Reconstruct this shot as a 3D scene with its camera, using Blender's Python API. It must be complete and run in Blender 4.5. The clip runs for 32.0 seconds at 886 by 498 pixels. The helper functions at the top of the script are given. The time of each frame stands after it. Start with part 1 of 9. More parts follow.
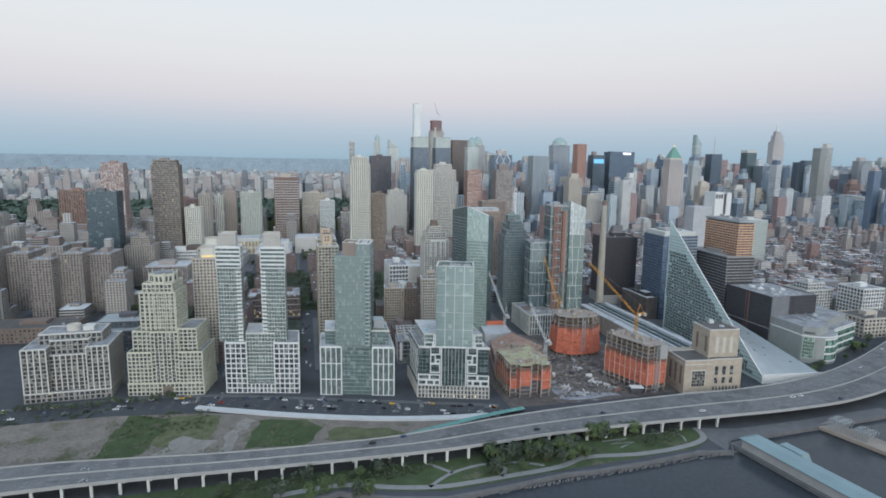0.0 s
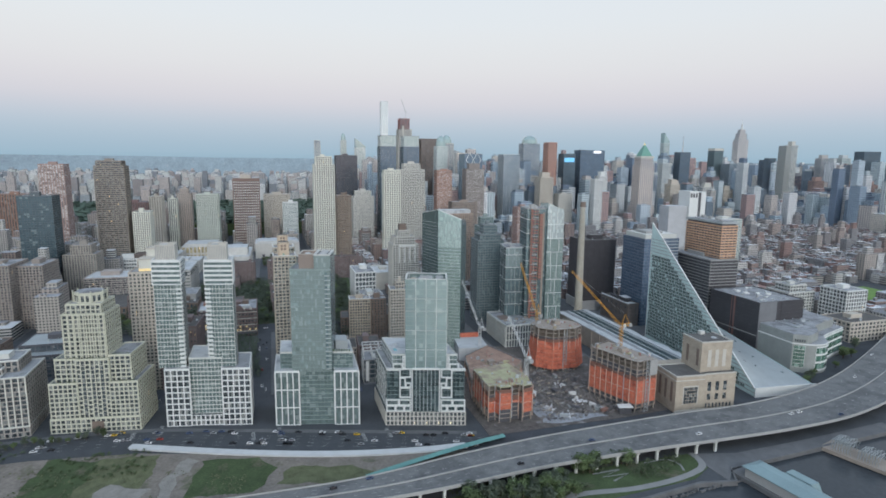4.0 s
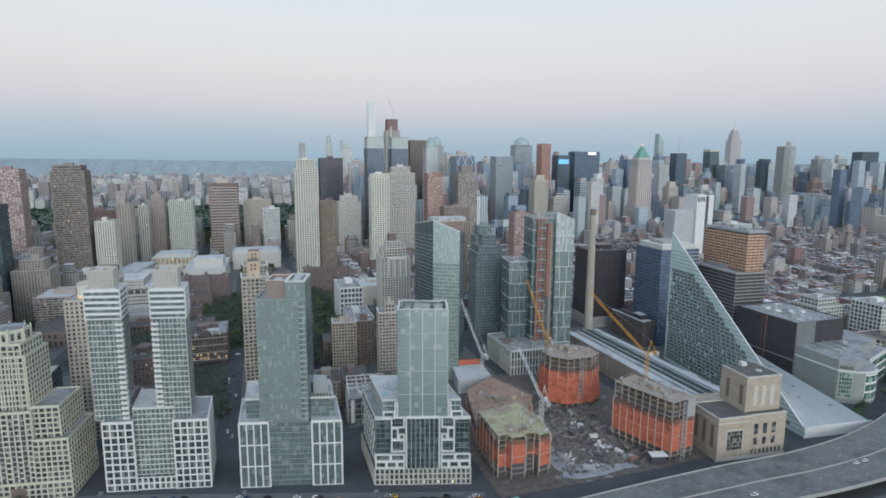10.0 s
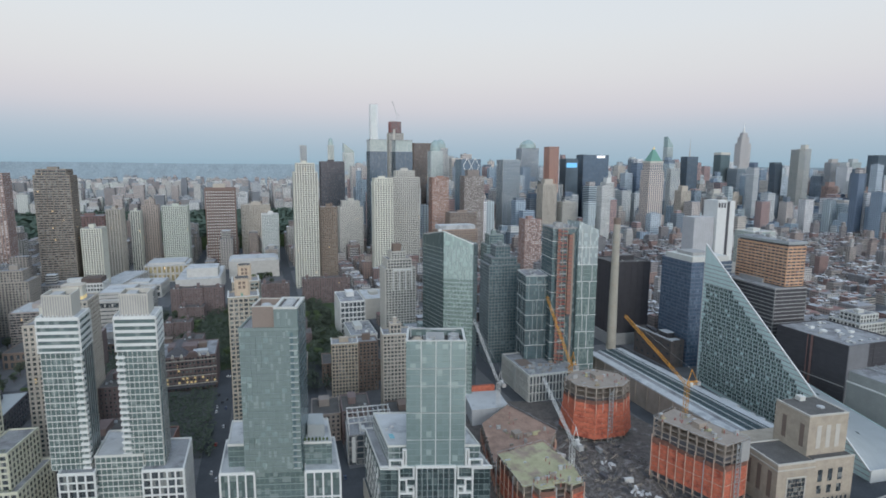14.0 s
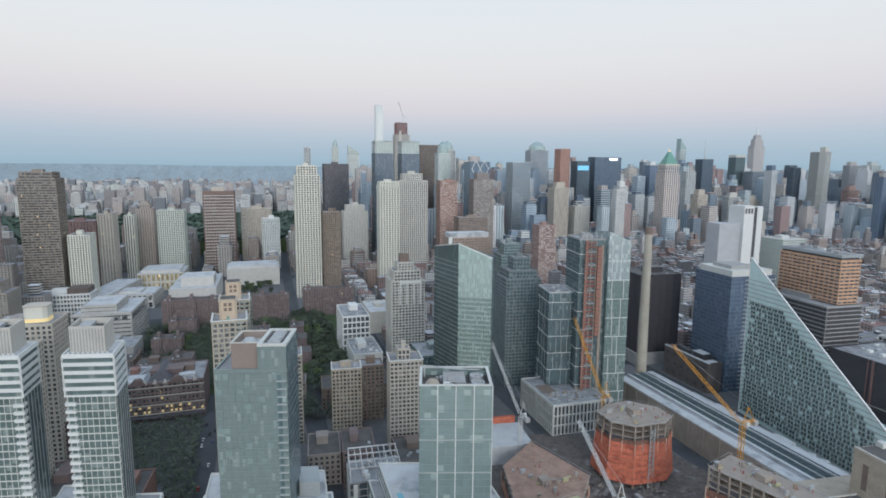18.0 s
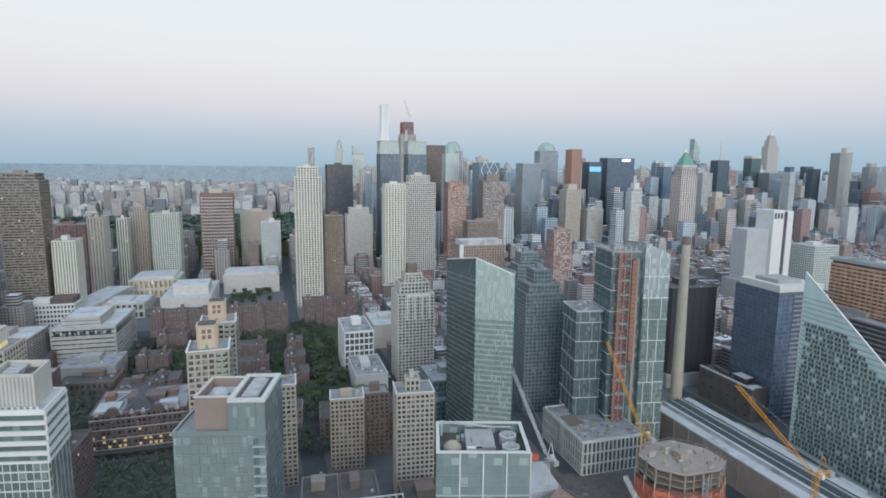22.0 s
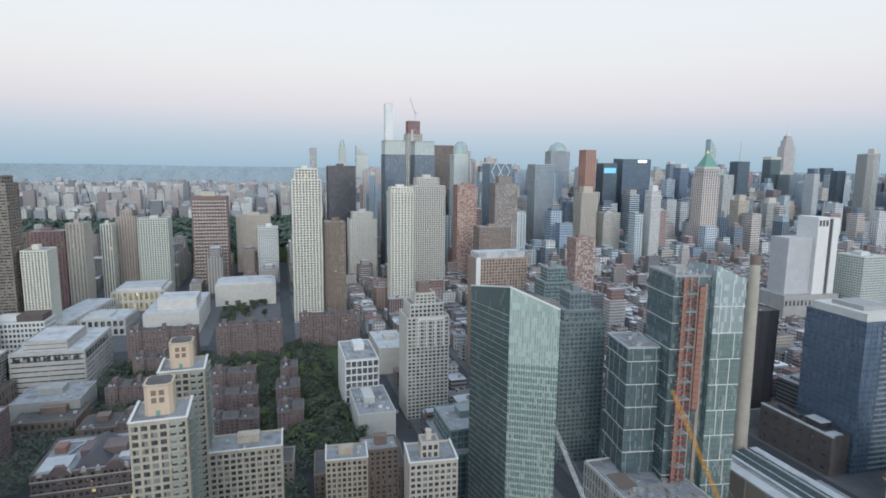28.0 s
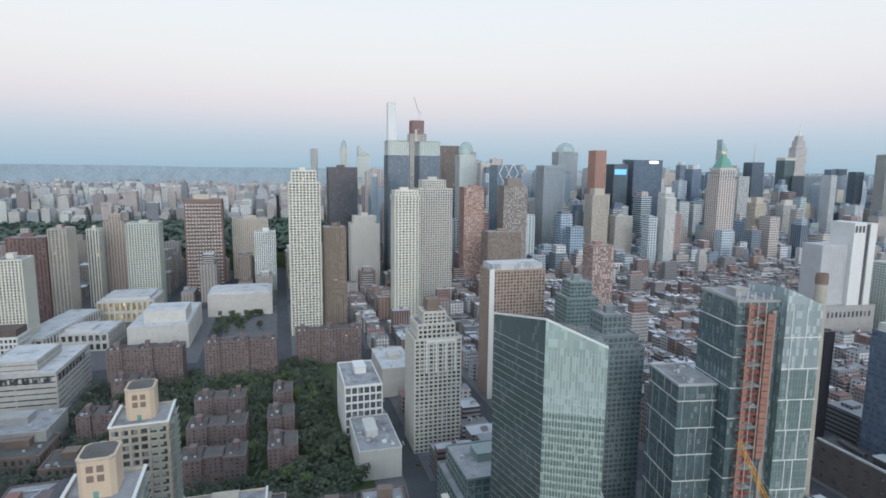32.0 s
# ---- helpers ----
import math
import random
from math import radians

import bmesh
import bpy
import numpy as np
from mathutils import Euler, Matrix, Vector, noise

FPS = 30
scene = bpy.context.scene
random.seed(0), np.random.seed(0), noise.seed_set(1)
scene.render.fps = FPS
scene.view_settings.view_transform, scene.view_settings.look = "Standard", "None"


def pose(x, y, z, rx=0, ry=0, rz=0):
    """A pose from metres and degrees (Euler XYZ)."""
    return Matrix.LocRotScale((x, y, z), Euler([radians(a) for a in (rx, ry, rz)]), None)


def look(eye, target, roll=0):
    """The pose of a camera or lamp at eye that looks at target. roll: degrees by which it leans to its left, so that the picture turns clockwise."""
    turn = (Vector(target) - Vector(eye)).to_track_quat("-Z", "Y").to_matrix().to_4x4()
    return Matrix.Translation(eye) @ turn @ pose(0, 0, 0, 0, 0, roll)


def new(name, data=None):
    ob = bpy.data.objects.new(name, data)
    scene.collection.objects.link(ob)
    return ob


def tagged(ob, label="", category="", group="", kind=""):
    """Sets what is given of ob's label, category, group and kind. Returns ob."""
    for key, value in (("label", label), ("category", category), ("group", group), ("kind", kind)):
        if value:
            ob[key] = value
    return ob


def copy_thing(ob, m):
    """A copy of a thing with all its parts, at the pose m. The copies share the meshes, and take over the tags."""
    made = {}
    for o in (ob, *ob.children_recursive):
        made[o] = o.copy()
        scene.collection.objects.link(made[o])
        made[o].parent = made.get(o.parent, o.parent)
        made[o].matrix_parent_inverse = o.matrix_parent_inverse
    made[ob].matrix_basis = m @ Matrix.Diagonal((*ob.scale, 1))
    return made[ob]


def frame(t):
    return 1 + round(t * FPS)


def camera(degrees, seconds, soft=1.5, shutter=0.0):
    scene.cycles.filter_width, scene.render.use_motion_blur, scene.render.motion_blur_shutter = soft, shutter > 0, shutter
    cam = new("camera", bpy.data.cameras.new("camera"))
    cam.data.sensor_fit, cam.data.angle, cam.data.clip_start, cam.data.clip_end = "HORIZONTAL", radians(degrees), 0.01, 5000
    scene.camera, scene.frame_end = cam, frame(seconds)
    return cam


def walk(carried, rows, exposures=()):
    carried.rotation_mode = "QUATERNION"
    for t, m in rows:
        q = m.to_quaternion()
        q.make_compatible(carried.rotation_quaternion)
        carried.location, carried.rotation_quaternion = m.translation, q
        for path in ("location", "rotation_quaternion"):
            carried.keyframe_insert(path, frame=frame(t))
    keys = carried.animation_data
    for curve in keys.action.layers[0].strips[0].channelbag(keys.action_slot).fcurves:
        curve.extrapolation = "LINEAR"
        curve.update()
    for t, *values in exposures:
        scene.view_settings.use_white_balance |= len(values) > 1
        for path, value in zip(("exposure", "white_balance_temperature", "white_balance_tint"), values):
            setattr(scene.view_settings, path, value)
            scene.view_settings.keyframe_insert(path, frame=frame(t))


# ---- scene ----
cam = camera(76.28, 32.0, soft=1.75)
walk(cam, [
    (0, look((-127.52, -433.86, 193.03), (166.3, 509.8, 40.8), 0.84)),
    (0.5, look((-125.77, -427.98, 193.17), (173.5, 514.0, 40.9), 0.82)),
    (1, look((-123.97, -422.16, 193.32), (181.9, 517.6, 41.0), 0.79)),
    (1.5, look((-122.14, -416.39, 193.46), (191.0, 521.0, 41.0), 0.76)),
    (2, look((-120.30, -410.66, 193.61), (200.2, 524.2, 40.9), 0.73)),
    (2.5, look((-118.47, -404.96, 193.75), (209.0, 527.4, 40.8), 0.70)),
    (2.7, look((-117.74, -402.68, 193.81), (212.4, 528.7, 40.8), 0.68)),
    (2.8, look((-117.37, -401.55, 193.83), (217.4, 528.2, 40.7), 1.48)),
    (2.9, look((-117.01, -400.41, 193.86), (222.8, 527.6, 40.7), 2.62)),
    (3, look((-116.64, -399.27, 193.89), (222.3, 529.1, 40.7), 2.01)),
    (3.1, look((-116.28, -398.14, 193.92), (221.3, 530.6, 40.7), 1.11)),
    (3.2, look((-115.92, -397.00, 193.95), (221.3, 531.9, 40.7), 0.75)),
    (3.3, look((-115.56, -395.87, 193.98), (222.0, 532.9, 40.7), 0.64)),
    (4, look((-113.06, -387.92, 194.17), (231.8, 538.1, 40.6), 0.60)),
    (5, look((-109.61, -376.54, 194.46), (243.3, 546.4, 40.7), 0.53)),
    (6, look((-106.30, -365.08, 194.74), (252.0, 555.8, 41.2), 0.48)),
    (7, look((-103.12, -353.49, 195.02), (258.5, 566.2, 41.9), 0.43)),
    (8, look((-100.07, -341.76, 195.30), (263.3, 577.3, 42.9), 0.39)),
    (9, look((-97.10, -329.86, 195.58), (267.1, 589.1, 44.2), 0.36)),
    (10, look((-94.20, -317.78, 195.86), (270.2, 601.3, 45.6), 0.35)),
    (11, look((-91.32, -305.53, 196.15), (272.8, 613.9, 47.2), 0.34)),
    (12, look((-88.43, -293.11, 196.43), (275.0, 626.8, 48.9), 0.34)),
    (13, look((-85.50, -280.54, 196.72), (277.0, 639.9, 50.6), 0.35)),
    (14, look((-82.53, -267.84, 197.01), (278.7, 653.3, 52.1), 0.37)),
    (15, look((-79.49, -255.05, 197.31), (280.1, 666.9, 53.6), 0.39)),
    (16, look((-76.38, -242.19, 197.61), (281.4, 680.6, 54.9), 0.41)),
    (17, look((-73.21, -229.31, 197.91), (282.5, 694.4, 56.0), 0.43)),
    (18, look((-70.00, -216.43, 198.22), (283.6, 708.3, 56.9), 0.46)),
    (19, look((-66.77, -203.60, 198.53), (284.6, 722.0, 57.7), 0.48)),
    (20, look((-63.56, -190.84, 198.85), (285.7, 735.6, 58.2), 0.50)),
    (21, look((-60.40, -178.19, 199.18), (287.0, 748.9, 58.7), 0.53)),
    (22, look((-57.32, -165.67, 199.52), (288.4, 762.1, 59.0), 0.55)),
    (23, look((-54.35, -153.28, 199.86), (290.0, 775.0, 59.3), 0.56)),
    (24, look((-51.54, -141.04, 200.21), (291.7, 787.6, 59.7), 0.58)),
    (25, look((-48.88, -128.92, 200.56), (293.4, 800.1, 60.0), 0.60)),
    (26, look((-46.38, -116.89, 200.93), (295.1, 812.4, 60.5), 0.61)),
    (27, look((-44.01, -104.90, 201.31), (296.9, 824.7, 61.1), 0.62)),
    (28, look((-41.72, -92.89, 201.69), (298.6, 837.0, 61.8), 0.63)),
    (29, look((-39.41, -80.75, 202.09), (300.4, 849.3, 62.6), 0.64)),
    (30, look((-36.95, -68.36, 202.50), (302.4, 862.0, 63.4), 0.64)),
    (31, look((-34.15, -55.56, 202.91), (304.4, 875.1, 64.1), 0.64)),
    (32, look((-30.74, -42.14, 203.35), (306.3, 889.0, 64.4), 0.63)),
], exposures=[(0, 0.0, 6500, 10), (9, -0.04, 6510, 10), (13, -0.09, 6520, 10.2), (16, -0.05, 6530, 10.4), (20, 0.04, 6540, 10.6), (25, 0.09, 6540, 10.6), (32, 0.12, 6560, 10.8)])

# ---- world and light: dusk, the glow of the set sun behind the camera, pink belt over the blue eastern horizon ----
world = bpy.data.worlds.new("dusk_sky")
scene.world = world
world.use_nodes = True
wn, wl = world.node_tree.nodes, world.node_tree.links
wn.clear()
w_out = wn.new("ShaderNodeOutputWorld")
w_bg = wn.new("ShaderNodeBackground")
w_sky = wn.new("ShaderNodeTexSky")
w_sky.sky_type = "NISHITA"
w_sky.sun_disc = False
w_sky.sun_elevation = radians(2.0)
w_sky.sun_rotation = radians(180.0)
w_sky.air_density, w_sky.dust_density = 1.2, 1.5
w_co = wn.new("ShaderNodeTexCoord")
w_xyz = wn.new("ShaderNodeSeparateXYZ")
wl.new(w_co.outputs["Generated"], w_xyz.inputs[0])
w_ramp = wn.new("ShaderNodeValToRGB")
wl.new(w_xyz.outputs["Z"], w_ramp.inputs[0])
cr = w_ramp.color_ramp
cr.interpolation = "B_SPLINE"
stops = [(0.0, (0.34, 0.50, 0.62)), (0.012, (0.35, 0.51, 0.63)), (0.055, (0.44, 0.58, 0.71)),
         (0.095, (0.66, 0.65, 0.74)), (0.15, (0.75, 0.76, 0.80)), (0.22, (0.78, 0.82, 0.86)), (0.40, (0.72, 0.82, 0.93)), (1.0, (0.46, 0.65, 0.95))]
cr.elements[0].position, cr.elements[0].color = stops[0][0], (*stops[0][1], 1)
cr.elements[1].position, cr.elements[1].color = stops[-1][0], (*stops[-1][1], 1)
for pos_, col_ in stops[1:-1]:
    el = cr.elements.new(pos_)
    el.color = (*col_, 1)
# warm glow in the west
w_west = wn.new("ShaderNodeMapRange")
w_west.inputs["From Min"].default_value, w_west.inputs["From Max"].default_value = -0.15, -1.0
w_west.inputs["To Min"].default_value, w_west.inputs["To Max"].default_value = 0.0, 1.0
wl.new(w_xyz.outputs["Y"], w_west.inputs["Value"])
w_glow = wn.new("ShaderNodeMixRGB")
w_glow.blend_type = "ADD"
w_glow.inputs["Color2"].default_value = (0.54, 0.645, 0.725, 1)
wl.new(w_west.outputs[0], w_glow.inputs["Fac"])
wl.new(w_ramp.outputs[0], w_glow.inputs["Color1"])
w_add = wn.new("ShaderNodeMixRGB")
w_add.blend_type = "ADD"
w_add.inputs["Fac"].default_value = 0.03
wl.new(w_glow.outputs[0], w_add.inputs["Color1"])
wl.new(w_sky.outputs[0], w_add.inputs["Color2"])
wl.new(w_add.outputs[0], w_bg.inputs["Color"])
w_bg.inputs["Strength"].default_value = 0.95
wl.new(w_bg.outputs[0], w_out.inputs[0])

sun_data = bpy.data.lights.new("sun", "SUN")
sun_data.energy, sun_data.angle, sun_data.color = 1.0, radians(25), (1.0, 0.98, 0.95)
sun = new("sun", sun_data)
sun.matrix_world = look((0, -1000, 330), (150, 0, 0))

# ---- materials ----
def rgb(c):
    return (c[0], c[1], c[2], 1.0)


def mat(name, col, rough=0.8, metal=0.0, vary=0.12, size=6.0, fine=0.6, bump=0.0, spec=0.4, piece=0.0, col2=None, patch_size=14.0, share=0.5):
    """A surface with stains at one scale, grain at a finer one and, with piece, a change from object to object."""
    m = bpy.data.materials.new(name)
    m.use_nodes = True
    n, l = m.node_tree.nodes, m.node_tree.links
    b = n["Principled BSDF"]
    b.inputs["Roughness"].default_value = rough
    b.inputs["Metallic"].default_value = metal
    b.inputs["Specular IOR Level"].default_value = spec
    co = n.new("ShaderNodeTexCoord")
    big, small = n.new("ShaderNodeTexNoise"), n.new("ShaderNodeTexNoise")
    big.inputs["Scale"].default_value, big.inputs["Detail"].default_value = 1.0 / size, 4
    small.inputs["Scale"].default_value, small.inputs["Detail"].default_value = 1.0 / fine, 3
    l.new(co.outputs["Object"], big.inputs["Vector"])
    l.new(co.outputs["Object"], small.inputs["Vector"])
    mix = n.new("ShaderNodeMath")
    mix.operation = "ADD"
    l.new(big.outputs["Fac"], mix.inputs[0])
    l.new(small.outputs["Fac"], mix.inputs[1])
    val = n.new("ShaderNodeMapRange")
    val.inputs["From Min"].default_value, val.inputs["From Max"].default_value = 0.6, 1.4
    val.inputs["To Min"].default_value, val.inputs["To Max"].default_value = 1.0 - vary, 1.0 + vary
    l.new(mix.outputs[0], val.inputs["Value"])
    last = val.outputs[0]
    if piece:
        info = n.new("ShaderNodeObjectInfo")
        pr = n.new("ShaderNodeMapRange")
        pr.inputs["To Min"].default_value, pr.inputs["To Max"].default_value = 1.0 - piece, 1.0 + piece
        l.new(info.outputs["Random"], pr.inputs["Value"])
        mu = n.new("ShaderNodeMath")
        mu.operation = "MULTIPLY"
        l.new(last, mu.inputs[0])
        l.new(pr.outputs[0], mu.inputs[1])
        last = mu.outputs[0]
    c = n.new("ShaderNodeMixRGB")
    c.blend_type = "MULTIPLY"
    c.inputs["Fac"].default_value = 1.0
    c.inputs["Color1"].default_value = rgb(col)
    if col2:
        pn = n.new("ShaderNodeTexNoise")
        pn.inputs["Scale"].default_value, pn.inputs["Detail"].default_value, pn.inputs["Roughness"].default_value = 1.0 / patch_size, 6, 0.65
        l.new(co.outputs["Object"], pn.inputs["Vector"])
        pm = n.new("ShaderNodeMapRange")
        pm.inputs["From Min"].default_value, pm.inputs["From Max"].default_value = 0.92 - 0.84 * share, 1.0 - 0.84 * share + 0.02
        l.new(pn.outputs["Fac"], pm.inputs["Value"])
        two = n.new("ShaderNodeMixRGB")
        two.inputs["Color1"].default_value, two.inputs["Color2"].default_value = rgb(col), rgb(col2)
        l.new(pm.outputs[0], two.inputs["Fac"])
        l.new(two.outputs[0], c.inputs["Color1"])
    l.new(last, c.inputs["Color2"])
    l.new(c.outputs[0], b.inputs["Base Color"])
    if bump:
        bp = n.new("ShaderNodeBump")
        bp.inputs["Strength"].default_value, bp.inputs["Distance"].default_value = 0.5, bump
        l.new(small.outputs["Fac"], bp.inputs["Height"])
        l.new(bp.outputs[0], b.inputs["Normal"])
    return m


def glass_mat(name, col, blind, rough=0.12, metal=0.55, cell=(3.0, 3.3), share=0.22, lit=0.0, wave=0.04, tone_var=0.15):
    """Outer glazing: a tinted mirror of the sky, cell by cell with drawn blinds, uneven panes and, for a few, a lamp lit inside."""
    m = bpy.data.materials.new(name)
    m.use_nodes = True
    n, l = m.node_tree.nodes, m.node_tree.links
    b = n["Principled BSDF"]
    b.inputs["Roughness"].default_value = rough
    b.inputs["Specular IOR Level"].default_value = 0.8
    uv = n.new("ShaderNodeUVMap")
    sc = n.new("ShaderNodeVectorMath")
    sc.operation = "DIVIDE"
    sc.inputs[1].default_value = (cell[0], cell[1], 1.0)
    l.new(uv.outputs[0], sc.inputs[0])
    fl = n.new("ShaderNodeVectorMath")
    fl.operation = "FLOOR"
    l.new(sc.outputs[0], fl.inputs[0])
    wh = n.new("ShaderNodeTexWhiteNoise")
    wh.noise_dimensions = "3D"
    info = n.new("ShaderNodeObjectInfo")
    ad = n.new("ShaderNodeVectorMath")
    l.new(fl.outputs[0], ad.inputs[0])
    cmb = n.new("ShaderNodeCombineXYZ")
    l.new(info.outputs["Random"], cmb.inputs["Z"])
    l.new(cmb.outputs[0], ad.inputs[1])
    l.new(ad.outputs[0], wh.inputs["Vector"])
    st = n.new("ShaderNodeMath")
    st.operation = "LESS_THAN"
    st.inputs[1].default_value = share
    l.new(wh.outputs["Value"], st.inputs[0])
    tone = n.new("ShaderNodeMapRange")
    tone.inputs["To Min"].default_value, tone.inputs["To Max"].default_value = 1.0 - tone_var, 1.0 + tone_var
    sep = n.new("ShaderNodeSeparateColor")
    l.new(wh.outputs["Color"], sep.inputs[0])
    l.new(sep.outputs[1], tone.inputs["Value"])
    c0 = n.new("ShaderNodeMixRGB")
    c0.blend_type, c0.inputs["Fac"].default_value = "MULTIPLY", 1.0
    c0.inputs["Color1"].default_value = rgb(col)
    l.new(tone.outputs[0], c0.inputs["Color2"])
    c1 = n.new("ShaderNodeMixRGB")
    l.new(st.outputs[0], c1.inputs["Fac"])
    l.new(c0.outputs[0], c1.inputs["Color1"])
    c1.inputs["Color2"].default_value = rgb(blind)
    l.new(c1.outputs[0], b.inputs["Base Color"])
    mt = n.new("ShaderNodeMapRange")
    mt.inputs["To Min"].default_value, mt.inputs["To Max"].default_value = metal, metal * 0.35
    l.new(st.outputs[0], mt.inputs["Value"])
    l.new(mt.outputs[0], b.inputs["Metallic"])
    nz = n.new("ShaderNodeTexNoise")
    nz.inputs["Scale"].default_value = 0.35
    co = n.new("ShaderNodeTexCoord")
    l.new(co.outputs["Object"], nz.inputs["Vector"])
    bp = n.new("ShaderNodeBump")
    bp.inputs["Strength"].default_value, bp.inputs["Distance"].default_value = 0.4, wave
    l.new(nz.outputs["Fac"], bp.inputs["Height"])
    l.new(bp.outputs[0], b.inputs["Normal"])
    if lit:
        on = n.new("ShaderNodeMath")
        on.operation = "GREATER_THAN"
        on.inputs[1].default_value = 1.0 - lit
        l.new(sep.outputs[0], on.inputs[0])
        pw = n.new("ShaderNodeMath")
        pw.operation = "MULTIPLY"
        pw.inputs[1].default_value = 0.9
        l.new(on.outputs[0], pw.inputs[0])
        b.inputs["Emission Color"].default_value = (1.0, 0.72, 0.36, 1)
        l.new(pw.outputs[0], b.inputs["Emission Strength"])
    return m


def far_wall(name, cols, win, bay=3.4, floor=3.2, wx=0.5, wz=0.5, rough=0.75, metal_win=0.3, piece=True):
    """Distant masonry: a colour for each building, rows of darker panes at the true pitch."""
    m = bpy.data.materials.new(name)
    m.use_nodes = True
    n, l = m.node_tree.nodes, m.node_tree.links
    b = n["Principled BSDF"]
    uv = n.new("ShaderNodeUVMap")
    sx = n.new("ShaderNodeSeparateXYZ")
    l.new(uv.outputs[0], sx.inputs[0])
    geo = n.new("ShaderNodeNewGeometry")

    def calc(op, p, q):
        nd = n.new("ShaderNodeMath")
        nd.operation = op
        for k, val in enumerate((p, q)):
            if isinstance(val, (int, float)):
                nd.inputs[k].default_value = val
            else:
                l.new(val, nd.inputs[k])
        return nd.outputs[0]

    other = calc("FRACT", calc("MULTIPLY", geo.outputs["Random Per Island"], 37.7), 0.0)
    stretch = calc("ADD", calc("MULTIPLY", calc("FRACT", calc("MULTIPLY", other, 11.3), 0.0), 0.6), 0.75)
    masks = []
    for out, pitch, frac, whole in (("X", bay, wx, calc("GREATER_THAN", other, 0.94)), ("Y", floor, wz, calc("LESS_THAN", other, 0.05))):
        step = calc("MULTIPLY", stretch, pitch) if out == "X" else pitch
        fr = calc("FRACT", calc("DIVIDE", sx.outputs[out], step), 0.0)
        lt = calc("LESS_THAN", fr, frac)
        masks.append(calc("MAXIMUM", lt, whole) if frac > 0 else lt)
    an = n.new("ShaderNodeMath")
    an.operation = "MULTIPLY"
    l.new(masks[0], an.inputs[0])
    l.new(masks[1], an.inputs[1])
    ramp = n.new("ShaderNodeValToRGB")
    ramp.color_ramp.interpolation = "CONSTANT"
    e = ramp.color_ramp.elements
    e[0].color = rgb(cols[0])
    e[1].position, e[1].color = 1.0 / len(cols), rgb(cols[1])
    for k in range(2, len(cols)):
        x = e.new(k / len(cols))
        x.color = rgb(cols[k])
    if piece:
        l.new(geo.outputs["Random Per Island"], ramp.inputs[0])
    nz = n.new("ShaderNodeTexNoise")
    nz.inputs["Scale"].default_value, nz.inputs["Detail"].default_value = 0.06, 5
    co = n.new("ShaderNodeTexCoord")
    l.new(co.outputs["Object"], nz.inputs["Vector"])
    mr = n.new("ShaderNodeMapRange")
    mr.inputs["To Min"].default_value, mr.inputs["To Max"].default_value = 0.75, 1.25
    l.new(nz.outputs["Fac"], mr.inputs["Value"])
    mu = n.new("ShaderNodeMixRGB")
    mu.blend_type, mu.inputs["Fac"].default_value = "MULTIPLY", 1.0
    l.new(ramp.outputs[0], mu.inputs["Color1"])
    l.new(mr.outputs[0], mu.inputs["Color2"])
    mx = n.new("ShaderNodeMixRGB")
    l.new(an.outputs[0], mx.inputs["Fac"])
    l.new(mu.outputs[0], mx.inputs["Color1"])
    mx.inputs["Color2"].default_value = rgb(win)
    l.new(mx.outputs[0], b.inputs["Base Color"])
    rr = n.new("ShaderNodeMapRange")
    rr.inputs["To Min"].default_value, rr.inputs["To Max"].default_value = rough, 0.2
    l.new(an.outputs[0], rr.inputs["Value"])
    l.new(rr.outputs[0], b.inputs["Roughness"])
    me = n.new("ShaderNodeMath")
    me.operation = "MULTIPLY"
    me.inputs[1].default_value = metal_win
    l.new(an.outputs[0], me.inputs[0])
    l.new(me.outputs[0], b.inputs["Metallic"])
    return m


def glow_mat(name, col, power):
    m = mat(name, col, 0.5)
    b = m.node_tree.nodes["Principled BSDF"]
    b.inputs["Emission Color"].default_value = rgb(col)
    b.inputs["Emission Strength"].default_value = power
    return m


CREAM = mat("cream_stone", (0.54, 0.535, 0.43), 0.8, vary=0.12)
PALE = mat("pale_concrete", (0.56, 0.565, 0.53), 0.75, vary=0.1)
WHITE = mat("white_panel", (0.66, 0.67, 0.65), 0.6, vary=0.08)
LIME = mat("limestone", (0.51, 0.49, 0.44), 0.85, vary=0.12)
TANBRK = mat("tan_brick", (0.41, 0.355, 0.285), 0.85, vary=0.24, size=5, col2=(0.33, 0.29, 0.245), patch_size=9, share=0.4)
BEIGE = mat("beige_brick", (0.49, 0.445, 0.38), 0.85, vary=0.12)
BROWN = mat("brown_brick", (0.20, 0.155, 0.13), 0.9, vary=0.16)
REDBRK = mat("red_brick", (0.285, 0.165, 0.135), 0.9, vary=0.2)
DULLRED = mat("weathered_red_brick", (0.185, 0.143, 0.138), 0.9, vary=0.25)
GREY = mat("grey_concrete", (0.34, 0.34, 0.33), 0.85, vary=0.15)
RAW = mat("raw_concrete", (0.32, 0.275, 0.235), 0.9, vary=0.2, bump=0.05)
DARKGREY = mat("dark_grey_cladding_and_shade", (0.09, 0.09, 0.10), 0.6, vary=0.15)
BLACK = mat("black_cladding", (0.062, 0.06, 0.066), 0.4, vary=0.2)
ROOF = mat("grey_roofing", (0.30, 0.31, 0.32), 0.9, vary=0.3, size=9, bump=0.03, col2=(0.20, 0.20, 0.21), patch_size=12, share=0.5)
ROOFD = mat("dark_roofing", (0.11, 0.105, 0.10), 0.9, vary=0.35, size=7)
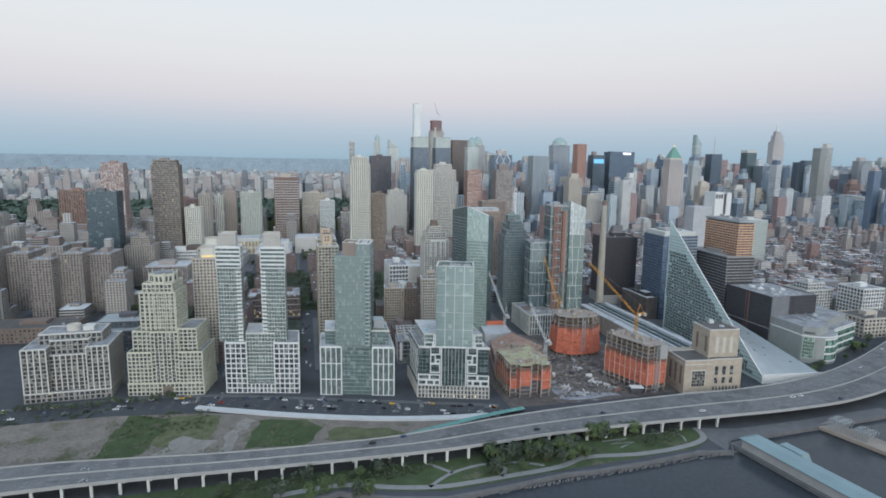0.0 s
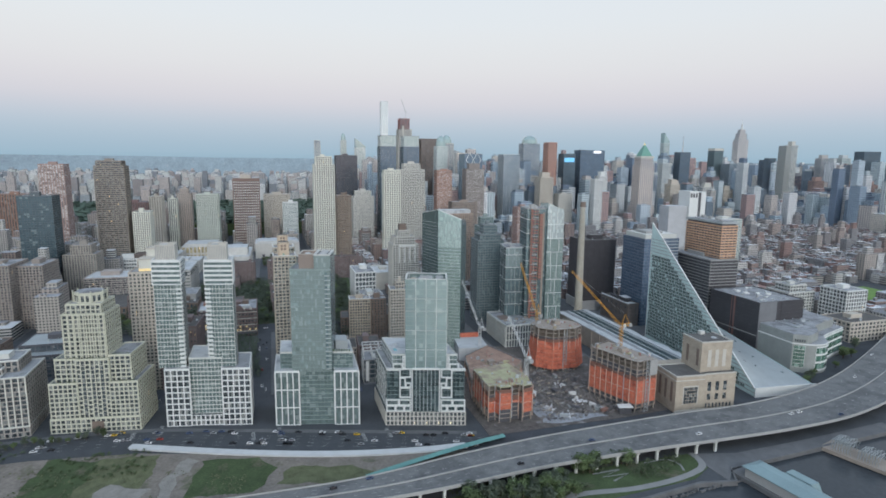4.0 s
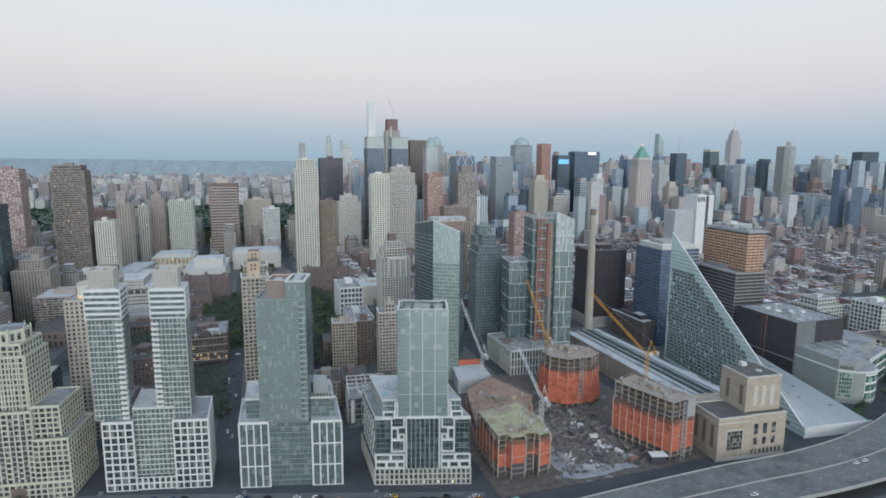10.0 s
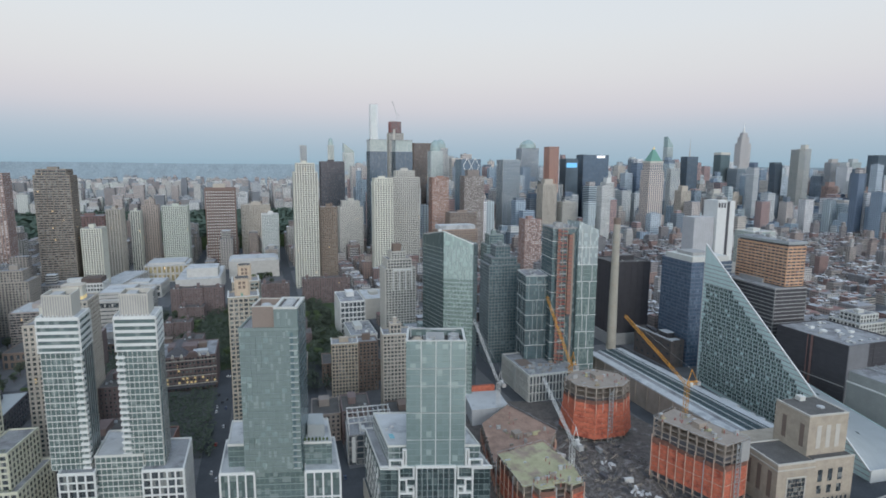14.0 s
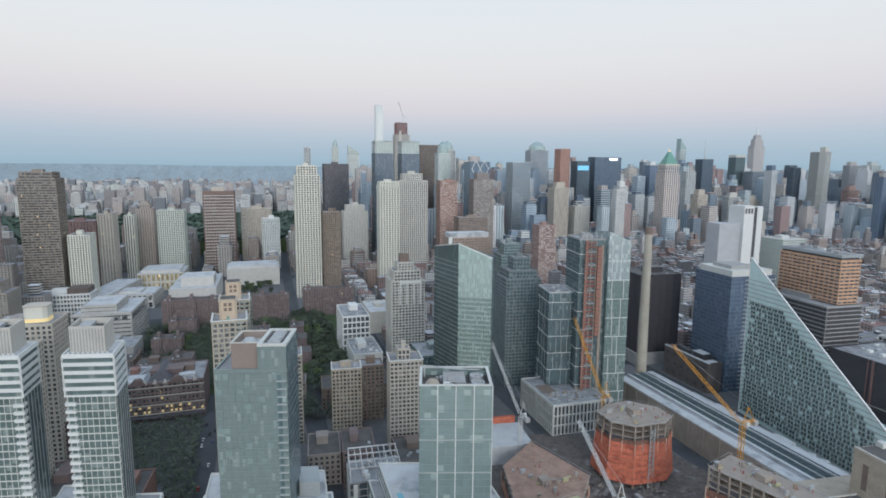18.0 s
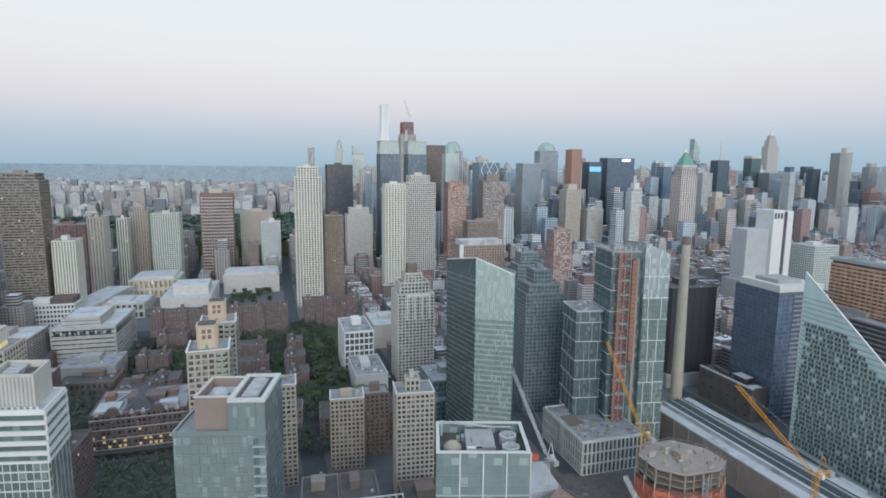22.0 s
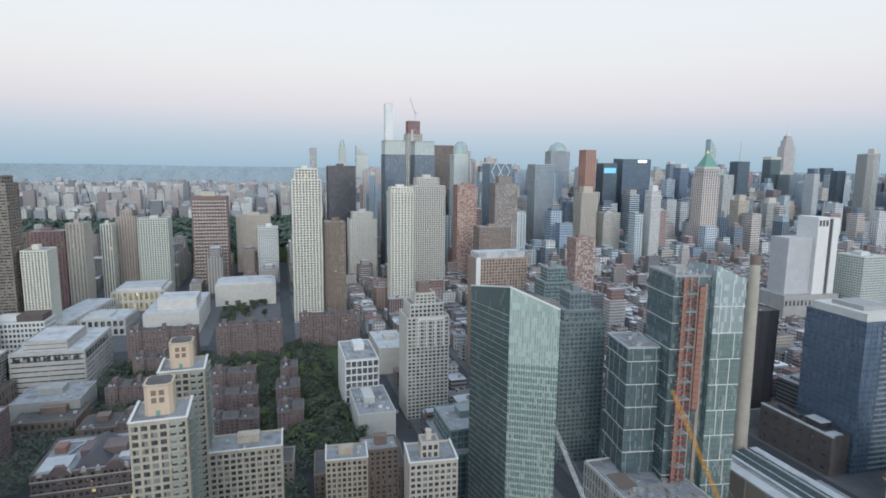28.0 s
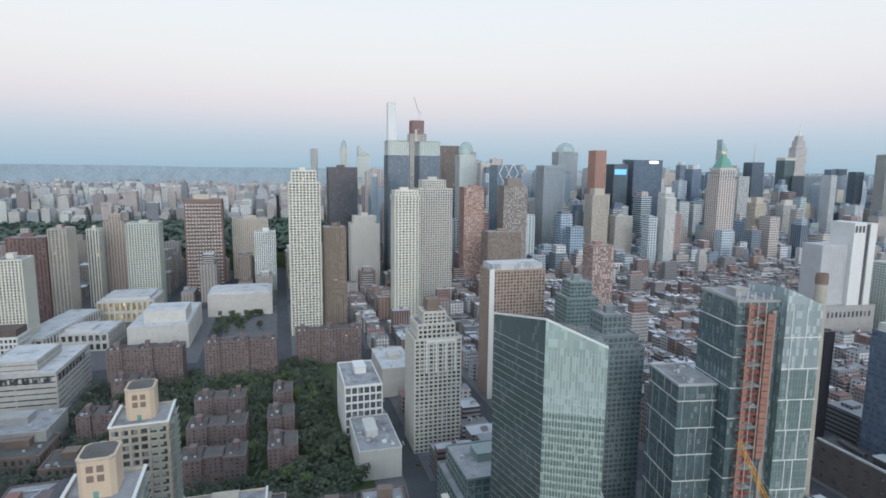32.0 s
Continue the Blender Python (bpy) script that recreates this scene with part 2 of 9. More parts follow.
ROOFL = mat("pale_roofing", (0.50, 0.515, 0.52), 0.85, vary=0.2, size=9, col2=(0.33, 0.345, 0.36), patch_size=14, share=0.45)
STEEL = mat("painted_steel", (0.45, 0.47, 0.48), 0.5, 0.3)
METAL = mat("sheet_metal", (0.37, 0.40, 0.405), 0.5, 0.3, vary=0.12, size=10)
MULL = mat("aluminium_mullion", (0.50, 0.53, 0.53), 0.4, 0.4)
MULLD = mat("dark_mullion", (0.10, 0.12, 0.13), 0.4, 0.4)
GL_GREEN = glass_mat("green_curtain_glass", (0.20, 0.275, 0.265), (0.28, 0.345, 0.33), 0.14, 0.3, cell=(1.3, 3.3), share=0.14, tone_var=0.12)
GL_GRID = glass_mat("green_window_glass", (0.165, 0.222, 0.217), (0.25, 0.30, 0.29), 0.14, 0.28, cell=(2.2, 3.2), share=0.14, tone_var=0.16)
GL_PALE = glass_mat("pale_curtain_glass", (0.33, 0.425, 0.41), (0.39, 0.47, 0.45), 0.12, 0.3, cell=(1.35, 3.3), share=0.1, tone_var=0.07)
GL_SIDE = glass_mat("slate_curtain_glass", (0.14, 0.21, 0.225), (0.24, 0.315, 0.32), 0.12, 0.3, cell=(1.4, 3.3), share=0.12, tone_var=0.2)
GL_BLUE = glass_mat("blue_curtain_glass", (0.115, 0.17, 0.225), (0.20, 0.255, 0.30), 0.14, 0.25, cell=(1.5, 3.4), share=0.08, tone_var=0.2)
GL_NAVY = glass_mat("navy_office_glass", (0.135, 0.19, 0.265), (0.20, 0.255, 0.325), 0.14, 0.25, cell=(1.5, 3.8), share=0.1, tone_var=0.25)
GL_MIST = glass_mat("misty_curtain_glass", (0.265, 0.33, 0.32), (0.31, 0.375, 0.36), 0.14, 0.3, cell=(1.3, 3.3), share=0.1, tone_var=0.06)
GL_DARK = glass_mat("dark_glass", (0.095, 0.116, 0.132), (0.22, 0.23, 0.23), 0.14, 0.25, share=0.15, lit=0.0012)
GL_HOUSE = glass_mat("dwelling_glass", (0.068, 0.080, 0.09), (0.25, 0.26, 0.25), 0.16, 0.15, cell=(1.5, 3.0), share=0.24, lit=0.0015, tone_var=0.4)
NET = mat("orange_netting", (0.52, 0.155, 0.095), 0.85, vary=0.4, size=2.2, fine=0.35, bump=0.2, col2=(0.33, 0.085, 0.055), patch_size=6, share=0.45)
YELLOW = mat("yellow_crane_paint", (0.62, 0.30, 0.045), 0.5, vary=0.1)
CRWHITE = mat("white_crane_paint", (0.62, 0.62, 0.60), 0.5, vary=0.1)
HOIST = mat("hoist_red", (0.34, 0.10, 0.085), 0.6, vary=0.3, size=3)
ASPH = mat("asphalt", (0.066, 0.072, 0.080), 0.85, vary=0.3, size=14, fine=1.2)
ROAD = mat("worn_road", (0.16, 0.163, 0.162), 0.85, vary=0.3, size=9, fine=1.2, col2=(0.115, 0.118, 0.12), patch_size=26, share=0.5)
PAVE = mat("pavement_concrete", (0.135, 0.137, 0.14), 0.9, vary=0.25, size=8)
LINE = mat("road_paint", (0.42, 0.42, 0.41), 0.7)
GRASS = mat("grass", (0.058, 0.085, 0.036), 0.95, vary=0.4, size=9, fine=1.2, bump=0.1, col2=(0.12, 0.11, 0.075), patch_size=22, share=0.42)
DIRT = mat("bare_earth", (0.205, 0.18, 0.155), 0.95, vary=0.35, size=11, fine=2.0, bump=0.1, col2=(0.10, 0.105, 0.062), patch_size=30, share=0.45)
RUBBLE = mat("rubble", (0.125, 0.11, 0.10), 0.95, vary=0.5, size=5, fine=1.0, bump=0.3, col2=(0.25, 0.24, 0.24), patch_size=13, share=0.40)
WATER = mat("river_water", (0.042, 0.050, 0.058), 0.2, vary=0.2, size=60, fine=3.0, bump=0.2, spec=0.16)
TRUNK = mat("bark", (0.10, 0.075, 0.05), 0.95)
LEAF = mat("leaf_green", (0.085, 0.12, 0.052), 0.9, vary=0.4, size=2.5, fine=0.5, piece=0.3)
LEAFD = mat("dark_leaf_green", (0.072, 0.092, 0.064), 0.9, vary=0.5, size=4, fine=0.7, piece=0.3)
COPPER = mat("green_copper", (0.16, 0.33, 0.27), 0.6, 0.2)
YELBRK = mat("yellow_brick", (0.42, 0.378, 0.31), 0.85, vary=0.24, size=5, col2=(0.35, 0.315, 0.265), patch_size=9, share=0.4)
PEACH = mat("peach_brick", (0.55, 0.44, 0.33), 0.85, vary=0.1)
CHIM = mat("chimney_brick", (0.39, 0.365, 0.31), 0.9, vary=0.2, size=9)
GOLD = glow_mat("lit_gold_crown", (0.80, 0.62, 0.30), 0.3)
TYRE = mat("tyre_rubber", (0.02, 0.02, 0.02), 0.9)
CARGL = mat("car_glass", (0.02, 0.025, 0.03), 0.08, 0.3)


# ---- mesh tools ----
SKEW = [0.0]  # sideways shift for each metre of depth, for podiums whose flanks follow the street grid


class Mesh:
    """Gathers boxes, prisms and quads into one mesh, with a map in metres on every face."""

    def __init__(self):
        self.v, self.f, self.m = [], [], []
        self.slot = 0

    def quad(self, *pts):
        k = len(self.v)
        self.v += [tuple(p) for p in pts]
        self.f.append(tuple(range(k, k + len(pts))))
        self.m.append(self.slot)
        return self

    def box(self, x0, y0, z0, x1, y1, z1, bottom=True):
        k = len(self.v)
        self.v += [(x0, y0, z0), (x1, y0, z0), (x1, y1, z0), (x0, y1, z0), (x0, y0, z1), (x1, y0, z1), (x1, y1, z1), (x0, y1, z1)]
        fs = [(0, 1, 5, 4), (1, 2, 6, 5), (2, 3, 7, 6), (3, 0, 4, 7), (4, 5, 6, 7)]
        if bottom:
            fs.append((3, 2, 1, 0))
        self.f += [tuple(k + a for a in f) for f in fs]
        self.m += [self.slot] * len(fs)
        return self

    def prism(self, poly, z0, z1, top=None, top_slot=None):
        """A polygon (counter-clockwise) drawn up from z0 to z1, or to the polygon top."""
        k, c = len(self.v), len(poly)
        up = top or poly
        za = z0 if isinstance(z0, (list, tuple)) else [z0] * c
        zb = z1 if isinstance(z1, (list, tuple)) else [z1] * c
        self.v += [(p[0], p[1], z) for p, z in zip(poly, za)] + [(p[0], p[1], z) for p, z in zip(up, zb)]
        for i in range(c):
            j = (i + 1) % c
            self.f.append((k + i, k + j, k + c + j, k + c + i))
            self.m.append(self.slot)
        self.f.append(tuple(k + c + i for i in range(c)))
        self.m.append(self.slot if top_slot is None else top_slot)
        self.f.append(tuple(k + i for i in reversed(range(c))))
        self.m.append(self.slot)
        return self

    def beam(self, a, b, r, sides=4):
        """A straight bar from a to b."""
        a, b = Vector(a), Vector(b)
        d = (b - a).normalized()
        s = d.cross(Vector((0, 0, 1)) if abs(d.z) < 0.95 else Vector((1, 0, 0))).normalized()
        t = s.cross(d)
        k = len(self.v)
        for p in (a, b):
            for i in range(sides):
                g = 2 * math.pi * (i + 0.5) / sides
                self.v.append(tuple(p + r * (math.cos(g) * s + math.sin(g) * t)))
        for i in range(sides):
            j = (i + 1) % sides
            self.f.append((k + i, k + sides + i, k + sides + j, k + j))
            self.m.append(self.slot)
        self.f.append(tuple(k + i for i in range(sides)))
        self.f.append(tuple(k + sides + i for i in reversed(range(sides))))
        self.m += [self.slot] * 2
        return self

    def lathe(self, x, y, prof, sides=12):
        k = len(self.v)
        for r, z in prof:
            for i in range(sides):
                g = 2 * math.pi * i / sides
                self.v.append((x + r * math.cos(g), y + r * math.sin(g), z))
        for q in range(len(prof) - 1):
            for i in range(sides):
                j = (i + 1) % sides
                self.f.append((k + q * sides + i, k + q * sides + j, k + (q + 1) * sides + j, k + (q + 1) * sides + i))
                self.m.append(self.slot)
        self.f.append(tuple(k + (len(prof) - 1) * sides + i for i in range(sides)))
        self.m.append(self.slot)
        return self

    def data(self, name, mats):
        if SKEW[0]:
            self.v = [(x + SKEW[0] * y, y, z) for x, y, z in self.v]
        me = bpy.data.meshes.new(name)
        me.from_pydata(self.v, [], self.f)
        for m in mats:
            me.materials.append(m)
        n = len(me.polygons)
        me.polygons.foreach_set("material_index", self.m)
        uv = me.uv_layers.new(name="metres")
        co = np.array(self.v, float)
        out = np.zeros((len(me.loops), 2))
        nor = np.zeros(n * 3)
        me.polygons.foreach_get("normal", nor)
        nor = nor.reshape(-1, 3)
        lv = np.zeros(len(me.loops), int)
        me.loops.foreach_get("vertex_index", lv)
        cnt = np.zeros(n, int)
        me.polygons.foreach_get("loop_total", cnt)
        pn = np.repeat(nor, cnt, axis=0)
        p = co[lv]
        flat = abs(pn[:, 2]) > 0.8
        hx, hy = -pn[:, 1], pn[:, 0]
        ln = np.maximum(np.hypot(hx, hy), 1e-6)
        out[:, 0] = np.where(flat, p[:, 0], (p[:, 0] * hx + p[:, 1] * hy) / ln)
        out[:, 1] = np.where(flat, p[:, 1], p[:, 2])
        uv.data.foreach_set("uv", out.ravel())
        return me


def part(name, mesh, mats, parent=None, label="", at=None):
    """One mesh object, under a thing or a part."""
    mats = mats if isinstance(mats, (list, tuple)) else [mats]
    me = mesh if isinstance(mesh, bpy.types.Mesh) else mesh.data(name, mats)
    ob = new(name, me)
    if at is not None:
        ob.matrix_basis = Matrix.Translation((SKEW[0] * at.translation.y, 0, 0)) @ at
    if parent is not None:
        ob.parent = parent
    if label:
        ob["label"] = label
    return ob


def thing(name, label, category, at, group="", kind=""):
    ob = new(name)
    ob.matrix_basis = at
    return tagged(ob, label, category, group, kind)


GRID = -3.5
GX, GY = (math.cos(radians(GRID)), math.sin(radians(GRID))), (-math.sin(radians(GRID)), math.cos(radians(GRID)))


def grid(p, q):
    """Plan point from the distance p across the streets and q along them."""
    return (p * GX[0] + q * GY[0], p * GX[1] + q * GY[1])


# ---- building tools ----
def frame_walls(M, x0, y0, x1, y1, z0, z1, bay, floor, pier, band, out):
    """Piers and floor bands standing proud of a glazed core, on all four sides."""
    nf = max(1, round((z1 - z0) / floor))
    fh = (z1 - z0) / nf
    for k in range(nf + 1):
        za, zb = z0 + k * fh - band / 2, z0 + k * fh + band / 2
        za, zb = max(za, z0), min(zb, z1)
        if band > 0.01:
            M.box(x0 - out, y0 - out, za, x1 + out, y0, zb).box(x0 - out, y1, za, x1 + out, y1 + out, zb)
            M.box(x0 - out, y0, za, x0, y1, zb).box(x1, y0, za, x1 + out, y1, zb)
    o2 = out * 1.15
    if pier > 0.01:
        for a, b, along in ((x0, x1, 0), (y0, y1, 1)):
            n = max(1, round((b - a) / bay))
            for k in range(n + 1):
                c = a + (b - a) * k / n
                ca, cb = max(a, c - pier / 2), min(b, c + pier / 2)
                if along == 0:
                    M.box(ca, y0 - o2, z0, cb, y0, z1).box(ca, y1, z0, cb, y1 + o2, z1)
                else:
                    M.box(x0 - o2, ca, z0, x0, cb, z1).box(x1, ca, z0, x1 + o2, cb, z1)


def roof_top(th, x0, y0, x1, y1, z, wall, roof=None, seed=0, para=1.1, bulk=True, tank=False):
    """Roof deck, parapet, lift housing and small plant."""
    rs = random.Random(seed)
    w, d = x1 - x0, y1 - y0
    part("roof", Mesh().box(x0, y0, z, x1, y1, z + 0.3), roof or ROOF, th)
    P = Mesh()
    t = 0.45
    P.box(x0 - 0.3, y0 - 0.3, z - 0.2, x1 + 0.3, y0 + t, z + para).box(x0 - 0.3, y1 - t, z - 0.2, x1 + 0.3, y1 + 0.3, z + para)
    P.box(x0 - 0.3, y0 + t, z - 0.2, x0 + t, y1 - t, z + para).box(x1 - t, y0 + t, z - 0.2, x1 + 0.3, y1 - t, z + para)
    part("parapet", P, wall, th)
    if bulk:
        bx, by = x0 + w * rs.uniform(0.25, 0.4), y0 + d * rs.uniform(0.35, 0.5)
        bw, bd, bh = w * rs.uniform(0.25, 0.4), d * rs.uniform(0.25, 0.4), rs.uniform(3.5, 5.5)
        B = Mesh().box(bx, by, z + 0.3, bx + bw, by + bd, z + bh)
        B.box(bx - 0.2, by - 0.2, z + bh, bx + bw + 0.2, by + bd + 0.2, z + bh + 0.35)
        part("bulkhead", B, wall, th)
        for k in range(rs.randint(2, 5)):
            ux, uy = rs.uniform(x0 + 1.5, x1 - 4), rs.uniform(y0 + 1.5, y1 - 4)
            if bx - 3 < ux < bx + bw + 1 and by - 3 < uy < by + bd + 1:
                continue
            s = rs.uniform(1.2, 2.4)
            U = Mesh().box(ux, uy, z + 0.3, ux + s, uy + s * 0.8, z + 0.3 + s * 0.7)
            U.lathe(ux + s / 2, uy + s * 0.4, [(s * 0.3, z + 0.3 + s * 0.7), (s * 0.3, z + 0.45 + s * 0.7)], 8)
            part("air_handler", U, STEEL, th)
    if tank:
        tx, ty = x0 + w * 0.7, y0 + d * 0.3
        T = Mesh().lathe(tx, ty, [(1.9, z + 3), (1.9, z + 6.5), (0.1, z + 8)], 12)
        for a in (-1.2, 1.2):
            for c in (-1.2, 1.2):
                T.beam((tx + a, ty + c, z), (tx + a, ty + c, z + 3), 0.15)
        part("water_tank", T, BROWN, th, "weathered wooden water tank")


def block(th, x0, y0, x1, y1, z0, z1, wall, glass, bay=3.4, floor=3.1, pier=1.3, band=1.2, out=0.3, core="glazing"):
    part(core, Mesh().box(x0, y0, z0, x1, y1, z1), glass, th)
    M = Mesh()
    frame_walls(M, x0, y0, x1, y1, z0, z1, bay, floor, pier, band, out)
    part("wall_frame", M, wall, th)


def panes(th, face, a0, a1, z0, z1, depth, bay, floor, pier, band, mats, most=300):
    """Single windows, each an object, in the bays of one face: f at y = depth, l or r at x = depth."""
    n, nf = max(1, round((a1 - a0) / bay)), max(1, round((z1 - z0) / floor))
    bw, fh = (a1 - a0) / n, (z1 - z0) / nf
    w, h = bw - pier - 0.12, fh - band - 0.1
    s = 0.10
    W = Mesh()
    if face == "f":
        W.box(-w / 2, -s, 0, w / 2, 0, h)
        W.slot = 1
        W.box(-0.05, -s - 0.05, 0, 0.05, -s, h).box(-w / 2, -s - 0.05, h * 0.5 - 0.05, w / 2, -s, h * 0.5 + 0.05)
        W.box(-w / 2, -s - 0.06, -0.02, w / 2, -s, 0.08)
    else:
        g = -1 if face == "l" else 1
        xa, xb = sorted((0, g * s))
        W.box(xa, -w / 2, 0, xb, w / 2, h)
        W.slot = 1
        xa, xb = sorted((g * s, g * (s + 0.05)))
        W.box(xa, -0.05, 0, xb, 0.05, h).box(xa, -w / 2, h * 0.5 - 0.05, xb, w / 2, h * 0.5 + 0.05)
    me = W.data("window", list(mats))
    c = 0
    for q in range(nf):
        for k in range(n):
            if c >= most:
                return
            a, z = a0 + (k + 0.5) * bw, z0 + q * fh + band / 2 + 0.05
            part("window", me, mats, th, at=pose(a, depth, z) if face == "f" else pose(depth, a, z))
            c += 1


def tower(name, label, x, y, ang, w, d, h, wall, glass, bay=3.4, floor=3.1, pier=1.3, band=1.2, out=0.3, roof=None,
          tiers=None, win=0, para=1.1, bulk=True, tank=False, group="", category="apartment tower", seed=None):
    """A building on a rectangular plan whose front left corner stands at x, y. tiers: boxes (x0, y0, x1, y1, z0, z1) in its own axes."""
    th = thing(name, label, category, pose(x, y, 0, 0, 0, ang), group)
    sd = seed if seed is not None else int(abs(x * 13 + y * 7))
    for k, (x0, y0, x1, y1, z0, z1) in enumerate(tiers or [(0, 0, w, d, 0, h)]):
        block(th, x0, y0, x1, y1, z0, z1, wall, glass, bay, floor, pier, band, out)
        last = not tiers or k == len(tiers) - 1
        roof_top(th, x0, y0, x1, y1, z1, wall, roof, sd + k, para, bulk and last, tank and last)
        if win:
            panes(th, "f", x0, x1, z0, z1, y0, bay, floor, pier, band, [glass, MULLD], win)
    return th


# ---- ground, river, streets ----
SHORE = [(-4900, -150), (-300, -146), (-110, -128), (-93, -124), (-62, -139), (-34, -147), (6, -146), (46, -143), (69, -145), (107, -145), (149, -143), (172, -149), (181, -136), (335, -136), (900, -60), (4900, 500)]
G = Mesh()
for (xa, ya), (xb, yb) in zip(SHORE, SHORE[1:]):
    G.quad((xa, ya, 0), (xb, yb, 0), (xb, 4900, 0), (xa, 4900, 0))
tagged(part("ground", G, ASPH), "dark grey asphalt and paving of the city ground", "ground", kind="structure")
Q = Mesh()
for (xa, ya), (xb, yb) in zip(SHORE, SHORE[1:]):
    Q.quad((xa, ya - 0.4, -4), (xb, yb - 0.4, -4), (xb, yb - 0.4, 0.6), (xa, ya - 0.4, 0.6))
    Q.quad((xa, ya - 0.4, 0.6), (xb, yb - 0.4, 0.6), (xb, yb + 1.4, 0.6), (xa, ya + 1.4, 0.6))
tagged(part("quay_wall", Q, PAVE), "pale stone quay edge along the river", "quay", kind="structure")
tagged(part("river", Mesh().quad((-4900, -4900, -2.5), (4900, -4900, -2.5), (4900, 520, -2.5), (-4900, -100, -2.5)), WATER),
       "dark grey calm river water", "river", kind="structure")
# far shore that closes the view at the horizon, haze put into its colour
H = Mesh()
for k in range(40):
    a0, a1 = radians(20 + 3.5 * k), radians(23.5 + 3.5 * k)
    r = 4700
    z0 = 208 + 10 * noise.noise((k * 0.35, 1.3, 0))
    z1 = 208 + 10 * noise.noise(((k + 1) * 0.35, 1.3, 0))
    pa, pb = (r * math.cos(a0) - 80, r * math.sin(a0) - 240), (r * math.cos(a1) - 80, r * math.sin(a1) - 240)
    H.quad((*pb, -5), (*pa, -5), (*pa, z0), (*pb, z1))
HAZE = mat("far_shore_haze", (0.30, 0.38, 0.435), 1.0, vary=0.2, size=70, fine=12, col2=(0.35, 0.42, 0.47), patch_size=45, share=0.4)
tagged(part("backdrop", H, HAZE), "backdrop of land along the horizon, haze painted into its blue-grey", "horizon", kind="structure")

AVE = [270, 555, 830, 1110]
STREET = {65: -266, 64: -185, 63: -103, 62: -25, 61: 57, 60: 139, 59: 222, 58: 303, 57: 386, 56: 467}


def slab(name, p0, q0, p1, q1, z=0.18, m=None):
    a, b, c, d = grid(p0, q0), grid(p1, q0), grid(p1, q1), grid(p0, q1)
    return tagged(part(name, Mesh().prism([a, b, c, d], -0.3, z), m or PAVE), "pale concrete pavement round a city block", "pavement", kind="structure")


ps = [-1400 + 80.5 * k for k in range(-8, 17)]
PS = [STREET[62] + 80.5 * k for k in range(-28, 42)]
for k in range(len(PS) - 1):
    for q0, q1 in ((290, 540), (575, 815), (850, 1095)):
        if PS[k] > -900 and PS[k] < 1500:
            slab("pavement", PS[k] + 8, q0, PS[k + 1] - 8, q1)
for p0, p1 in ((-258, -193), (-177, -111), (-95, -33), (-17, 49), (65, 131), (147, 214), (230, 295), (311, 378)):
    slab("pavement", p0, 75 if p0 < 60 else 40, p1, 255)


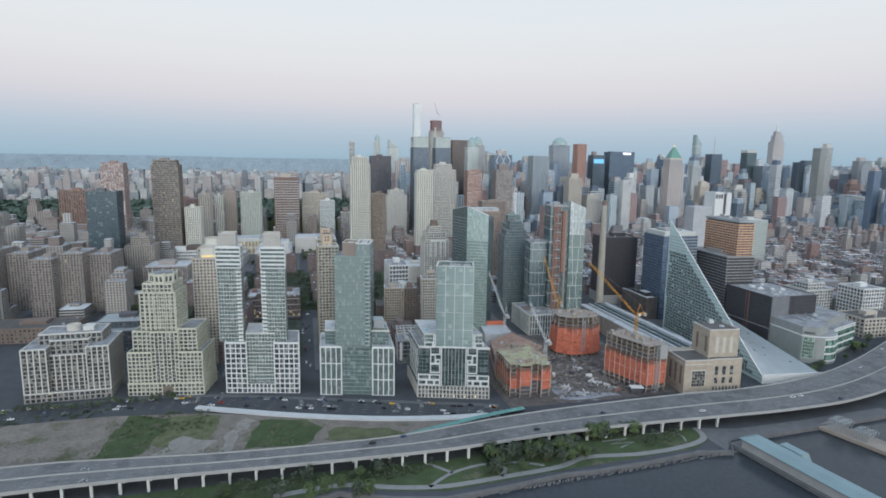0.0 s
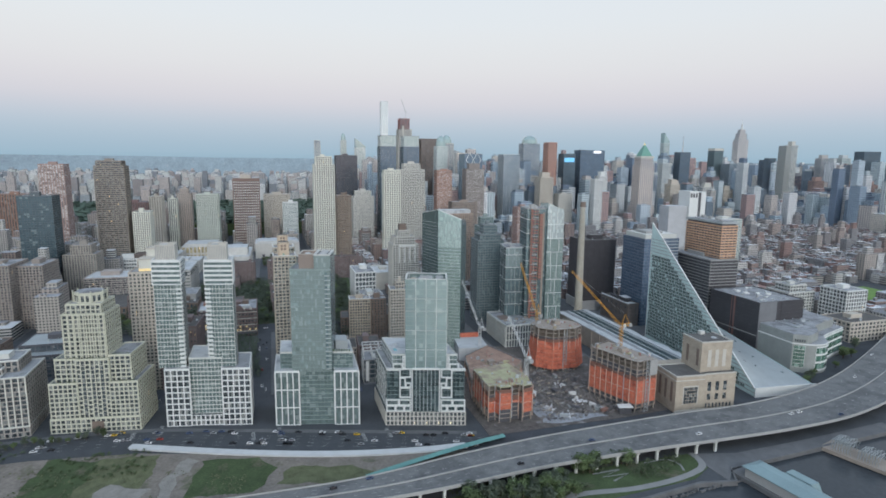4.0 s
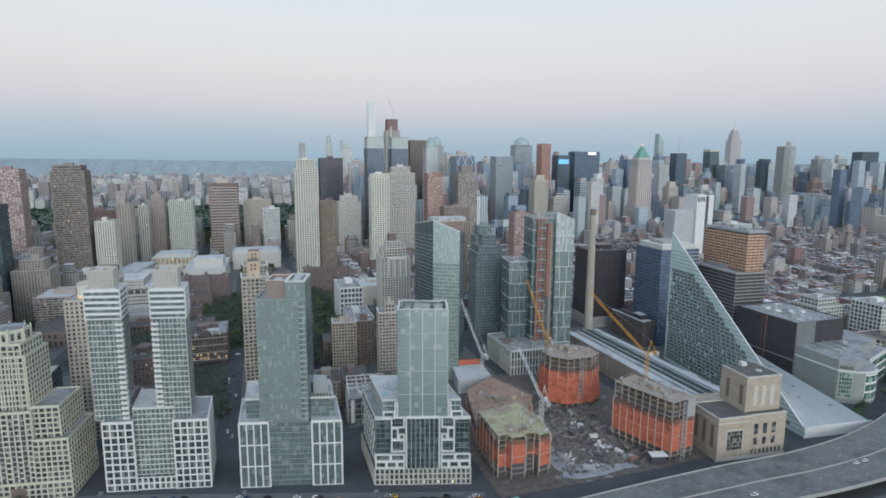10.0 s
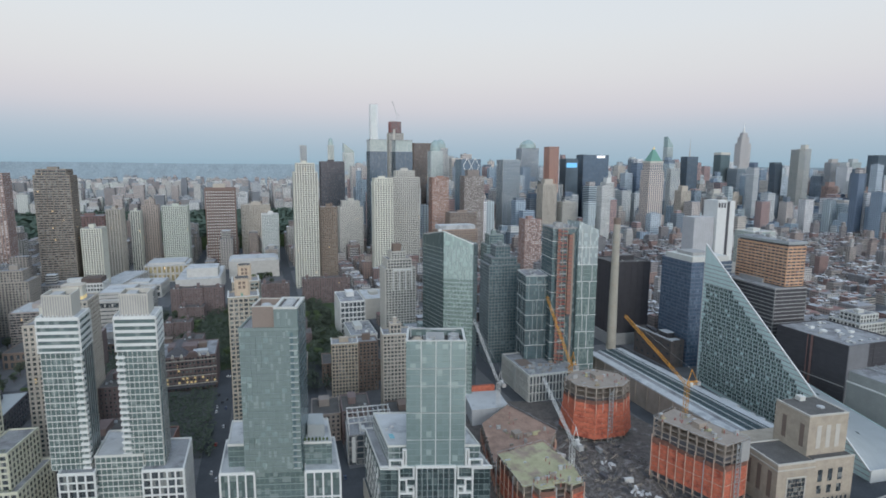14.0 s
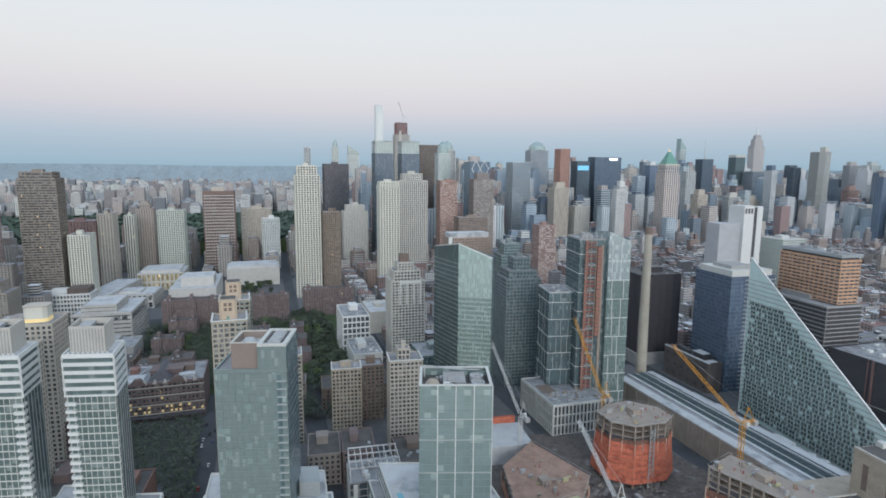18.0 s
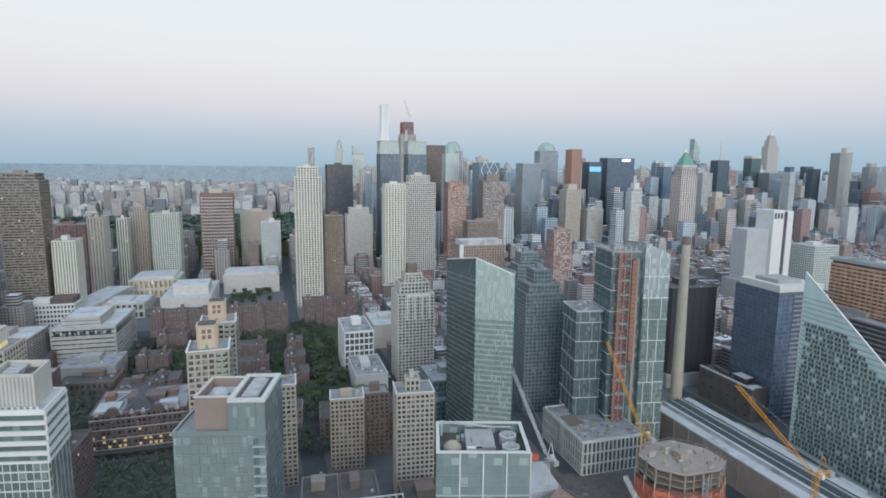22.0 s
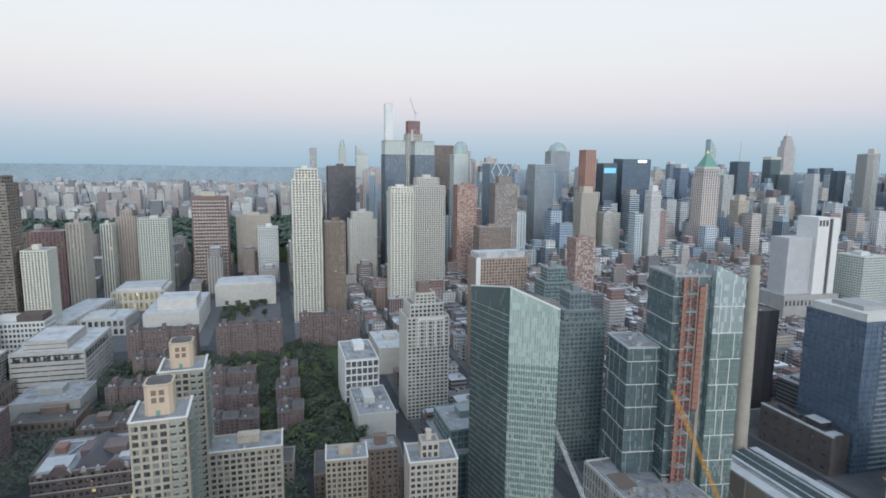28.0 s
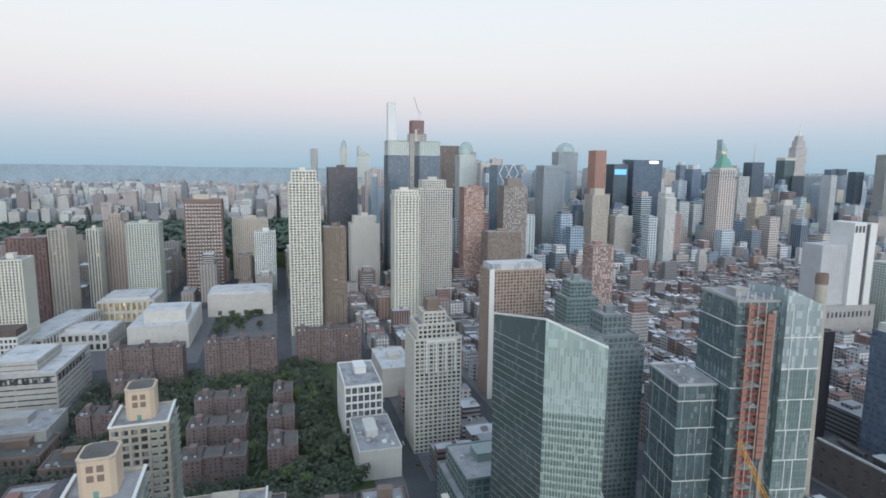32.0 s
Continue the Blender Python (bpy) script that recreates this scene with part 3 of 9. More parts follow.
# ---- riverside row ----
def heritage(x, y):
    th = thing("stepped_apartment_tower", "stepped cream stone apartment tower with punched windows and setbacks", "apartment tower", pose(x, y, 0, 0, 0, -12))
    for x0, y0, x1, y1, z0, z1 in ((0, 0, 59.5, 34, 0, 10), (0.6, 0.6, 19, 34, 10, 36), (40.5, 0.6, 59, 34, 10, 36), (19, 1.5, 40.5, 34, 10, 53),
                                   (4.5, 3.5, 19, 32, 36, 53), (40.5, 3.5, 54.5, 32, 36, 55), (11, 5, 38.8, 30, 53, 85), (13.8, 6, 36.4, 29, 85, 92)):
        block(th, x0, y0, x1, y1, z0, z1, CREAM, GL_HOUSE, 3.3, 3.3, 0.7, 0.85, 0.45)
        roof_top(th, x0, y0, x1, y1, z1, CREAM, ROOF, int(z1), 1.0, False)
    for a0, a1, z0, z1, dp in ((0.6, 19, 10, 36, 0.6), (40.5, 59, 10, 36, 0.6), (19, 40.5, 10, 53, 1.5)):
        panes(th, "f", a0, a1, z0, z1, dp, 3.3, 3.3, 0.7, 0.85, [GL_HOUSE, MULLD], 120)
    for xa in (22.5, 29.0, 34.0):
        part("glazed_bay", Mesh().box(xa, 1.0, 12, xa + 3.0, 1.5, 50), GL_DARK, th, "recessed dark glass bay")
        for k in range(12):
            part("bay_rail", Mesh().box(xa - 0.2, 0.8, 14.6 + 3.1 * k, xa + 3.2, 1.02, 15.0 + 3.1 * k), CREAM, th)
    for k in range(8):
        part("vertical_rib", Mesh().box(11.4 + 3.8 * k - 0.35, 4.2, 53, 11.4 + 3.8 * k + 0.35, 4.6, 86), CREAM, th)
    CX, CY = 25.5, 17.5
    oct_ = [(CX + math.cos(math.radians(22.5 + 45 * k)) * 10.2, CY + math.sin(math.radians(22.5 + 45 * k)) * 9.5) for k in range(8)]
    part("crown_drum", Mesh().prism(oct_, 92, 99.5), CREAM, th, "eight-sided cream crown")
    part("crown_roof", Mesh().prism([(CX + (px - CX) * 0.9, CY + (py - CY) * 0.9) for px, py in oct_], 99.5, 100.0), ROOF, th)
    for k in range(8):
        (ax, ay), (bx, by) = oct_[k], oct_[(k + 1) % 8]
        nx, ny = (by - ay) / math.hypot(bx - ax, by - ay) * 0.12, -(bx - ax) / math.hypot(bx - ax, by - ay) * 0.12
        part("crown_fin", Mesh().prism([(ax + 4 * nx - 0.3, ay + 4 * ny - 0.3), (ax + 4 * nx + 0.3, ay + 4 * ny - 0.3), (ax + 4 * nx + 0.3, ay + 4 * ny + 0.3), (ax + 4 * nx - 0.3, ay + 4 * ny + 0.3)], 90, 101), CREAM, th)
        for f in (0.18, 0.58):
            px, py, qx, qy = ax + (bx - ax) * f, ay + (by - ay) * f, ax + (bx - ax) * (f + 0.24), ay + (by - ay) * (f + 0.24)
            part("crown_window", Mesh().prism([(px + nx, py + ny), (qx + nx, qy + ny), (qx - nx, qy - ny), (px - nx, py - ny)], 93.4, 97.6), GL_HOUSE, th)
    rs = random.Random(6)
    for xa, xb, yv, zv in ((2, 18, 1.6, 36.4), (41, 57, 1.6, 36.4), (12, 38, 3.0, 53.4), (41, 53, 5.5, 55.4), (5, 10.5, 5.5, 53.4)):
        S = Mesh()
        for k in range(int((xb - xa) * 5)):
            px, py, pz, e = rs.uniform(xa, xb), yv + rs.uniform(-0.5, 0.6), zv + rs.uniform(0.2, 1.5), rs.uniform(0.2, 0.45)
            S.quad((px - e, py, pz - e * 0.4), (px + e * 0.3, py - e, pz), (px + e, py, pz + e * 0.5), (px - e * 0.3, py + e, pz + e * 0.3))
        part("terrace_planting", S, LEAF, th, "green shrubs along the setback terrace")
    part("entrance", Mesh().box(27, -0.6, 0, 35, 0, 8).box(28, -0.9, 0, 34, -0.6, 7), BROWN, th, "dark recessed entrance portal")
    return th


heritage(-241, 60)
TAUPE = mat("taupe_brick", (0.34, 0.315, 0.285), 0.85, vary=0.15)


def courtyard_house(x, y):
    th = thing("courtyard_apartment_house", "cream-gridded apartment house with white piers round a recessed court", "apartment house", pose(x, y, 0, 0, 0, -2))
    for x0, y0, x1, y1, z0, z1 in ((0, 0, 61, 40, 0, 7), (0, 0.4, 17, 40, 7, 43), (45, 0.4, 61, 40, 7, 43), (17, 5, 45, 40, 7, 36), (17.3, 9, 44.7, 40, 36, 47), (8, 14, 53, 38, 43, 51)):
        block(th, x0, y0, x1, y1, z0, z1, TAUPE, GL_HOUSE, 3.8, 3.2, 0.85, 0.75, 0.5)
        roof_top(th, x0, y0, x1, y1, z1, PALE, ROOF, int(z1 + x0), 0.9, False)
    for a0, a1, dp, z1 in ((0, 17, 0.4, 43), (45, 61, 0.4, 43), (17, 45, 5, 36)):
        panes(th, "f", a0, a1, 7, z1, dp, 3.8, 3.2, 0.85, 0.7, [GL_HOUSE, MULLD], 80)
        n = round((a1 - a0) / 3.8)
        for k in range(n + 1):
            c = a0 + (a1 - a0) * k / n
            part("white_pier", Mesh().box(c - 0.35, dp - 0.9, 7, c + 0.35, dp - 0.55, z1 + 0.6), IVO, th)
    part("tank_drum", Mesh().lathe(30, 25, [(5.2, 51), (5.2, 56), (4.6, 56.2), (4.6, 55)], 20), LIME, th)
    part("stair_house", Mesh().box(38, 20, 51, 46, 30, 55), PALE, th)
    return th


IVO = mat("ivory_pier", (0.62, 0.61, 0.54), 0.7, vary=0.08)
courtyard_house(-315, 64)


def twin_towers(x, y):
    th = thing("twin_tower_building", "pair of glass towers with white bands over a white-gridded podium", "apartment tower", pose(x, y, 0, 0, 0, -15.5))
    SKEW[0] = -0.212
    for x0, x1 in ((0, 17), (40, 60)):
        block(th, x0, 0, x1, 34, 0, 43, WHITE, GL_HOUSE, 4.1, 4.3, 0.85, 0.85, 0.5)
        roof_top(th, x0, 0, x1, 34, 43, WHITE, ROOF, 3, 1.0, False)
        panes(th, "f", x0, x1, 0, 43, 0, 4.1, 4.3, 0.85, 0.85, [GL_HOUSE, MULLD], 80)
    block(th, 17, 0.6, 40, 34, 0, 8, WHITE, GL_HOUSE, 3.2, 3.3, 1.0, 0.9, 0.45)
    block(th, 17, 3.5, 40, 32, 8, 50, PALE, GL_GRID, 2.7, 3.3, 0.28, 0.6, 0.2)
    roof_top(th, 17, 3.5, 40, 32, 50, PALE, ROOFL, 5, 1.0, False)
    for x0, x1, left in ((-4.5, 14.0, False), (31.5, 50.0, True)):
        block(th, x0, 5, x1, 23, 43, 105, PALE, GL_GRID, 2.25, 3.2, 0.22, 0.5, 0.2)
        part("dark_side_glass", Mesh().box(x1 + 0.26, 7.6, 43, x1 + 0.8, 23.2, 105), GL_SIDE, th, "darker slate side glazing")
        for k in range(5):
            part("side_fin", Mesh().box(x1 + 0.8, 8.4 + 3.3 * k, 43, x1 + 1.0, 8.8 + 3.3 * k, 105), GREY, th)
        # stacked balconies on the inner corner
        bx = x0 - 0.9 if left else x1 - 3.2
        for k in range(19):
            part("balcony", Mesh().box(bx, 3.9, 43.6 + k * 3.2, bx + 4.2, 7.4, 44.9 + k * 3.2), WHITE, th)
        block(th, x0 - 0.4, 4.6, x1 + 0.4, 23.4, 105, 122, WHITE, GL_GRID, 60, 3.4, 0.05, 1.45, 0.6)
        roof_top(th, x0 - 0.4, 4.6, x1 + 0.4, 23.4, 122, WHITE, ROOFL, int(x0), 0.9, False)
        M = Mesh().box(x0 + 1.8, 7.6, 122, x1 - 3, 8.2, 133.5).box(x0 + 1.8, 21.4, 122, x1 - 3, 22, 133.5).box(x0 + 1.8, 8.2, 122, x0 + 2.4, 21.4, 133.5).box(x1 - 3.6, 8.2, 122, x1 - 3, 21.4, 133.5)
        part("mechanical_penthouse", M, LIME, th)
        part("penthouse_roof", Mesh().box(x0 + 2.4, 8.2, 122.3, x1 - 3.6, 21.4, 131), ROOFD, th)
        for k in range(4):
            part("penthouse_unit", Mesh().box(x0 + 4, 9 + 3.1 * k, 131, x0 + 9, 11.2 + 3.1 * k, 132.6), STEEL, th)
        for k in range(int((x1 - x0 - 5) / 1.2)):
            part("louvre", Mesh().box(x0 + 2.2 + k * 1.2, 7.45, 123, x0 + 2.7 + k * 1.2, 7.6, 132.6), GREY, th)
        for k in range(9):
            part("terrace_chair", Mesh().box(x0 + 1 + 1.9 * k, 5.6, 122.3, x0 + 1.7 + 1.9 * k, 6.4, 123.3), WHITE, th)
    SKEW[0] = 0.0
    return th


twin_towers(-165, 46)


GL_MULL = mat("green_grey_mullion", (0.24, 0.30, 0.29), 0.4, 0.3)


def aldyn(x, y):
    th = thing("glass_slab_tower", "grey-green glass tower on a podium with white-framed wings", "apartment tower", pose(x, y, 0, 0, 0, -17))
    SKEW[0] = -0.2
    for x0, x1 in ((0, 17), (43, 60.5)):
        block(th, x0, 0, x1, 36, 0, 41, WHITE, GL_HOUSE, 4.2, 13.67, 0.8, 0.7, 0.55)
        roof_top(th, x0, 0, x1, 36, 41, WHITE, ROOFL, 4, 1.0, False)
        panes(th, "f", x0, x1, 0, 41, 0, 4.2, 4.1, 0.8, 0.16, [GL_GRID, MULLD], 60)
    block(th, 17, 1.2, 43, 36, 0, 41, GL_MULL, GL_GRID, 2.6, 3.3, 0.1, 0.5, 0.12)
    block(th, 4, 7, 57, 35, 41, 53, GL_MULL, GL_GRID, 2.6, 3.3, 0.12, 0.4, 0.12)
    roof_top(th, 4, 7, 57, 35, 53, PALE, ROOFL, 8, 1.0, False)
    part("roof_house", Mesh().box(45, 14, 53, 54, 28, 60), METAL, th, "grey metal roof house")
    for k in range(7):
        part("terrace_shrub", Mesh().lathe(43.5 + 1.9 * k, 9.5, [(0.3, 53.3), (0.7, 54), (0.5, 54.8), (0.1, 55.2)], 7), LEAF, th)
    SKEW[0] = 0.0
    block(th, 12.6, 0.5, 41, 23, 41, 116.5, GL_MULL, GL_MIST, 2.6, 3.3, 0.08, 0.25, 0.1)
    rs = random.Random(41)
    for k in range(32):
        i, j = rs.randrange(10), rs.randrange(22)
        if i < 9 or rs.random() < 0.4:
            part("blind_panel", Mesh().box(12.8 + 2.84 * i, 0.36, 44.2 + 3.3 * j, 15.2 + 2.84 * i, 0.46, 46.6 + 3.3 * j), GL_PALE, th, "pale drawn blind behind glass")
    for k in range(22):
        part("balcony", Mesh().box(37.0, -0.3, 43 + k * 3.3, 40.9, 0.36, 43.5 + k * 3.3), MULL, th)
        part("dark_loggia", Mesh().box(37.2, 0.3, 43.6 + k * 3.3, 38.9, 0.42, 45.8 + k * 3.3), GL_SIDE, th)
    roof_top(th, 12.6, 0.5, 41, 23, 116.5, GL_MULL, ROOF, 9, 1.2, False)
    part("dark_side_glass", Mesh().box(41.15, 1.0, 41, 41.4, 22.6, 127), GL_SIDE, th, "darker slate side glazing")
    for k in range(22):
        part("side_floor_edge", Mesh().box(41.4, 1.0, 43 + 3.3 * k, 41.52, 22.6, 43.3 + 3.3 * k), MULLD, th)
    taupe = mat("taupe_panel", (0.27, 0.22, 0.19), 0.7, vary=0.1)
    part("mechanical_box", Mesh().box(18.6, 3.2, 116.5, 29.7, 3.8, 127.6).box(18.6, 20, 116.5, 29.7, 20.6, 127.6).box(18.6, 3.8, 116.5, 19.2, 20, 127.6), taupe, th, "brown louvred plant housing")
    part("plant_floor", Mesh().box(19.2, 3.8, 116.5, 29.6, 20, 124.5), ROOFL, th)
    part("plant_tank", Mesh().lathe(24, 11, [(3.2, 124.5), (3.2, 126), (2, 127.4), (0.4, 127.8)], 14), STEEL, th)
    part("plant_rim", Mesh().box(18.3, 2.9, 127.6, 29.7, 3.9, 128).box(18.3, 19.9, 127.6, 29.7, 20.9, 128).box(18.3, 3.9, 127.6, 19.3, 19.9, 128), LIME, th)
    block(th, 29.8, 0.6, 41.0, 22.8, 116.5, 127, GL_MULL, GL_MIST, 2.6, 10.5, 0.12, 0.4, 0.12)
    part("glass_rim", Mesh().box(29.6, 0.4, 127, 41.2, 2.0, 128).box(29.6, 21.4, 127, 41.2, 23.0, 128).box(29.6, 2.0, 127, 31.2, 21.4, 128).box(39.6, 2.0, 127, 41.2, 21.4, 128), PALE, th)
    part("roof_well", Mesh().box(31.2, 2.0, 127, 39.6, 21.4, 127.3), ROOFD, th)
    for k in range(3):
        part("roof_fan", Mesh().box(33, 4 + 5.4 * k, 127.3, 38, 8.4 + 5.4 * k, 127.8).lathe(35.5, 6.2 + 5.4 * k, [(1.9, 127.8), (1.9, 128.4), (1.5, 128.5), (1.5, 128.2)], 14), STEEL, th)
    return th


aldyn(-90, 22)


def frame_tower(x, y):
    th = thing("white_framed_glass_tower", "pale glass tower above a podium of staggered white frames", "apartment tower", pose(x, y, 0, 0, 0, -19.5))
    W = 58.6
    SKEW[0] = -0.28
    block(th, 0, 0, W, 46, 0, 10.5, LIME, GL_HOUSE, 3.0, 3.5, 0.9, 0.7, 0.5)
    panes(th, "f", 0, W, 0, 10.5, 0, 3.0, 3.5, 0.9, 0.7, [GL_HOUSE, MULLD], 70)
    for k in range(5):
        part("lit_lobby", Mesh().box(11 + 9 * k, -0.2, 0.8, 12.4 + 9 * k, -0.12, 2.6), GOLD_LOBBY, th, "warm lit lobby pane")
    block(th, 0.8, 0.8, W - 0.8, 45, 10.5, 43, GL_MULL, GL_PODIUM, 3.0, 3.3, 0.1, 0.22, 0.1)
    roof_top(th, 0.8, 0.8, W - 0.8, 45, 43, PALE, ROOF, 2, 0.5, False)
    block(th, 5.5, 3.5, W - 5.5, 43, 43, 53, MULL, GL_GRID, 3.0, 3.3, 0.15, 0.5, 0.15)
    roof_top(th, 5.5, 3.5, W - 5.5, 43, 53, PALE, ROOFL, 6, 0.9, True)
    part("terrace_pool", Mesh().box(8.5, 12, 53.3, 11, 17, 53.5), GL_POOL, th, "small blue roof pool")
    # staggered white frames, mirrored about the middle bay
    left = ((0.2, 10.8, 7, 15.4), (0.2, 15.4, 9.6, 20), (7, 10.8, 13.4, 15.4), (9.6, 15.4, 18.2, 20), (13.4, 10.8, 18.2, 15.4),
            (10, 21.5, 18.2, 29.3), (10, 29.3, 14.4, 37), (14.4, 29.3, 18.2, 33), (10, 37, 18.2, 44), (12.2, 44, 14.2, 53.5), (5.2, 43, 12.2, 47.8), (0.4, 42.5, 10, 44.2))
    for xa, za, xb, zb in left:
        for p, q in ((xa, xb), (W - xb, W - xa)):
            F = Mesh()
            F.box(p, -0.7, za, p + 0.7, 0.8, zb).box(q - 0.7, -0.7, za, q, 0.8, zb)
            F.box(p + 0.7, -0.7, za, q - 0.7, 0.8, za + 0.6).box(p + 0.7, -0.7, zb - 0.6, q - 0.7, 0.8, zb)
            part("white_frame", F, WHITE, th)
    F = Mesh().box(18.9, -0.5, 43, W - 18.9, 0.8, 44.3).box(18.9, -0.5, 10.8, 19.6, 0.8, 43).box(W - 19.6, -0.5, 10.8, W - 18.9, 0.8, 43)
    part("white_frame", F, WHITE, th)
    for k in range(1, 7):
        c = 19.6 + (W - 39.2) * k / 7
        part("bay_fin", Mesh().box(c - 0.12, 0.3, 10.8, c + 0.12, 0.8, 43), MULL, th)
    # white outlines on the flank along the side street
    for j in range(6):
        for za in (14, 20.6, 27.2, 33.8):
            q0 = 3 + 6.6 * j + (3.3 if za in (20.6, 33.8) else 0)
            part("flank_frame", Mesh().box(0.3, q0, za, 0.7, q0 + 5, za + 0.5).box(0.3, q0, za + 0.5, 0.7, q0 + 0.5, za + 6), WHITE, th)
    SKEW[0] = 0.0
    block(th, 14.2, 0.6, 44.0, 22.5, 43, 106.5, GL_MULL, GL_TOWER, 2.7, 3.3, 0.07, 0.25, 0.08)
    for k in range(1, 4):
        part("fin", Mesh().box(14.2 + 7.45 * k - 0.2, 0.2, 43, 14.2 + 7.45 * k + 0.2, 0.6, 110.5), WHITE, th)
    for k in range(4):
        part("fin", Mesh().box(43.99, 1 + 7.1 * k - 0.2, 43, 44.4, 1 + 7.1 * k + 0.2, 110.5), WHITE, th)
    for z in (58, 72.5, 87, 96):
        part("belt", Mesh().box(14.0, 0.3, z, 44.2, 0.6, z + 0.35).box(44.0, 0.6, z, 44.3, 22.5, z + 0.35), MULL, th)
    # open crown with plant inside
    part("glass_parapet", Mesh().box(14.2, 0.6, 106.5, 44, 1.1, 110.5).box(14.2, 22, 106.5, 44, 22.5, 110.5).box(14.2, 1.1, 106.5, 14.7, 22, 110.5).box(43.5, 1.1, 106.5, 44, 22, 110.5), GL_TOWER, th)
    part("parapet_cap", Mesh().box(14.0, 0.4, 110.5, 44.2, 1.6, 110.9).box(14.0, 21.5, 110.5, 44.2, 22.7, 110.9).box(14.0, 1.6, 110.5, 15.2, 21.5, 110.9).box(43.0, 1.6, 110.5, 44.2, 21.5, 110.9), PALE, th)
    part("roof", Mesh().box(14.7, 1.1, 106.5, 43.5, 22, 106.9), ROOFD, th)
    part("plant_room", Mesh().box(24, 6, 106.9, 33.5, 19, 109.8).box(26, 8, 109.8, 29, 12, 110.6), GREY, th)
    part("white_duct", Mesh().box(27, 4, 106.9, 29, 6, 110.4).box(24, 4, 109.4, 29, 5.4, 110.4), WHITE, th)
    for q in (6.5, 14.5):
        part("cooling_fan", Mesh().lathe(38.5, q, [(2.9, 106.9), (2.9, 110.0), (2.3, 110.1), (2.3, 109.4)], 18), STEEL, th)
        part("fan_hub", Mesh().lathe(38.5, q, [(0.6, 106.9), (0.6, 109.9)], 10).box(36.3, q - 0.12, 109.5, 40.7, q + 0.12, 109.7).box(38.4, q - 2.2, 109.5, 38.6, q + 2.2, 109.7), GREY, th)
    part("roof_tank", Mesh().lathe(19.5, 9, [(3.0, 106.9), (3.0, 108.6), (1.6, 110.0), (0.2, 110.3)], 16), TANBRK, th)
    for k in range(4):
        part("roof_unit", Mesh().box(21 + 1.7 * k, 15.5, 106.9, 22.2 + 1.7 * k, 17.2 + (k % 2), 108.4), rs_roof.choice((STEEL, GREY, WHITE)), th)
    part("window_washing_arm", Mesh().beam((16, 20, 112), (33, 17, 111.6), 0.4).beam((16, 20, 106.9), (16, 20, 112.4), 0.5).beam((33, 17, 111.6), (40, 18, 111), 0.22), STEEL, th)
    return th


rs_roof = random.Random(61)
GL_PODIUM = glass_mat("dark_teal_podium_glass", (0.06, 0.085, 0.09), (0.13, 0.165, 0.165), 0.13, 0.2, cell=(3.0, 3.3), share=0.2, tone_var=0.3)
GOLD_LOBBY = glow_mat("lobby_light", (0.9, 0.8, 0.55), 0.5)
GL_POOL = mat("pool_water", (0.16, 0.42, 0.50), 0.15, vary=0.05)
GL_TOWER = glass_mat("sea_green_tower_glass", (0.25, 0.335, 0.33), (0.34, 0.42, 0.405), 0.12, 0.32, cell=(2.7, 3.3), share=0.1, tone_var=0.1)
frame_tower(-13.7, -4)
for gx, gy in ((-196, 124), (-198, 186)):
    gt = tower("gold_crowned_tower", "tan brick apartment tower with a small lit gilded crown", gx, gy, -5, 24, 26, 101, BEIGE, GL_HOUSE, 3.2, 3.1, 1.3, 1.2, bulk=False, group="gold-crowned towers")
    part("crown_drum", Mesh().prism([(8, 7), (17, 7), (19, 9), (19, 17), (17, 19), (8, 19), (6, 17), (6, 9)], 101, 111), IVO, gt, "pale tank house under the lights")
    part("lit_base", Mesh().prism([(7.8, 6.8), (17.2, 6.8), (19.2, 8.8), (19.2, 17.2), (17.2, 19.2), (7.8, 19.2), (5.8, 17.2), (5.8, 8.8)], 101.3, 103.6), GOLD, gt, "strip of warm floodlight")
    part("crown_cap", Mesh().prism([(7.5, 6.5), (17.5, 6.5), (19.5, 8.5), (19.5, 17.5), (17.5, 19.5), (7.5, 19.5), (5.5, 17.5), (5.5, 8.5)], 111, 111.6), BEIGE, gt)

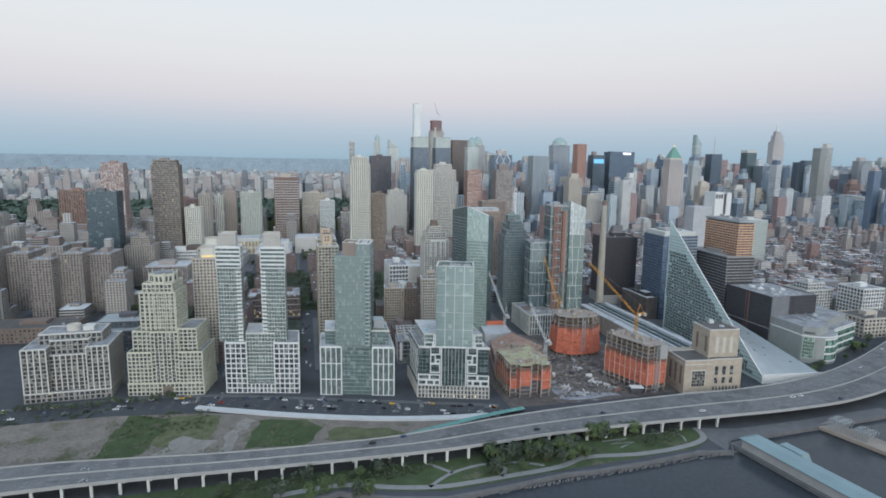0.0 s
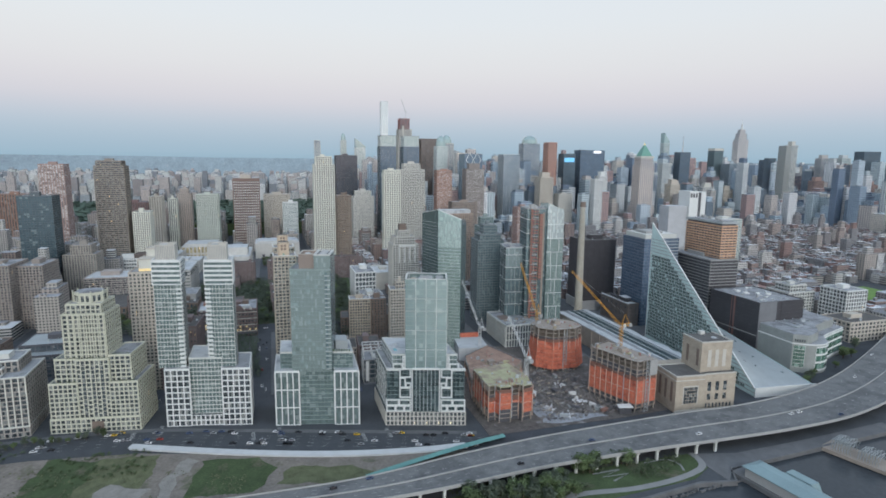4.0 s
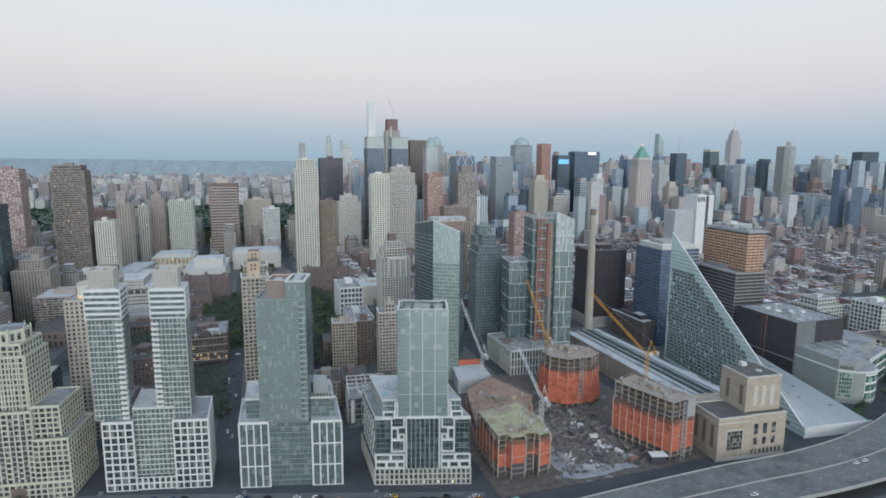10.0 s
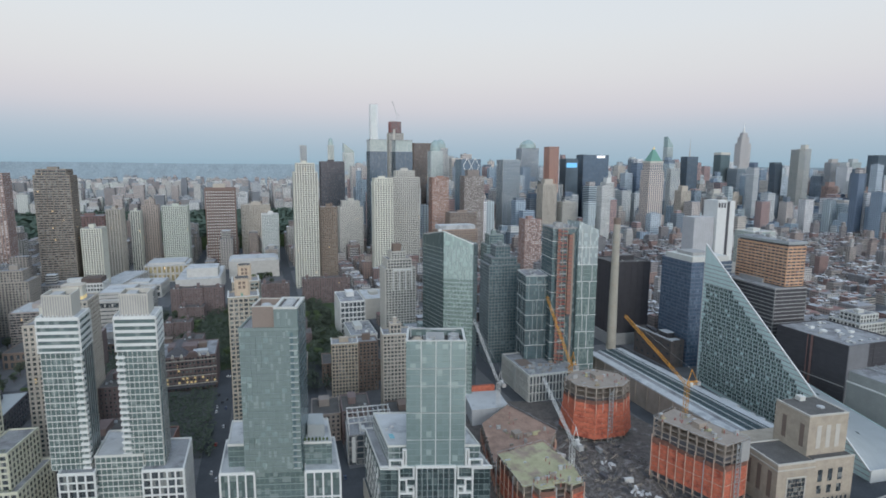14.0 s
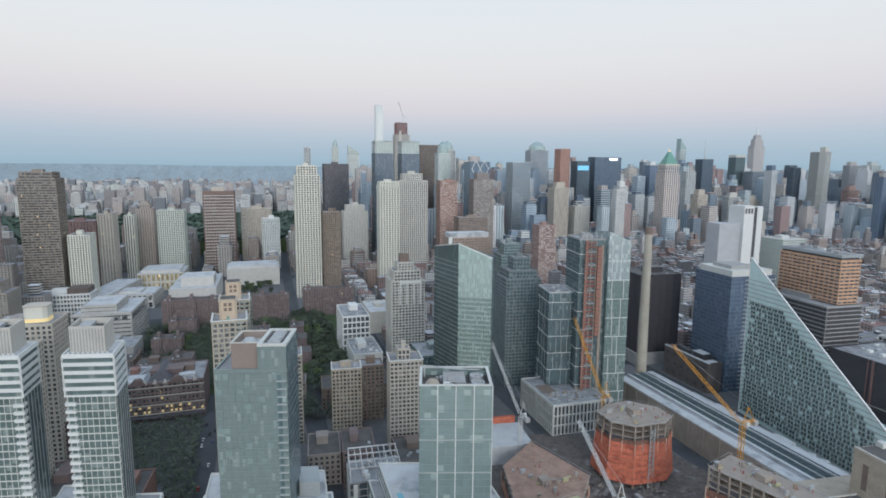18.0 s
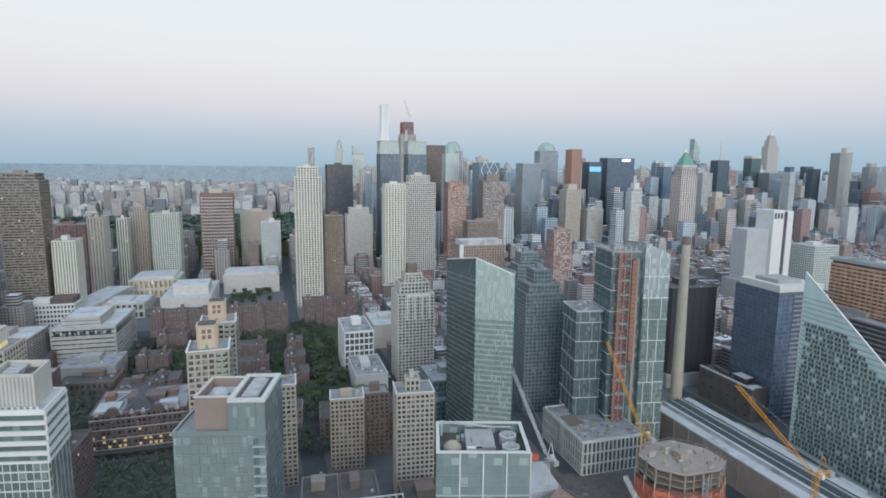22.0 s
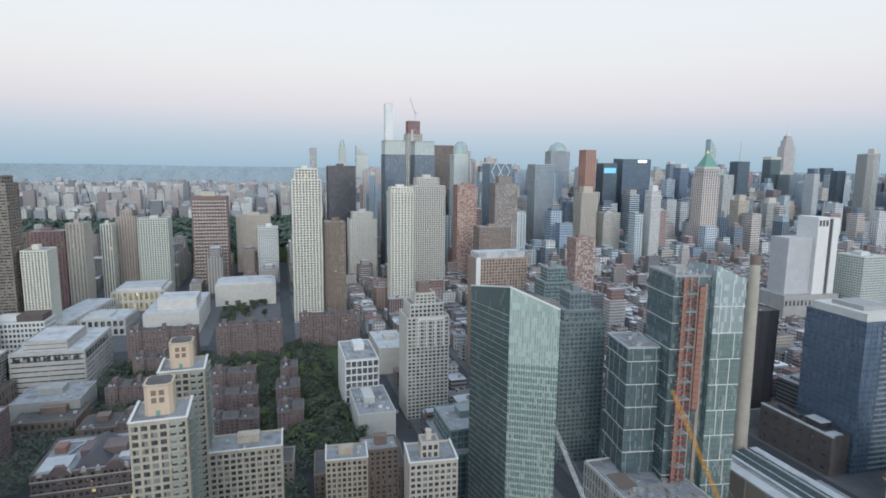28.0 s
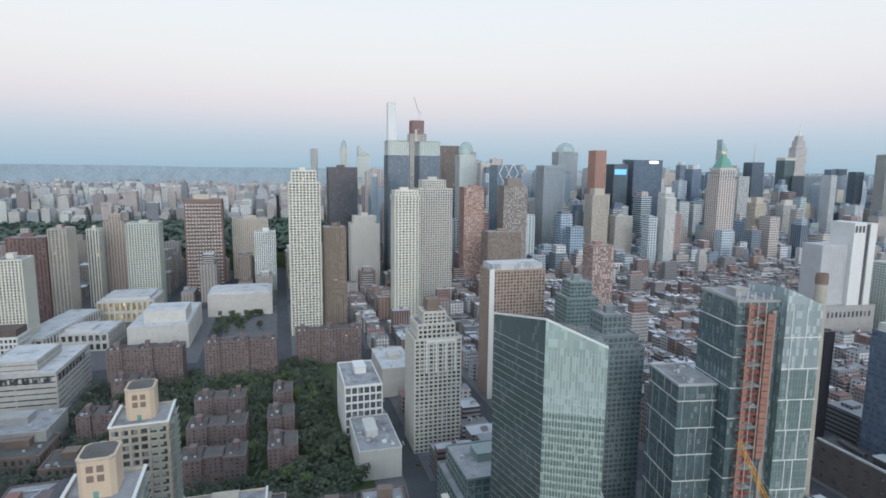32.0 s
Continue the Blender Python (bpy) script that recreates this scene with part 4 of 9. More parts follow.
def steel_block(x, y):
    """Low block whose roof is an open steel frame."""
    th = thing("steel_framed_block", "low grey block with an open steel roof frame", "building under construction", pose(x, y, 0, 0, 0, -8))
    block(th, 0, 0, 30, 26, 0, 21, GREY, GL_DARK, 5.0, 4.2, 0.5, 0.6, 0.2)
    part("roof_deck", Mesh().box(0.2, 0.2, 21, 29.8, 25.8, 21.4), ROOF, th)
    for k in range(3):
        part("pale_panel", Mesh().box(-0.5, 1 + 8.2 * k, 1, -0.25, 8.2 + 8.2 * k, 20.5), WHITE, th, "tall white wall panel")
        part("front_panel", Mesh().box(2 + 9.5 * k, -0.5, 2, 4.4 + 9.5 * k, -0.25, 20), WHITE, th)
    for i in range(5):
        for j in range(4):
            part("steel_column", Mesh().box(0.3 + 7.2 * i, 0.3 + 8.2 * j, 21.4, 0.7 + 7.2 * i, 0.7 + 8.2 * j, 29), CRWHITE, th)
    for j in range(4):
        part("steel_beam", Mesh().box(0.2, 0.3 + 8.2 * j, 29, 29.8, 0.7 + 8.2 * j, 29.7), CRWHITE, th)
    for i in range(9):
        part("steel_beam", Mesh().box(0.3 + 3.6 * i, 0.7, 29.2, 0.6 + 3.6 * i, 25.3, 29.6), CRWHITE, th)
    rs2 = random.Random(3)
    for k in range(14):
        ux, uy, e = rs2.uniform(2, 26), rs2.uniform(2, 22), rs2.uniform(0.8, 2.2)
        part("roof_unit", Mesh().box(ux, uy, 21.4, ux + e * 1.3, uy + e, 21.4 + e), rs2.choice((STEEL, GREY, METAL, WHITE)), th)
    return th


steel_block(-12, 80)

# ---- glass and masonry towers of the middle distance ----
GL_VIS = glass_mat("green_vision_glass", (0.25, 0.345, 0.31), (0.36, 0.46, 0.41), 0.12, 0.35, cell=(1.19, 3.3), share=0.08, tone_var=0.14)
# darker copy of the tower's glass; the flank's shade is in its colour
GL_SHADE = glass_mat("shaded_flank_glass", (0.11, 0.155, 0.155), (0.15, 0.20, 0.20), 0.14, 0.3, cell=(1.4, 3.3), share=0.1, tone_var=0.08)
SPAN = glass_mat("pale_green_spandrel_and_sheen", (0.48, 0.60, 0.56), (0.44, 0.56, 0.52), 0.14, 0.4, cell=(1.19, 3.3), share=0.3, tone_var=0.1)
GREYT = mat("grey_teal_panel", (0.19, 0.22, 0.23), 0.6, 0.1, vary=0.15)
def slant_tower(x, y):
    th = thing("slant_roof_glass_tower", "pale green glass tower with a sloping roof, sky sheen and side shade put into its colours", "office tower", pose(x, y, 0))
    P = [(-5, 36), (0, 0), (20, -13), (40, 22), (20, 52)]
    part("dark_side_glass", Mesh().prism(P, 0, [140, 146, 136.5, 132, 134]), GL_SHADE, th)
    ux, uy = 20 / 23.85, -13 / 23.85
    vx, vy = -5 / 36.35, 36 / 36.35

    def on(c, o, z):
        return (ux * c + uy * o, uy * c - ux * o, z)

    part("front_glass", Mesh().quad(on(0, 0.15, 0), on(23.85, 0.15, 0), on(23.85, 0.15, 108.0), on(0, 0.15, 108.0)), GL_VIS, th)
    # plain pale quad paints in the sky mirrored by the upper front
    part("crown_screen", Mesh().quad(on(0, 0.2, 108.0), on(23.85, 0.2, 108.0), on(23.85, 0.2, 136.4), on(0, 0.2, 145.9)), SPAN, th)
    for k in range(1, 36):
        z = k * 3.3
        top = 23.85 if z < 135 else max(1.0, (145.5 - z) / 9.5 * 23.85)
        b = Mesh().quad(on(0, 0.3, z - 0.75), on(top, 0.3, z - 0.75), on(top, 0.3, z + 0.3), on(0, 0.3, z + 0.3))
        b.quad(on(0, 0.3, z + 0.3), on(top, 0.3, z + 0.3), on(top, 0.15, z + 0.3), on(0, 0.15, z + 0.3))
        part("floor_edge", b, SPAN, th)
    M = Mesh()
    for k in range(1, 20):
        c = 23.85 * k / 20
        M.quad(on(c - 0.1, 0.4, 0), on(c + 0.1, 0.4, 0), on(c + 0.1, 0.4, 134), on(c - 0.1, 0.4, 134))
    for k in range(1, 41):
        z = k * 3.3
        M.quad((vx * 0.3 - 0.12, vy * 0.3, z - 0.12), (vx * 0.3 - 0.12, vy * 0.3, z + 0.12), (-5.12, 36, z + 0.12), (-5.12, 36, z - 0.12))
    tagged(part("mullion", M, MULL, th), kind="stuff")
    part("roof_edge", Mesh().beam((0, 0, 146.2), (20, -13, 136.7), 0.5).beam((0, 0, 146.2), (-5, 36, 140.2), 0.5), WHITE, th)
    part("roof", Mesh().quad((-3, 34, 138.5), (1, 3, 143.5), (18, -8, 134.5), (36, 22, 131)), ROOFL, th)
    return th


slant_tower(80, 145)


GL_CROWN = glass_mat("silver_crown_glass", (0.46, 0.55, 0.56), (0.52, 0.60, 0.61), 0.1, 0.5, cell=(1.5, 3.6), share=0.2, tone_var=0.08)
SHAFT = mat("rusty_sheathing", (0.30, 0.155, 0.12), 0.8, vary=0.25, size=4)


def hoist_tower(x, y):
    """Glass tower still under construction, with the builders' hoist up its front."""
    th = thing("unfinished_glass_tower", "blue-green glass tower nearing completion with an open crown", "apartment tower", pose(x, y, 0, 0, 0, -14))
    block(th, 0, 4, 22, 34, 0, 144, MULLD, GL_SIDE, 3.0, 3.4, 0.18, 0.5, 0.12)
    part("front_glass", Mesh().box(22, 0, 0, 40, 30, 112), GL_GREEN, th)
    part("crown_glass", Mesh().prism([(22, 0), (40, 0), (40, 30), (22, 30)], 112, [151, 143, 143, 149]), GL_CROWN, th)
    rs = random.Random(8)
    for k in range(9):
        z = 6 + k * 15.2
        part("white_fin", Mesh().box(21.8, -0.4, z, 40.3, 0, z + 0.45), WHITE, th)
        part("white_fin", Mesh().box(40, 0, z, 40.4, 30, z + 0.45), WHITE, th)
        for c in (25 + rs.uniform(0, 3), 31 + rs.uniform(0, 5)):
            part("white_fin", Mesh().box(c, -0.35, z, c + 0.4, 0, z + 15), WHITE, th)
        for q in (8, 19):
            part("white_fin", Mesh().box(40, q, z, 40.35, q + 0.4, z + 15), WHITE, th)
        part("white_fin", Mesh().box(-0.4, 3.6, z + 5, 8, 4, z + 5.4), WHITE, th)
        part("white_fin", Mesh().box(-0.4, 4, z + 5, 0, 34, z + 5.4), WHITE, th)
    for k in range(42):
        z = 2 + 3.4 * k
        R = Mesh().box(4, 0.2, z, 12, 3.9, z + 0.3).box(4, 0.1, z + 1.0, 12, 0.3, z + 1.2)
        R.beam((4, 0.2, z), (8, 0.2, z + 3.4), 0.12).beam((12, 0.2, z), (8, 0.2, z + 3.4), 0.12)
        part("hoist_landing", R, HOIST if k % 3 else STEEL, th, "steel hoist landing")
        part("hoist_gate", Mesh().box(3.4, -0.2, z + 0.3, 5.8, 0.15, z + 2.8), SHAFT, th, "rusty red hoist gate")
    for c in (4, 8, 12):
        part("hoist_mast", Mesh().box(c - 0.2, -0.1, 0, c + 0.2, 0.3, 145), TANBRK, th)
    for k in range(20, 41):
        part("hoist_panel", Mesh().box(13.5, 0.6, 3.4 * k, 17, 3.9, 3.4 * k + 2.9), SHAFT, th)
    part("hoist_core", Mesh().box(13.8, 1.0, 66, 16.7, 3.8, 139), DARKGREY, th)
    for k in range(41):
        part("glass_joint", Mesh().box(21.9, -0.16, 3.6 * k, 40.16, 0, 3.6 * k + 0.14).box(40, 0, 3.6 * k, 40.16, 30, 3.6 * k + 0.14), GL_MULL, th)
    for k in range(1, 12):
        part("glass_mullion", Mesh().box(22 + 1.5 * k, -0.12, 0, 22.1 + 1.5 * k, 0, 143), GL_MULL, th)
    part("bare_concrete_strip", Mesh().box(17.4, 3.0, 0, 19.4, 3.95, 140), RAW, th)
    for k in range(5):
        part("column_stub", Mesh().box(2 + 4 * k, 6, 144, 2.6 + 4 * k, 6.6, 148), STEEL, th)
    roof_top(th, 0, 4, 22, 34, 144, GREY, ROOF, 4, 1.0, True)
    block(th, -20, 14, 0, 44, 0, 100, MULLD, GL_SIDE, 3.0, 3.4, 0.18, 0.5, 0.12)
    for k in range(7):
        part("white_fin", Mesh().box(-20.4, 13.6, 8 + k * 14, 0, 14, 8.4 + k * 14), WHITE, th)
        part("white_fin", Mesh().box(-20.4, 14, 8 + k * 14, -20, 44, 8.4 + k * 14), WHITE, th)
        for c in (rs.uniform(-18, -13), rs.uniform(-11, -7), rs.uniform(-5, -1)):
            part("white_fin", Mesh().box(c, 13.7, 8 + k * 14, c + 0.25, 14, 22 + k * 14 if k < 6 else 100), MULL, th)
        for q in (rs.uniform(16, 24), rs.uniform(27, 33), rs.uniform(36, 42)):
            part("white_fin", Mesh().box(-20.3, q, 8 + k * 14, -20, q + 0.25, 22 + k * 14 if k < 6 else 100), MULL, th)
    roof_top(th, -20, 14, 0, 44, 100, STEEL, ROOF, 14, 1.0, False)
    for k in range(10):
        ux, uy = rs.uniform(-18, -4), rs.uniform(16, 40)
        part("roof_unit", Mesh().box(ux, uy, 100, ux + rs.uniform(1, 3), uy + rs.uniform(1, 3), 101.3), rs.choice((STEEL, GREY, METAL)), th)
    return th


hoist_tower(184, 148)
tower("podium_apartment_block", "low block with a deep white concrete frame", 151.2, 127.6, -4.2, 46.8, 57, 22.8, PALE, GL_DARK, 3.1, 7.4, 1.0, 0.9, 0.8, roof=ROOF, win=120, bulk=False)
rs_p = random.Random(15)
for k in range(60):
    ux, uy, s_ = rs_p.uniform(3, 41), rs_p.uniform(3, 22) if k < 40 else rs_p.uniform(22, 53), rs_p.uniform(0.6, 2.4)
    if ux > 16 or uy < 22:
        part("roof_unit", Mesh().box(ux, uy, 23.1, ux + s_ * 1.5, uy + s_, 23.1 + s_ * 0.7), rs_p.choice((STEEL, GREY, GREY, RAW, METAL)), bpy.data.objects["podium_apartment_block"])
part("brown_terrace", Mesh().box(4, 24, 23.1, 15, 40, 23.5), BROWN, bpy.data.objects["podium_apartment_block"])
part("pale_stair_slot", Mesh().box(-1.2, 24, 0, -0.7, 29, 22.8), PALE, bpy.data.objects["podium_apartment_block"])
tower("stepped_glass_tower", "dark grey-teal glass apartment tower with setbacks", 160, 225, -8, 32, 30, 110, GREYT, GL_SIDE, 3.2, 3.2, 0.7, 1.0,
      tiers=[(0, 0, 32, 30, 0, 100), (3, 2, 29, 28, 100, 107), (9, 8, 24, 24, 107, 118)])
tower("black_office_slab", "black glass office block with thin pale fins", 314, 232, -8, 46, 42, 93, BLACK, BLACK, 7.6, 4, 0.35, 0.0, 0.25, roof=ROOFD)
part("pale_base", Mesh().box(-1.5, -1.5, 0, 47.5, 43.5, 13), GREY, bpy.data.objects["black_office_slab"], "pale grey base storeys")
tower("blue_glass_office_block", "blue glass office block with horizontal bands", 340, 147, -7, 46, 46, 105, mat("blue_steel_band", (0.115, 0.15, 0.205), 0.45, 0.2, vary=0.1), GL_NAVY, 4.5, 3.8, 0.3, 1.2, 0.2, roof=ROOF)


GL_PYR = glass_mat("recessed_balcony_glass", (0.11, 0.155, 0.15), (0.26, 0.34, 0.31), 0.2, 0.1, cell=(2.0, 3.4), share=0.14, tone_var=0.3)


bo = bpy.data.objects["blue_glass_office_block"]
part("roof_screen", Mesh().box(2, 2, 105, 44, 44, 111), PALE, bo, "pale louvred roof screen")
part("roof_house", Mesh().box(8, 10, 111, 30, 34, 114), GREY, bo)
for k in range(27):
    part("balcony_band", Mesh().box(14, -1.1, 3.4 + 3.8 * k, 46.6, -0.25, 4.3 + 3.8 * k), METAL, bo)


def pyramid_block(x, y):
    """The sloping apartment block: a sharp north-east peak, falling to the river."""
    th = thing("sloping_pyramid_apartment_block", "tetrahedral apartment block with a glass-and-steel wall rising to a sharp peak", "apartment block", pose(x, y, 0, 0, 0, -9))
    # own axes: peak over the far north corner
    w, d = 58, 170
    A, B, C, D = (0, 0), (w, 0), (w, d), (0, d)
    S = Mesh().quad((0, d, 0), (0, 0, 0), (0, 0, 6), (0, d, 129)).quad((0, 0, 0), (w, 0, 0), (w, 0, 7), (0, 0, 7))
    S.quad((w, 0, 0), (w, d, 0), (w, d, 27), (w, 0, 7))
    warp = lambda u, v: (w * u, d * v - 0.1, 6.3 + (122 * (1 - u) ** 2.5 + 20 * u) * v)
    for i in range(14):
        a_, b_ = warp(i / 14, 1), warp((i + 1) / 14, 1)
        S.quad((b_[0], d, 0), (a_[0], d, 0), (a_[0], d, a_[2] - 0.3), (b_[0], d, b_[2] - 0.3))
    part("steel_wall", S, mat("brushed_steel_wall", (0.60, 0.75, 0.735), 0.5, 0.05, vary=0.16, size=8), th)
    roofm = Mesh()
    for i in range(14):
        for j in range(20):
            roofm.quad(warp(i / 14, j / 20), warp((i + 1) / 14, j / 20), warp((i + 1) / 14, (j + 1) / 20), warp(i / 14, (j + 1) / 20))
    part("low_front_wall", Mesh().box(-1, -1.6, 0, w + 1, -0.9, 8.4), WHITE, th)
    part("sloping_roof", roofm, METAL, th)
    for k in range(1, 34):
        z = 3.4 * k
        q0 = max(0, (z - 6) / 123 * d)
        part("floor_band", Mesh().box(-0.3, q0, z - 0.35, 0, d, z + 0.2), METAL, th)
    rs = random.Random(3)
    # paired openings in staggered rows; the sheet steel at the peak stays closed
    Wn = Mesh().box(-0.14, -1.0, 0, 0, 1.0, 2.2)
    me = Wn.data("window", [GL_PYR])
    far_win = Mesh()
    c = 0
    for k in range(1, 29):
        z = 3.4 * k + 0.55
        q = max(5, (z + 1) / 123 * d + 5) + 1.4 * (k % 3)
        n = 0
        while q < d - 3 and z < 62 + 0.24 * q:
            if rs.random() < 0.95:
                if q < 96 and c < 300:
                    part("window", me, GL_PYR, th, at=pose(-0.32, q, z))
                    c += 1
                else:
                    far_win.box(-0.46, q - 1.0, z, -0.3, q + 1.0, z + 2.2)
            n += 1
            q += 2.6 if n % 2 else 3.3
    for k in range(26):
        u, v = rs.uniform(0.05, 0.9), rs.uniform(0.05, 0.93)
        a_, b_, c_, d_ = (Vector(warp(u + du, v + dv)) + Vector((0, 0, 0.25)) for du, dv in ((0, 0), (0.03, 0), (0.03, 0.016), (0, 0.016)))
        part("roof_terrace", Mesh().quad(a_, b_, c_, d_), GL_PYR, th, "dark roof terrace")
    tagged(part("upper_window", far_win, GL_PYR, th), kind="stuff")
    part("edge_trim", Mesh().beam((0, 0, 6.8), (0, d, 129.8), 0.7).beam((0, d, 129.8), (0, d, 0), 0.4), WHITE, th)
    return th


pyramid_block(293, -56)


def steam_hall(x, y):
    """The long power hall roof that runs back from the river."""
    th = thing("power_hall", "long power hall with pale ridged roofs and glazed strips", "industrial hall", pose(x, y, 0, 0, 0, -3.5))
    part("hall_wall", Mesh().box(0, -60, 0, 38, 122, 19.5), RAW, th)
    for x0, x1, z, m in ((0, 8, 20.5, ROOFL), (8, 12, 20.0, ROOF), (12, 14.5, 21.0, ROOFL), (14.5, 20.6, 20.6, DARKTEAL), (20.6, 21.0, 21.2, WHITE), (21.0, 28, 20.6, DARKTEAL), (28, 29, 21.6, ROOFL), (29, 32, 20.8, DARKTEAL), (32, 38, 21.0, ROOFL)):
        part("roof_strip", Mesh().box(x0 + 0.05, -60, 19.5, x1 - 0.05, 122, z), m, th)
    for k in range(36):
        part("roof_rib", Mesh().box(14.6, -58 + k * 5, 20.6, 27.9, -57.8 + k * 5, 20.75), MULLD, th)
        if k % 3 == 0:
            part("wall_pier", Mesh().box(-0.5, -58 + k * 5, 0, 0, -56.8 + k * 5, 19.5), RAW, th)
    rs = random.Random(12)
    for k in range(14):
        q = rs.uniform(-50, 60)
        a = rs.uniform(1.5, 4)
        part("roof_unit", Mesh().box(41, q, 11.4, 41 + a, q + a * 1.4, 12.6 + a * 0.4), rs.choice((STEEL, WHITE, GREY)), th)
    part("river_annex", Mesh().box(38.3, -60, 0, 58, 92, 11), BROWN, th)
    part("river_annex_roof", Mesh().box(38.7, -59.6, 11, 57.6, 91.6, 11.4), ROOF, th)
    part("white_cabin", Mesh().box(47, -8, 11.4, 55, 8, 14), ROOFL, th)
    part("round_tank", Mesh().lathe(50, -24, [(2.6, 11.4), (2.6, 15), (2.3, 15.4), (0.2, 15.6)], 14), STEEL, th)
    part("round_tank", Mesh().lathe(50, -33, [(2.6, 11.4), (2.6, 15), (2.3, 15.4), (0.2, 15.6)], 14), STEEL, th)
    part("curved_canopy", Mesh().box(44, 46, 11.4, 57, 64, 12.6), ROOFL, th)
    return th


DARKTEAL = mat("dark_teal_sheet", (0.075, 0.10, 0.105), 0.95, vary=0.25, size=5, spec=0.1)
steam_hall(232.2, 48)
tower("dark_brick_depot", "dark brown brick depot with pale roof edges", 324, 150, -4, 15, 58, 27, mat("sooty_brick", (0.115, 0.10, 0.095), 0.9, vary=0.3), GL_DARK, 9, 9, 6.5, 7.0, 0.2, roof=ROOFD, win=0, bulk=False, category="depot")
for nm_, M_, m_ in (("pale_roof_edge", Mesh().box(-0.6, -0.6, 27.6, 1.4, 58, 28.6), ROOFL), ("black_tank_house", Mesh().box(4, 12, 27.3, 12, 24, 32), BLACK), ("pale_tank_roof", Mesh().box(3.6, 11.6, 32, 12.4, 24.4, 32.6), ROOFL),
                    ("dark_duct", Mesh().beam((6, 30, 29), (9, 50, 29), 1.6, 8), DARKGREY), ("pale_roof_patch", Mesh().box(3, 2, 27.3, 12, 8, 27.9), ROOFL)):
    part(nm_, M_, m_, bpy.data.objects["dark_brick_depot"])
ch = thing("brick_chimney", "tall tapering pale brick chimney with a dark rim", "chimney", pose(271.5, 175.5, 0))
part("shaft", Mesh().lathe(0, 0, [(5.0, 0), (4.6, 30), (3.6, 110), (3.1, 140), (3.1, 143)], 20), CHIM, ch)
for k in range(6):
    part("iron_hoop", Mesh().lathe(0, 0, [(4.77 - 0.26 * k, 20 + 21 * k), (4.82 - 0.26 * k, 20.2 + 21 * k), (4.77 - 0.26 * k, 20.9 + 21 * k)], 20), TANBRK, ch)
part("rim", Mesh().lathe(0, 0, [(3.15, 143), (3.3, 146), (3.1, 149), (2.5, 149), (2.5, 147)], 20), BROWN, ch)


def tan_plant(x, y):
    th = thing("tan_civic_building", "tan stone civic building with a taller block behind and few windows", "civic building", pose(x, y, 0, 0, 0, -9))
    part("low_hall", Mesh().box(0, 0, 0, 25, 27, 29.5), TANBRK, th)
    part("tall_block", Mesh().box(24.5, 6, 0, 52, 31, 54), TANBRK, th)
    part("right_wing", Mesh().box(25, 0.3, 0, 53, 6, 30), TANBRK, th)
    part("rear_wing", Mesh().box(8, 27, 0, 52, 52, 24), TANBRK, th)
    part("roof", Mesh().box(0.8, 0.8, 29.5, 24.4, 26.2, 29.8), ROOFD, th)
    part("tall_roof", Mesh().box(25.4, 6.9, 54, 51.1, 30.1, 54.3), ROOFD, th)
    part("wing_roof", Mesh().box(25.2, 1.0, 30, 52.4, 5.9, 30.2), ROOFD, th)
    for x0, x1, y0, y1, z in ((-0.2, 25, -0.2, 0.8, 29.5), (-0.2, 0.8, 0.8, 27, 29.5), (0.8, 24.5, 26.2, 27, 29.5), (24.3, 52.2, 5.8, 6.8, 54), (24.3, 25.3, 6.8, 31, 54), (51.2, 52.2, 6.8, 31, 54), (25, 53.2, 0.1, 0.9, 30)):
        part("parapet", Mesh().box(x0, y0, z, x1, y1, z + 0.9), LIME, th)
    part("cornice", Mesh().box(-0.4, -0.4, 26.2, 25, 0, 26.8).box(-0.4, 0, 26.2, 0, 27, 26.8), LIME, th)
    part("base_course", Mesh().box(-0.4, -0.4, 0, 53.2, 0, 2.2), LIME, th)
    for i in range(5):
        for j in range(5):
            part("window_pane", Mesh().box(7.2 + i * 2.4, -0.25, 7.4 + j * 2.7, 9.2 + i * 2.4, 0, 9.7 + j * 2.7), GL_HOUSE, th)
    part("window_surround", Mesh().box(6.4, -0.35, 6.6, 7.0, 0, 21).box(18.9, -0.35, 6.6, 19.5, 0, 21).box(6.4, -0.35, 20.8, 19.5, 0, 21.6), LIME, th)
    for k in range(3):
        part("slot_window", Mesh().box(28 + k * 7, 0.1, 9, 31 + k * 7, 0.3, 14), GL_HOUSE, th)
        part("slot_window", Mesh().box(28 + k * 7, 0.1, 16.5, 31 + k * 7, 0.3, 24), GL_HOUSE, th)
        part("blind_niche", Mesh().box(30.5 + k * 6.6, 5.85, 34, 33.4 + k * 6.6, 6, 48), LIME, th)
        part("side_niche", Mesh().box(-0.12, 4 + 8 * k, 8, 0, 7 + 8 * k, 24), BROWN, th)
    for k in range(8):
        part("ground_window", Mesh().box(27 + k * 3.1, 0.1, 2.6, 28.2 + k * 3.1, 0.3, 6), GL_DARK, th)
    for q in (9, 22):
        part("tall_side_niche", Mesh().box(24.35, q, 34, 24.5, q + 3, 48), BROWN, th)
    part("roof_vent", Mesh().lathe(42, 16, [(2.2, 54.3), (2.2, 55), (1.2, 55.4)], 14), STEEL, th)
    part("stair_house", Mesh().box(37, 26, 54.3, 41, 30, 57), PALE, th)
    return th


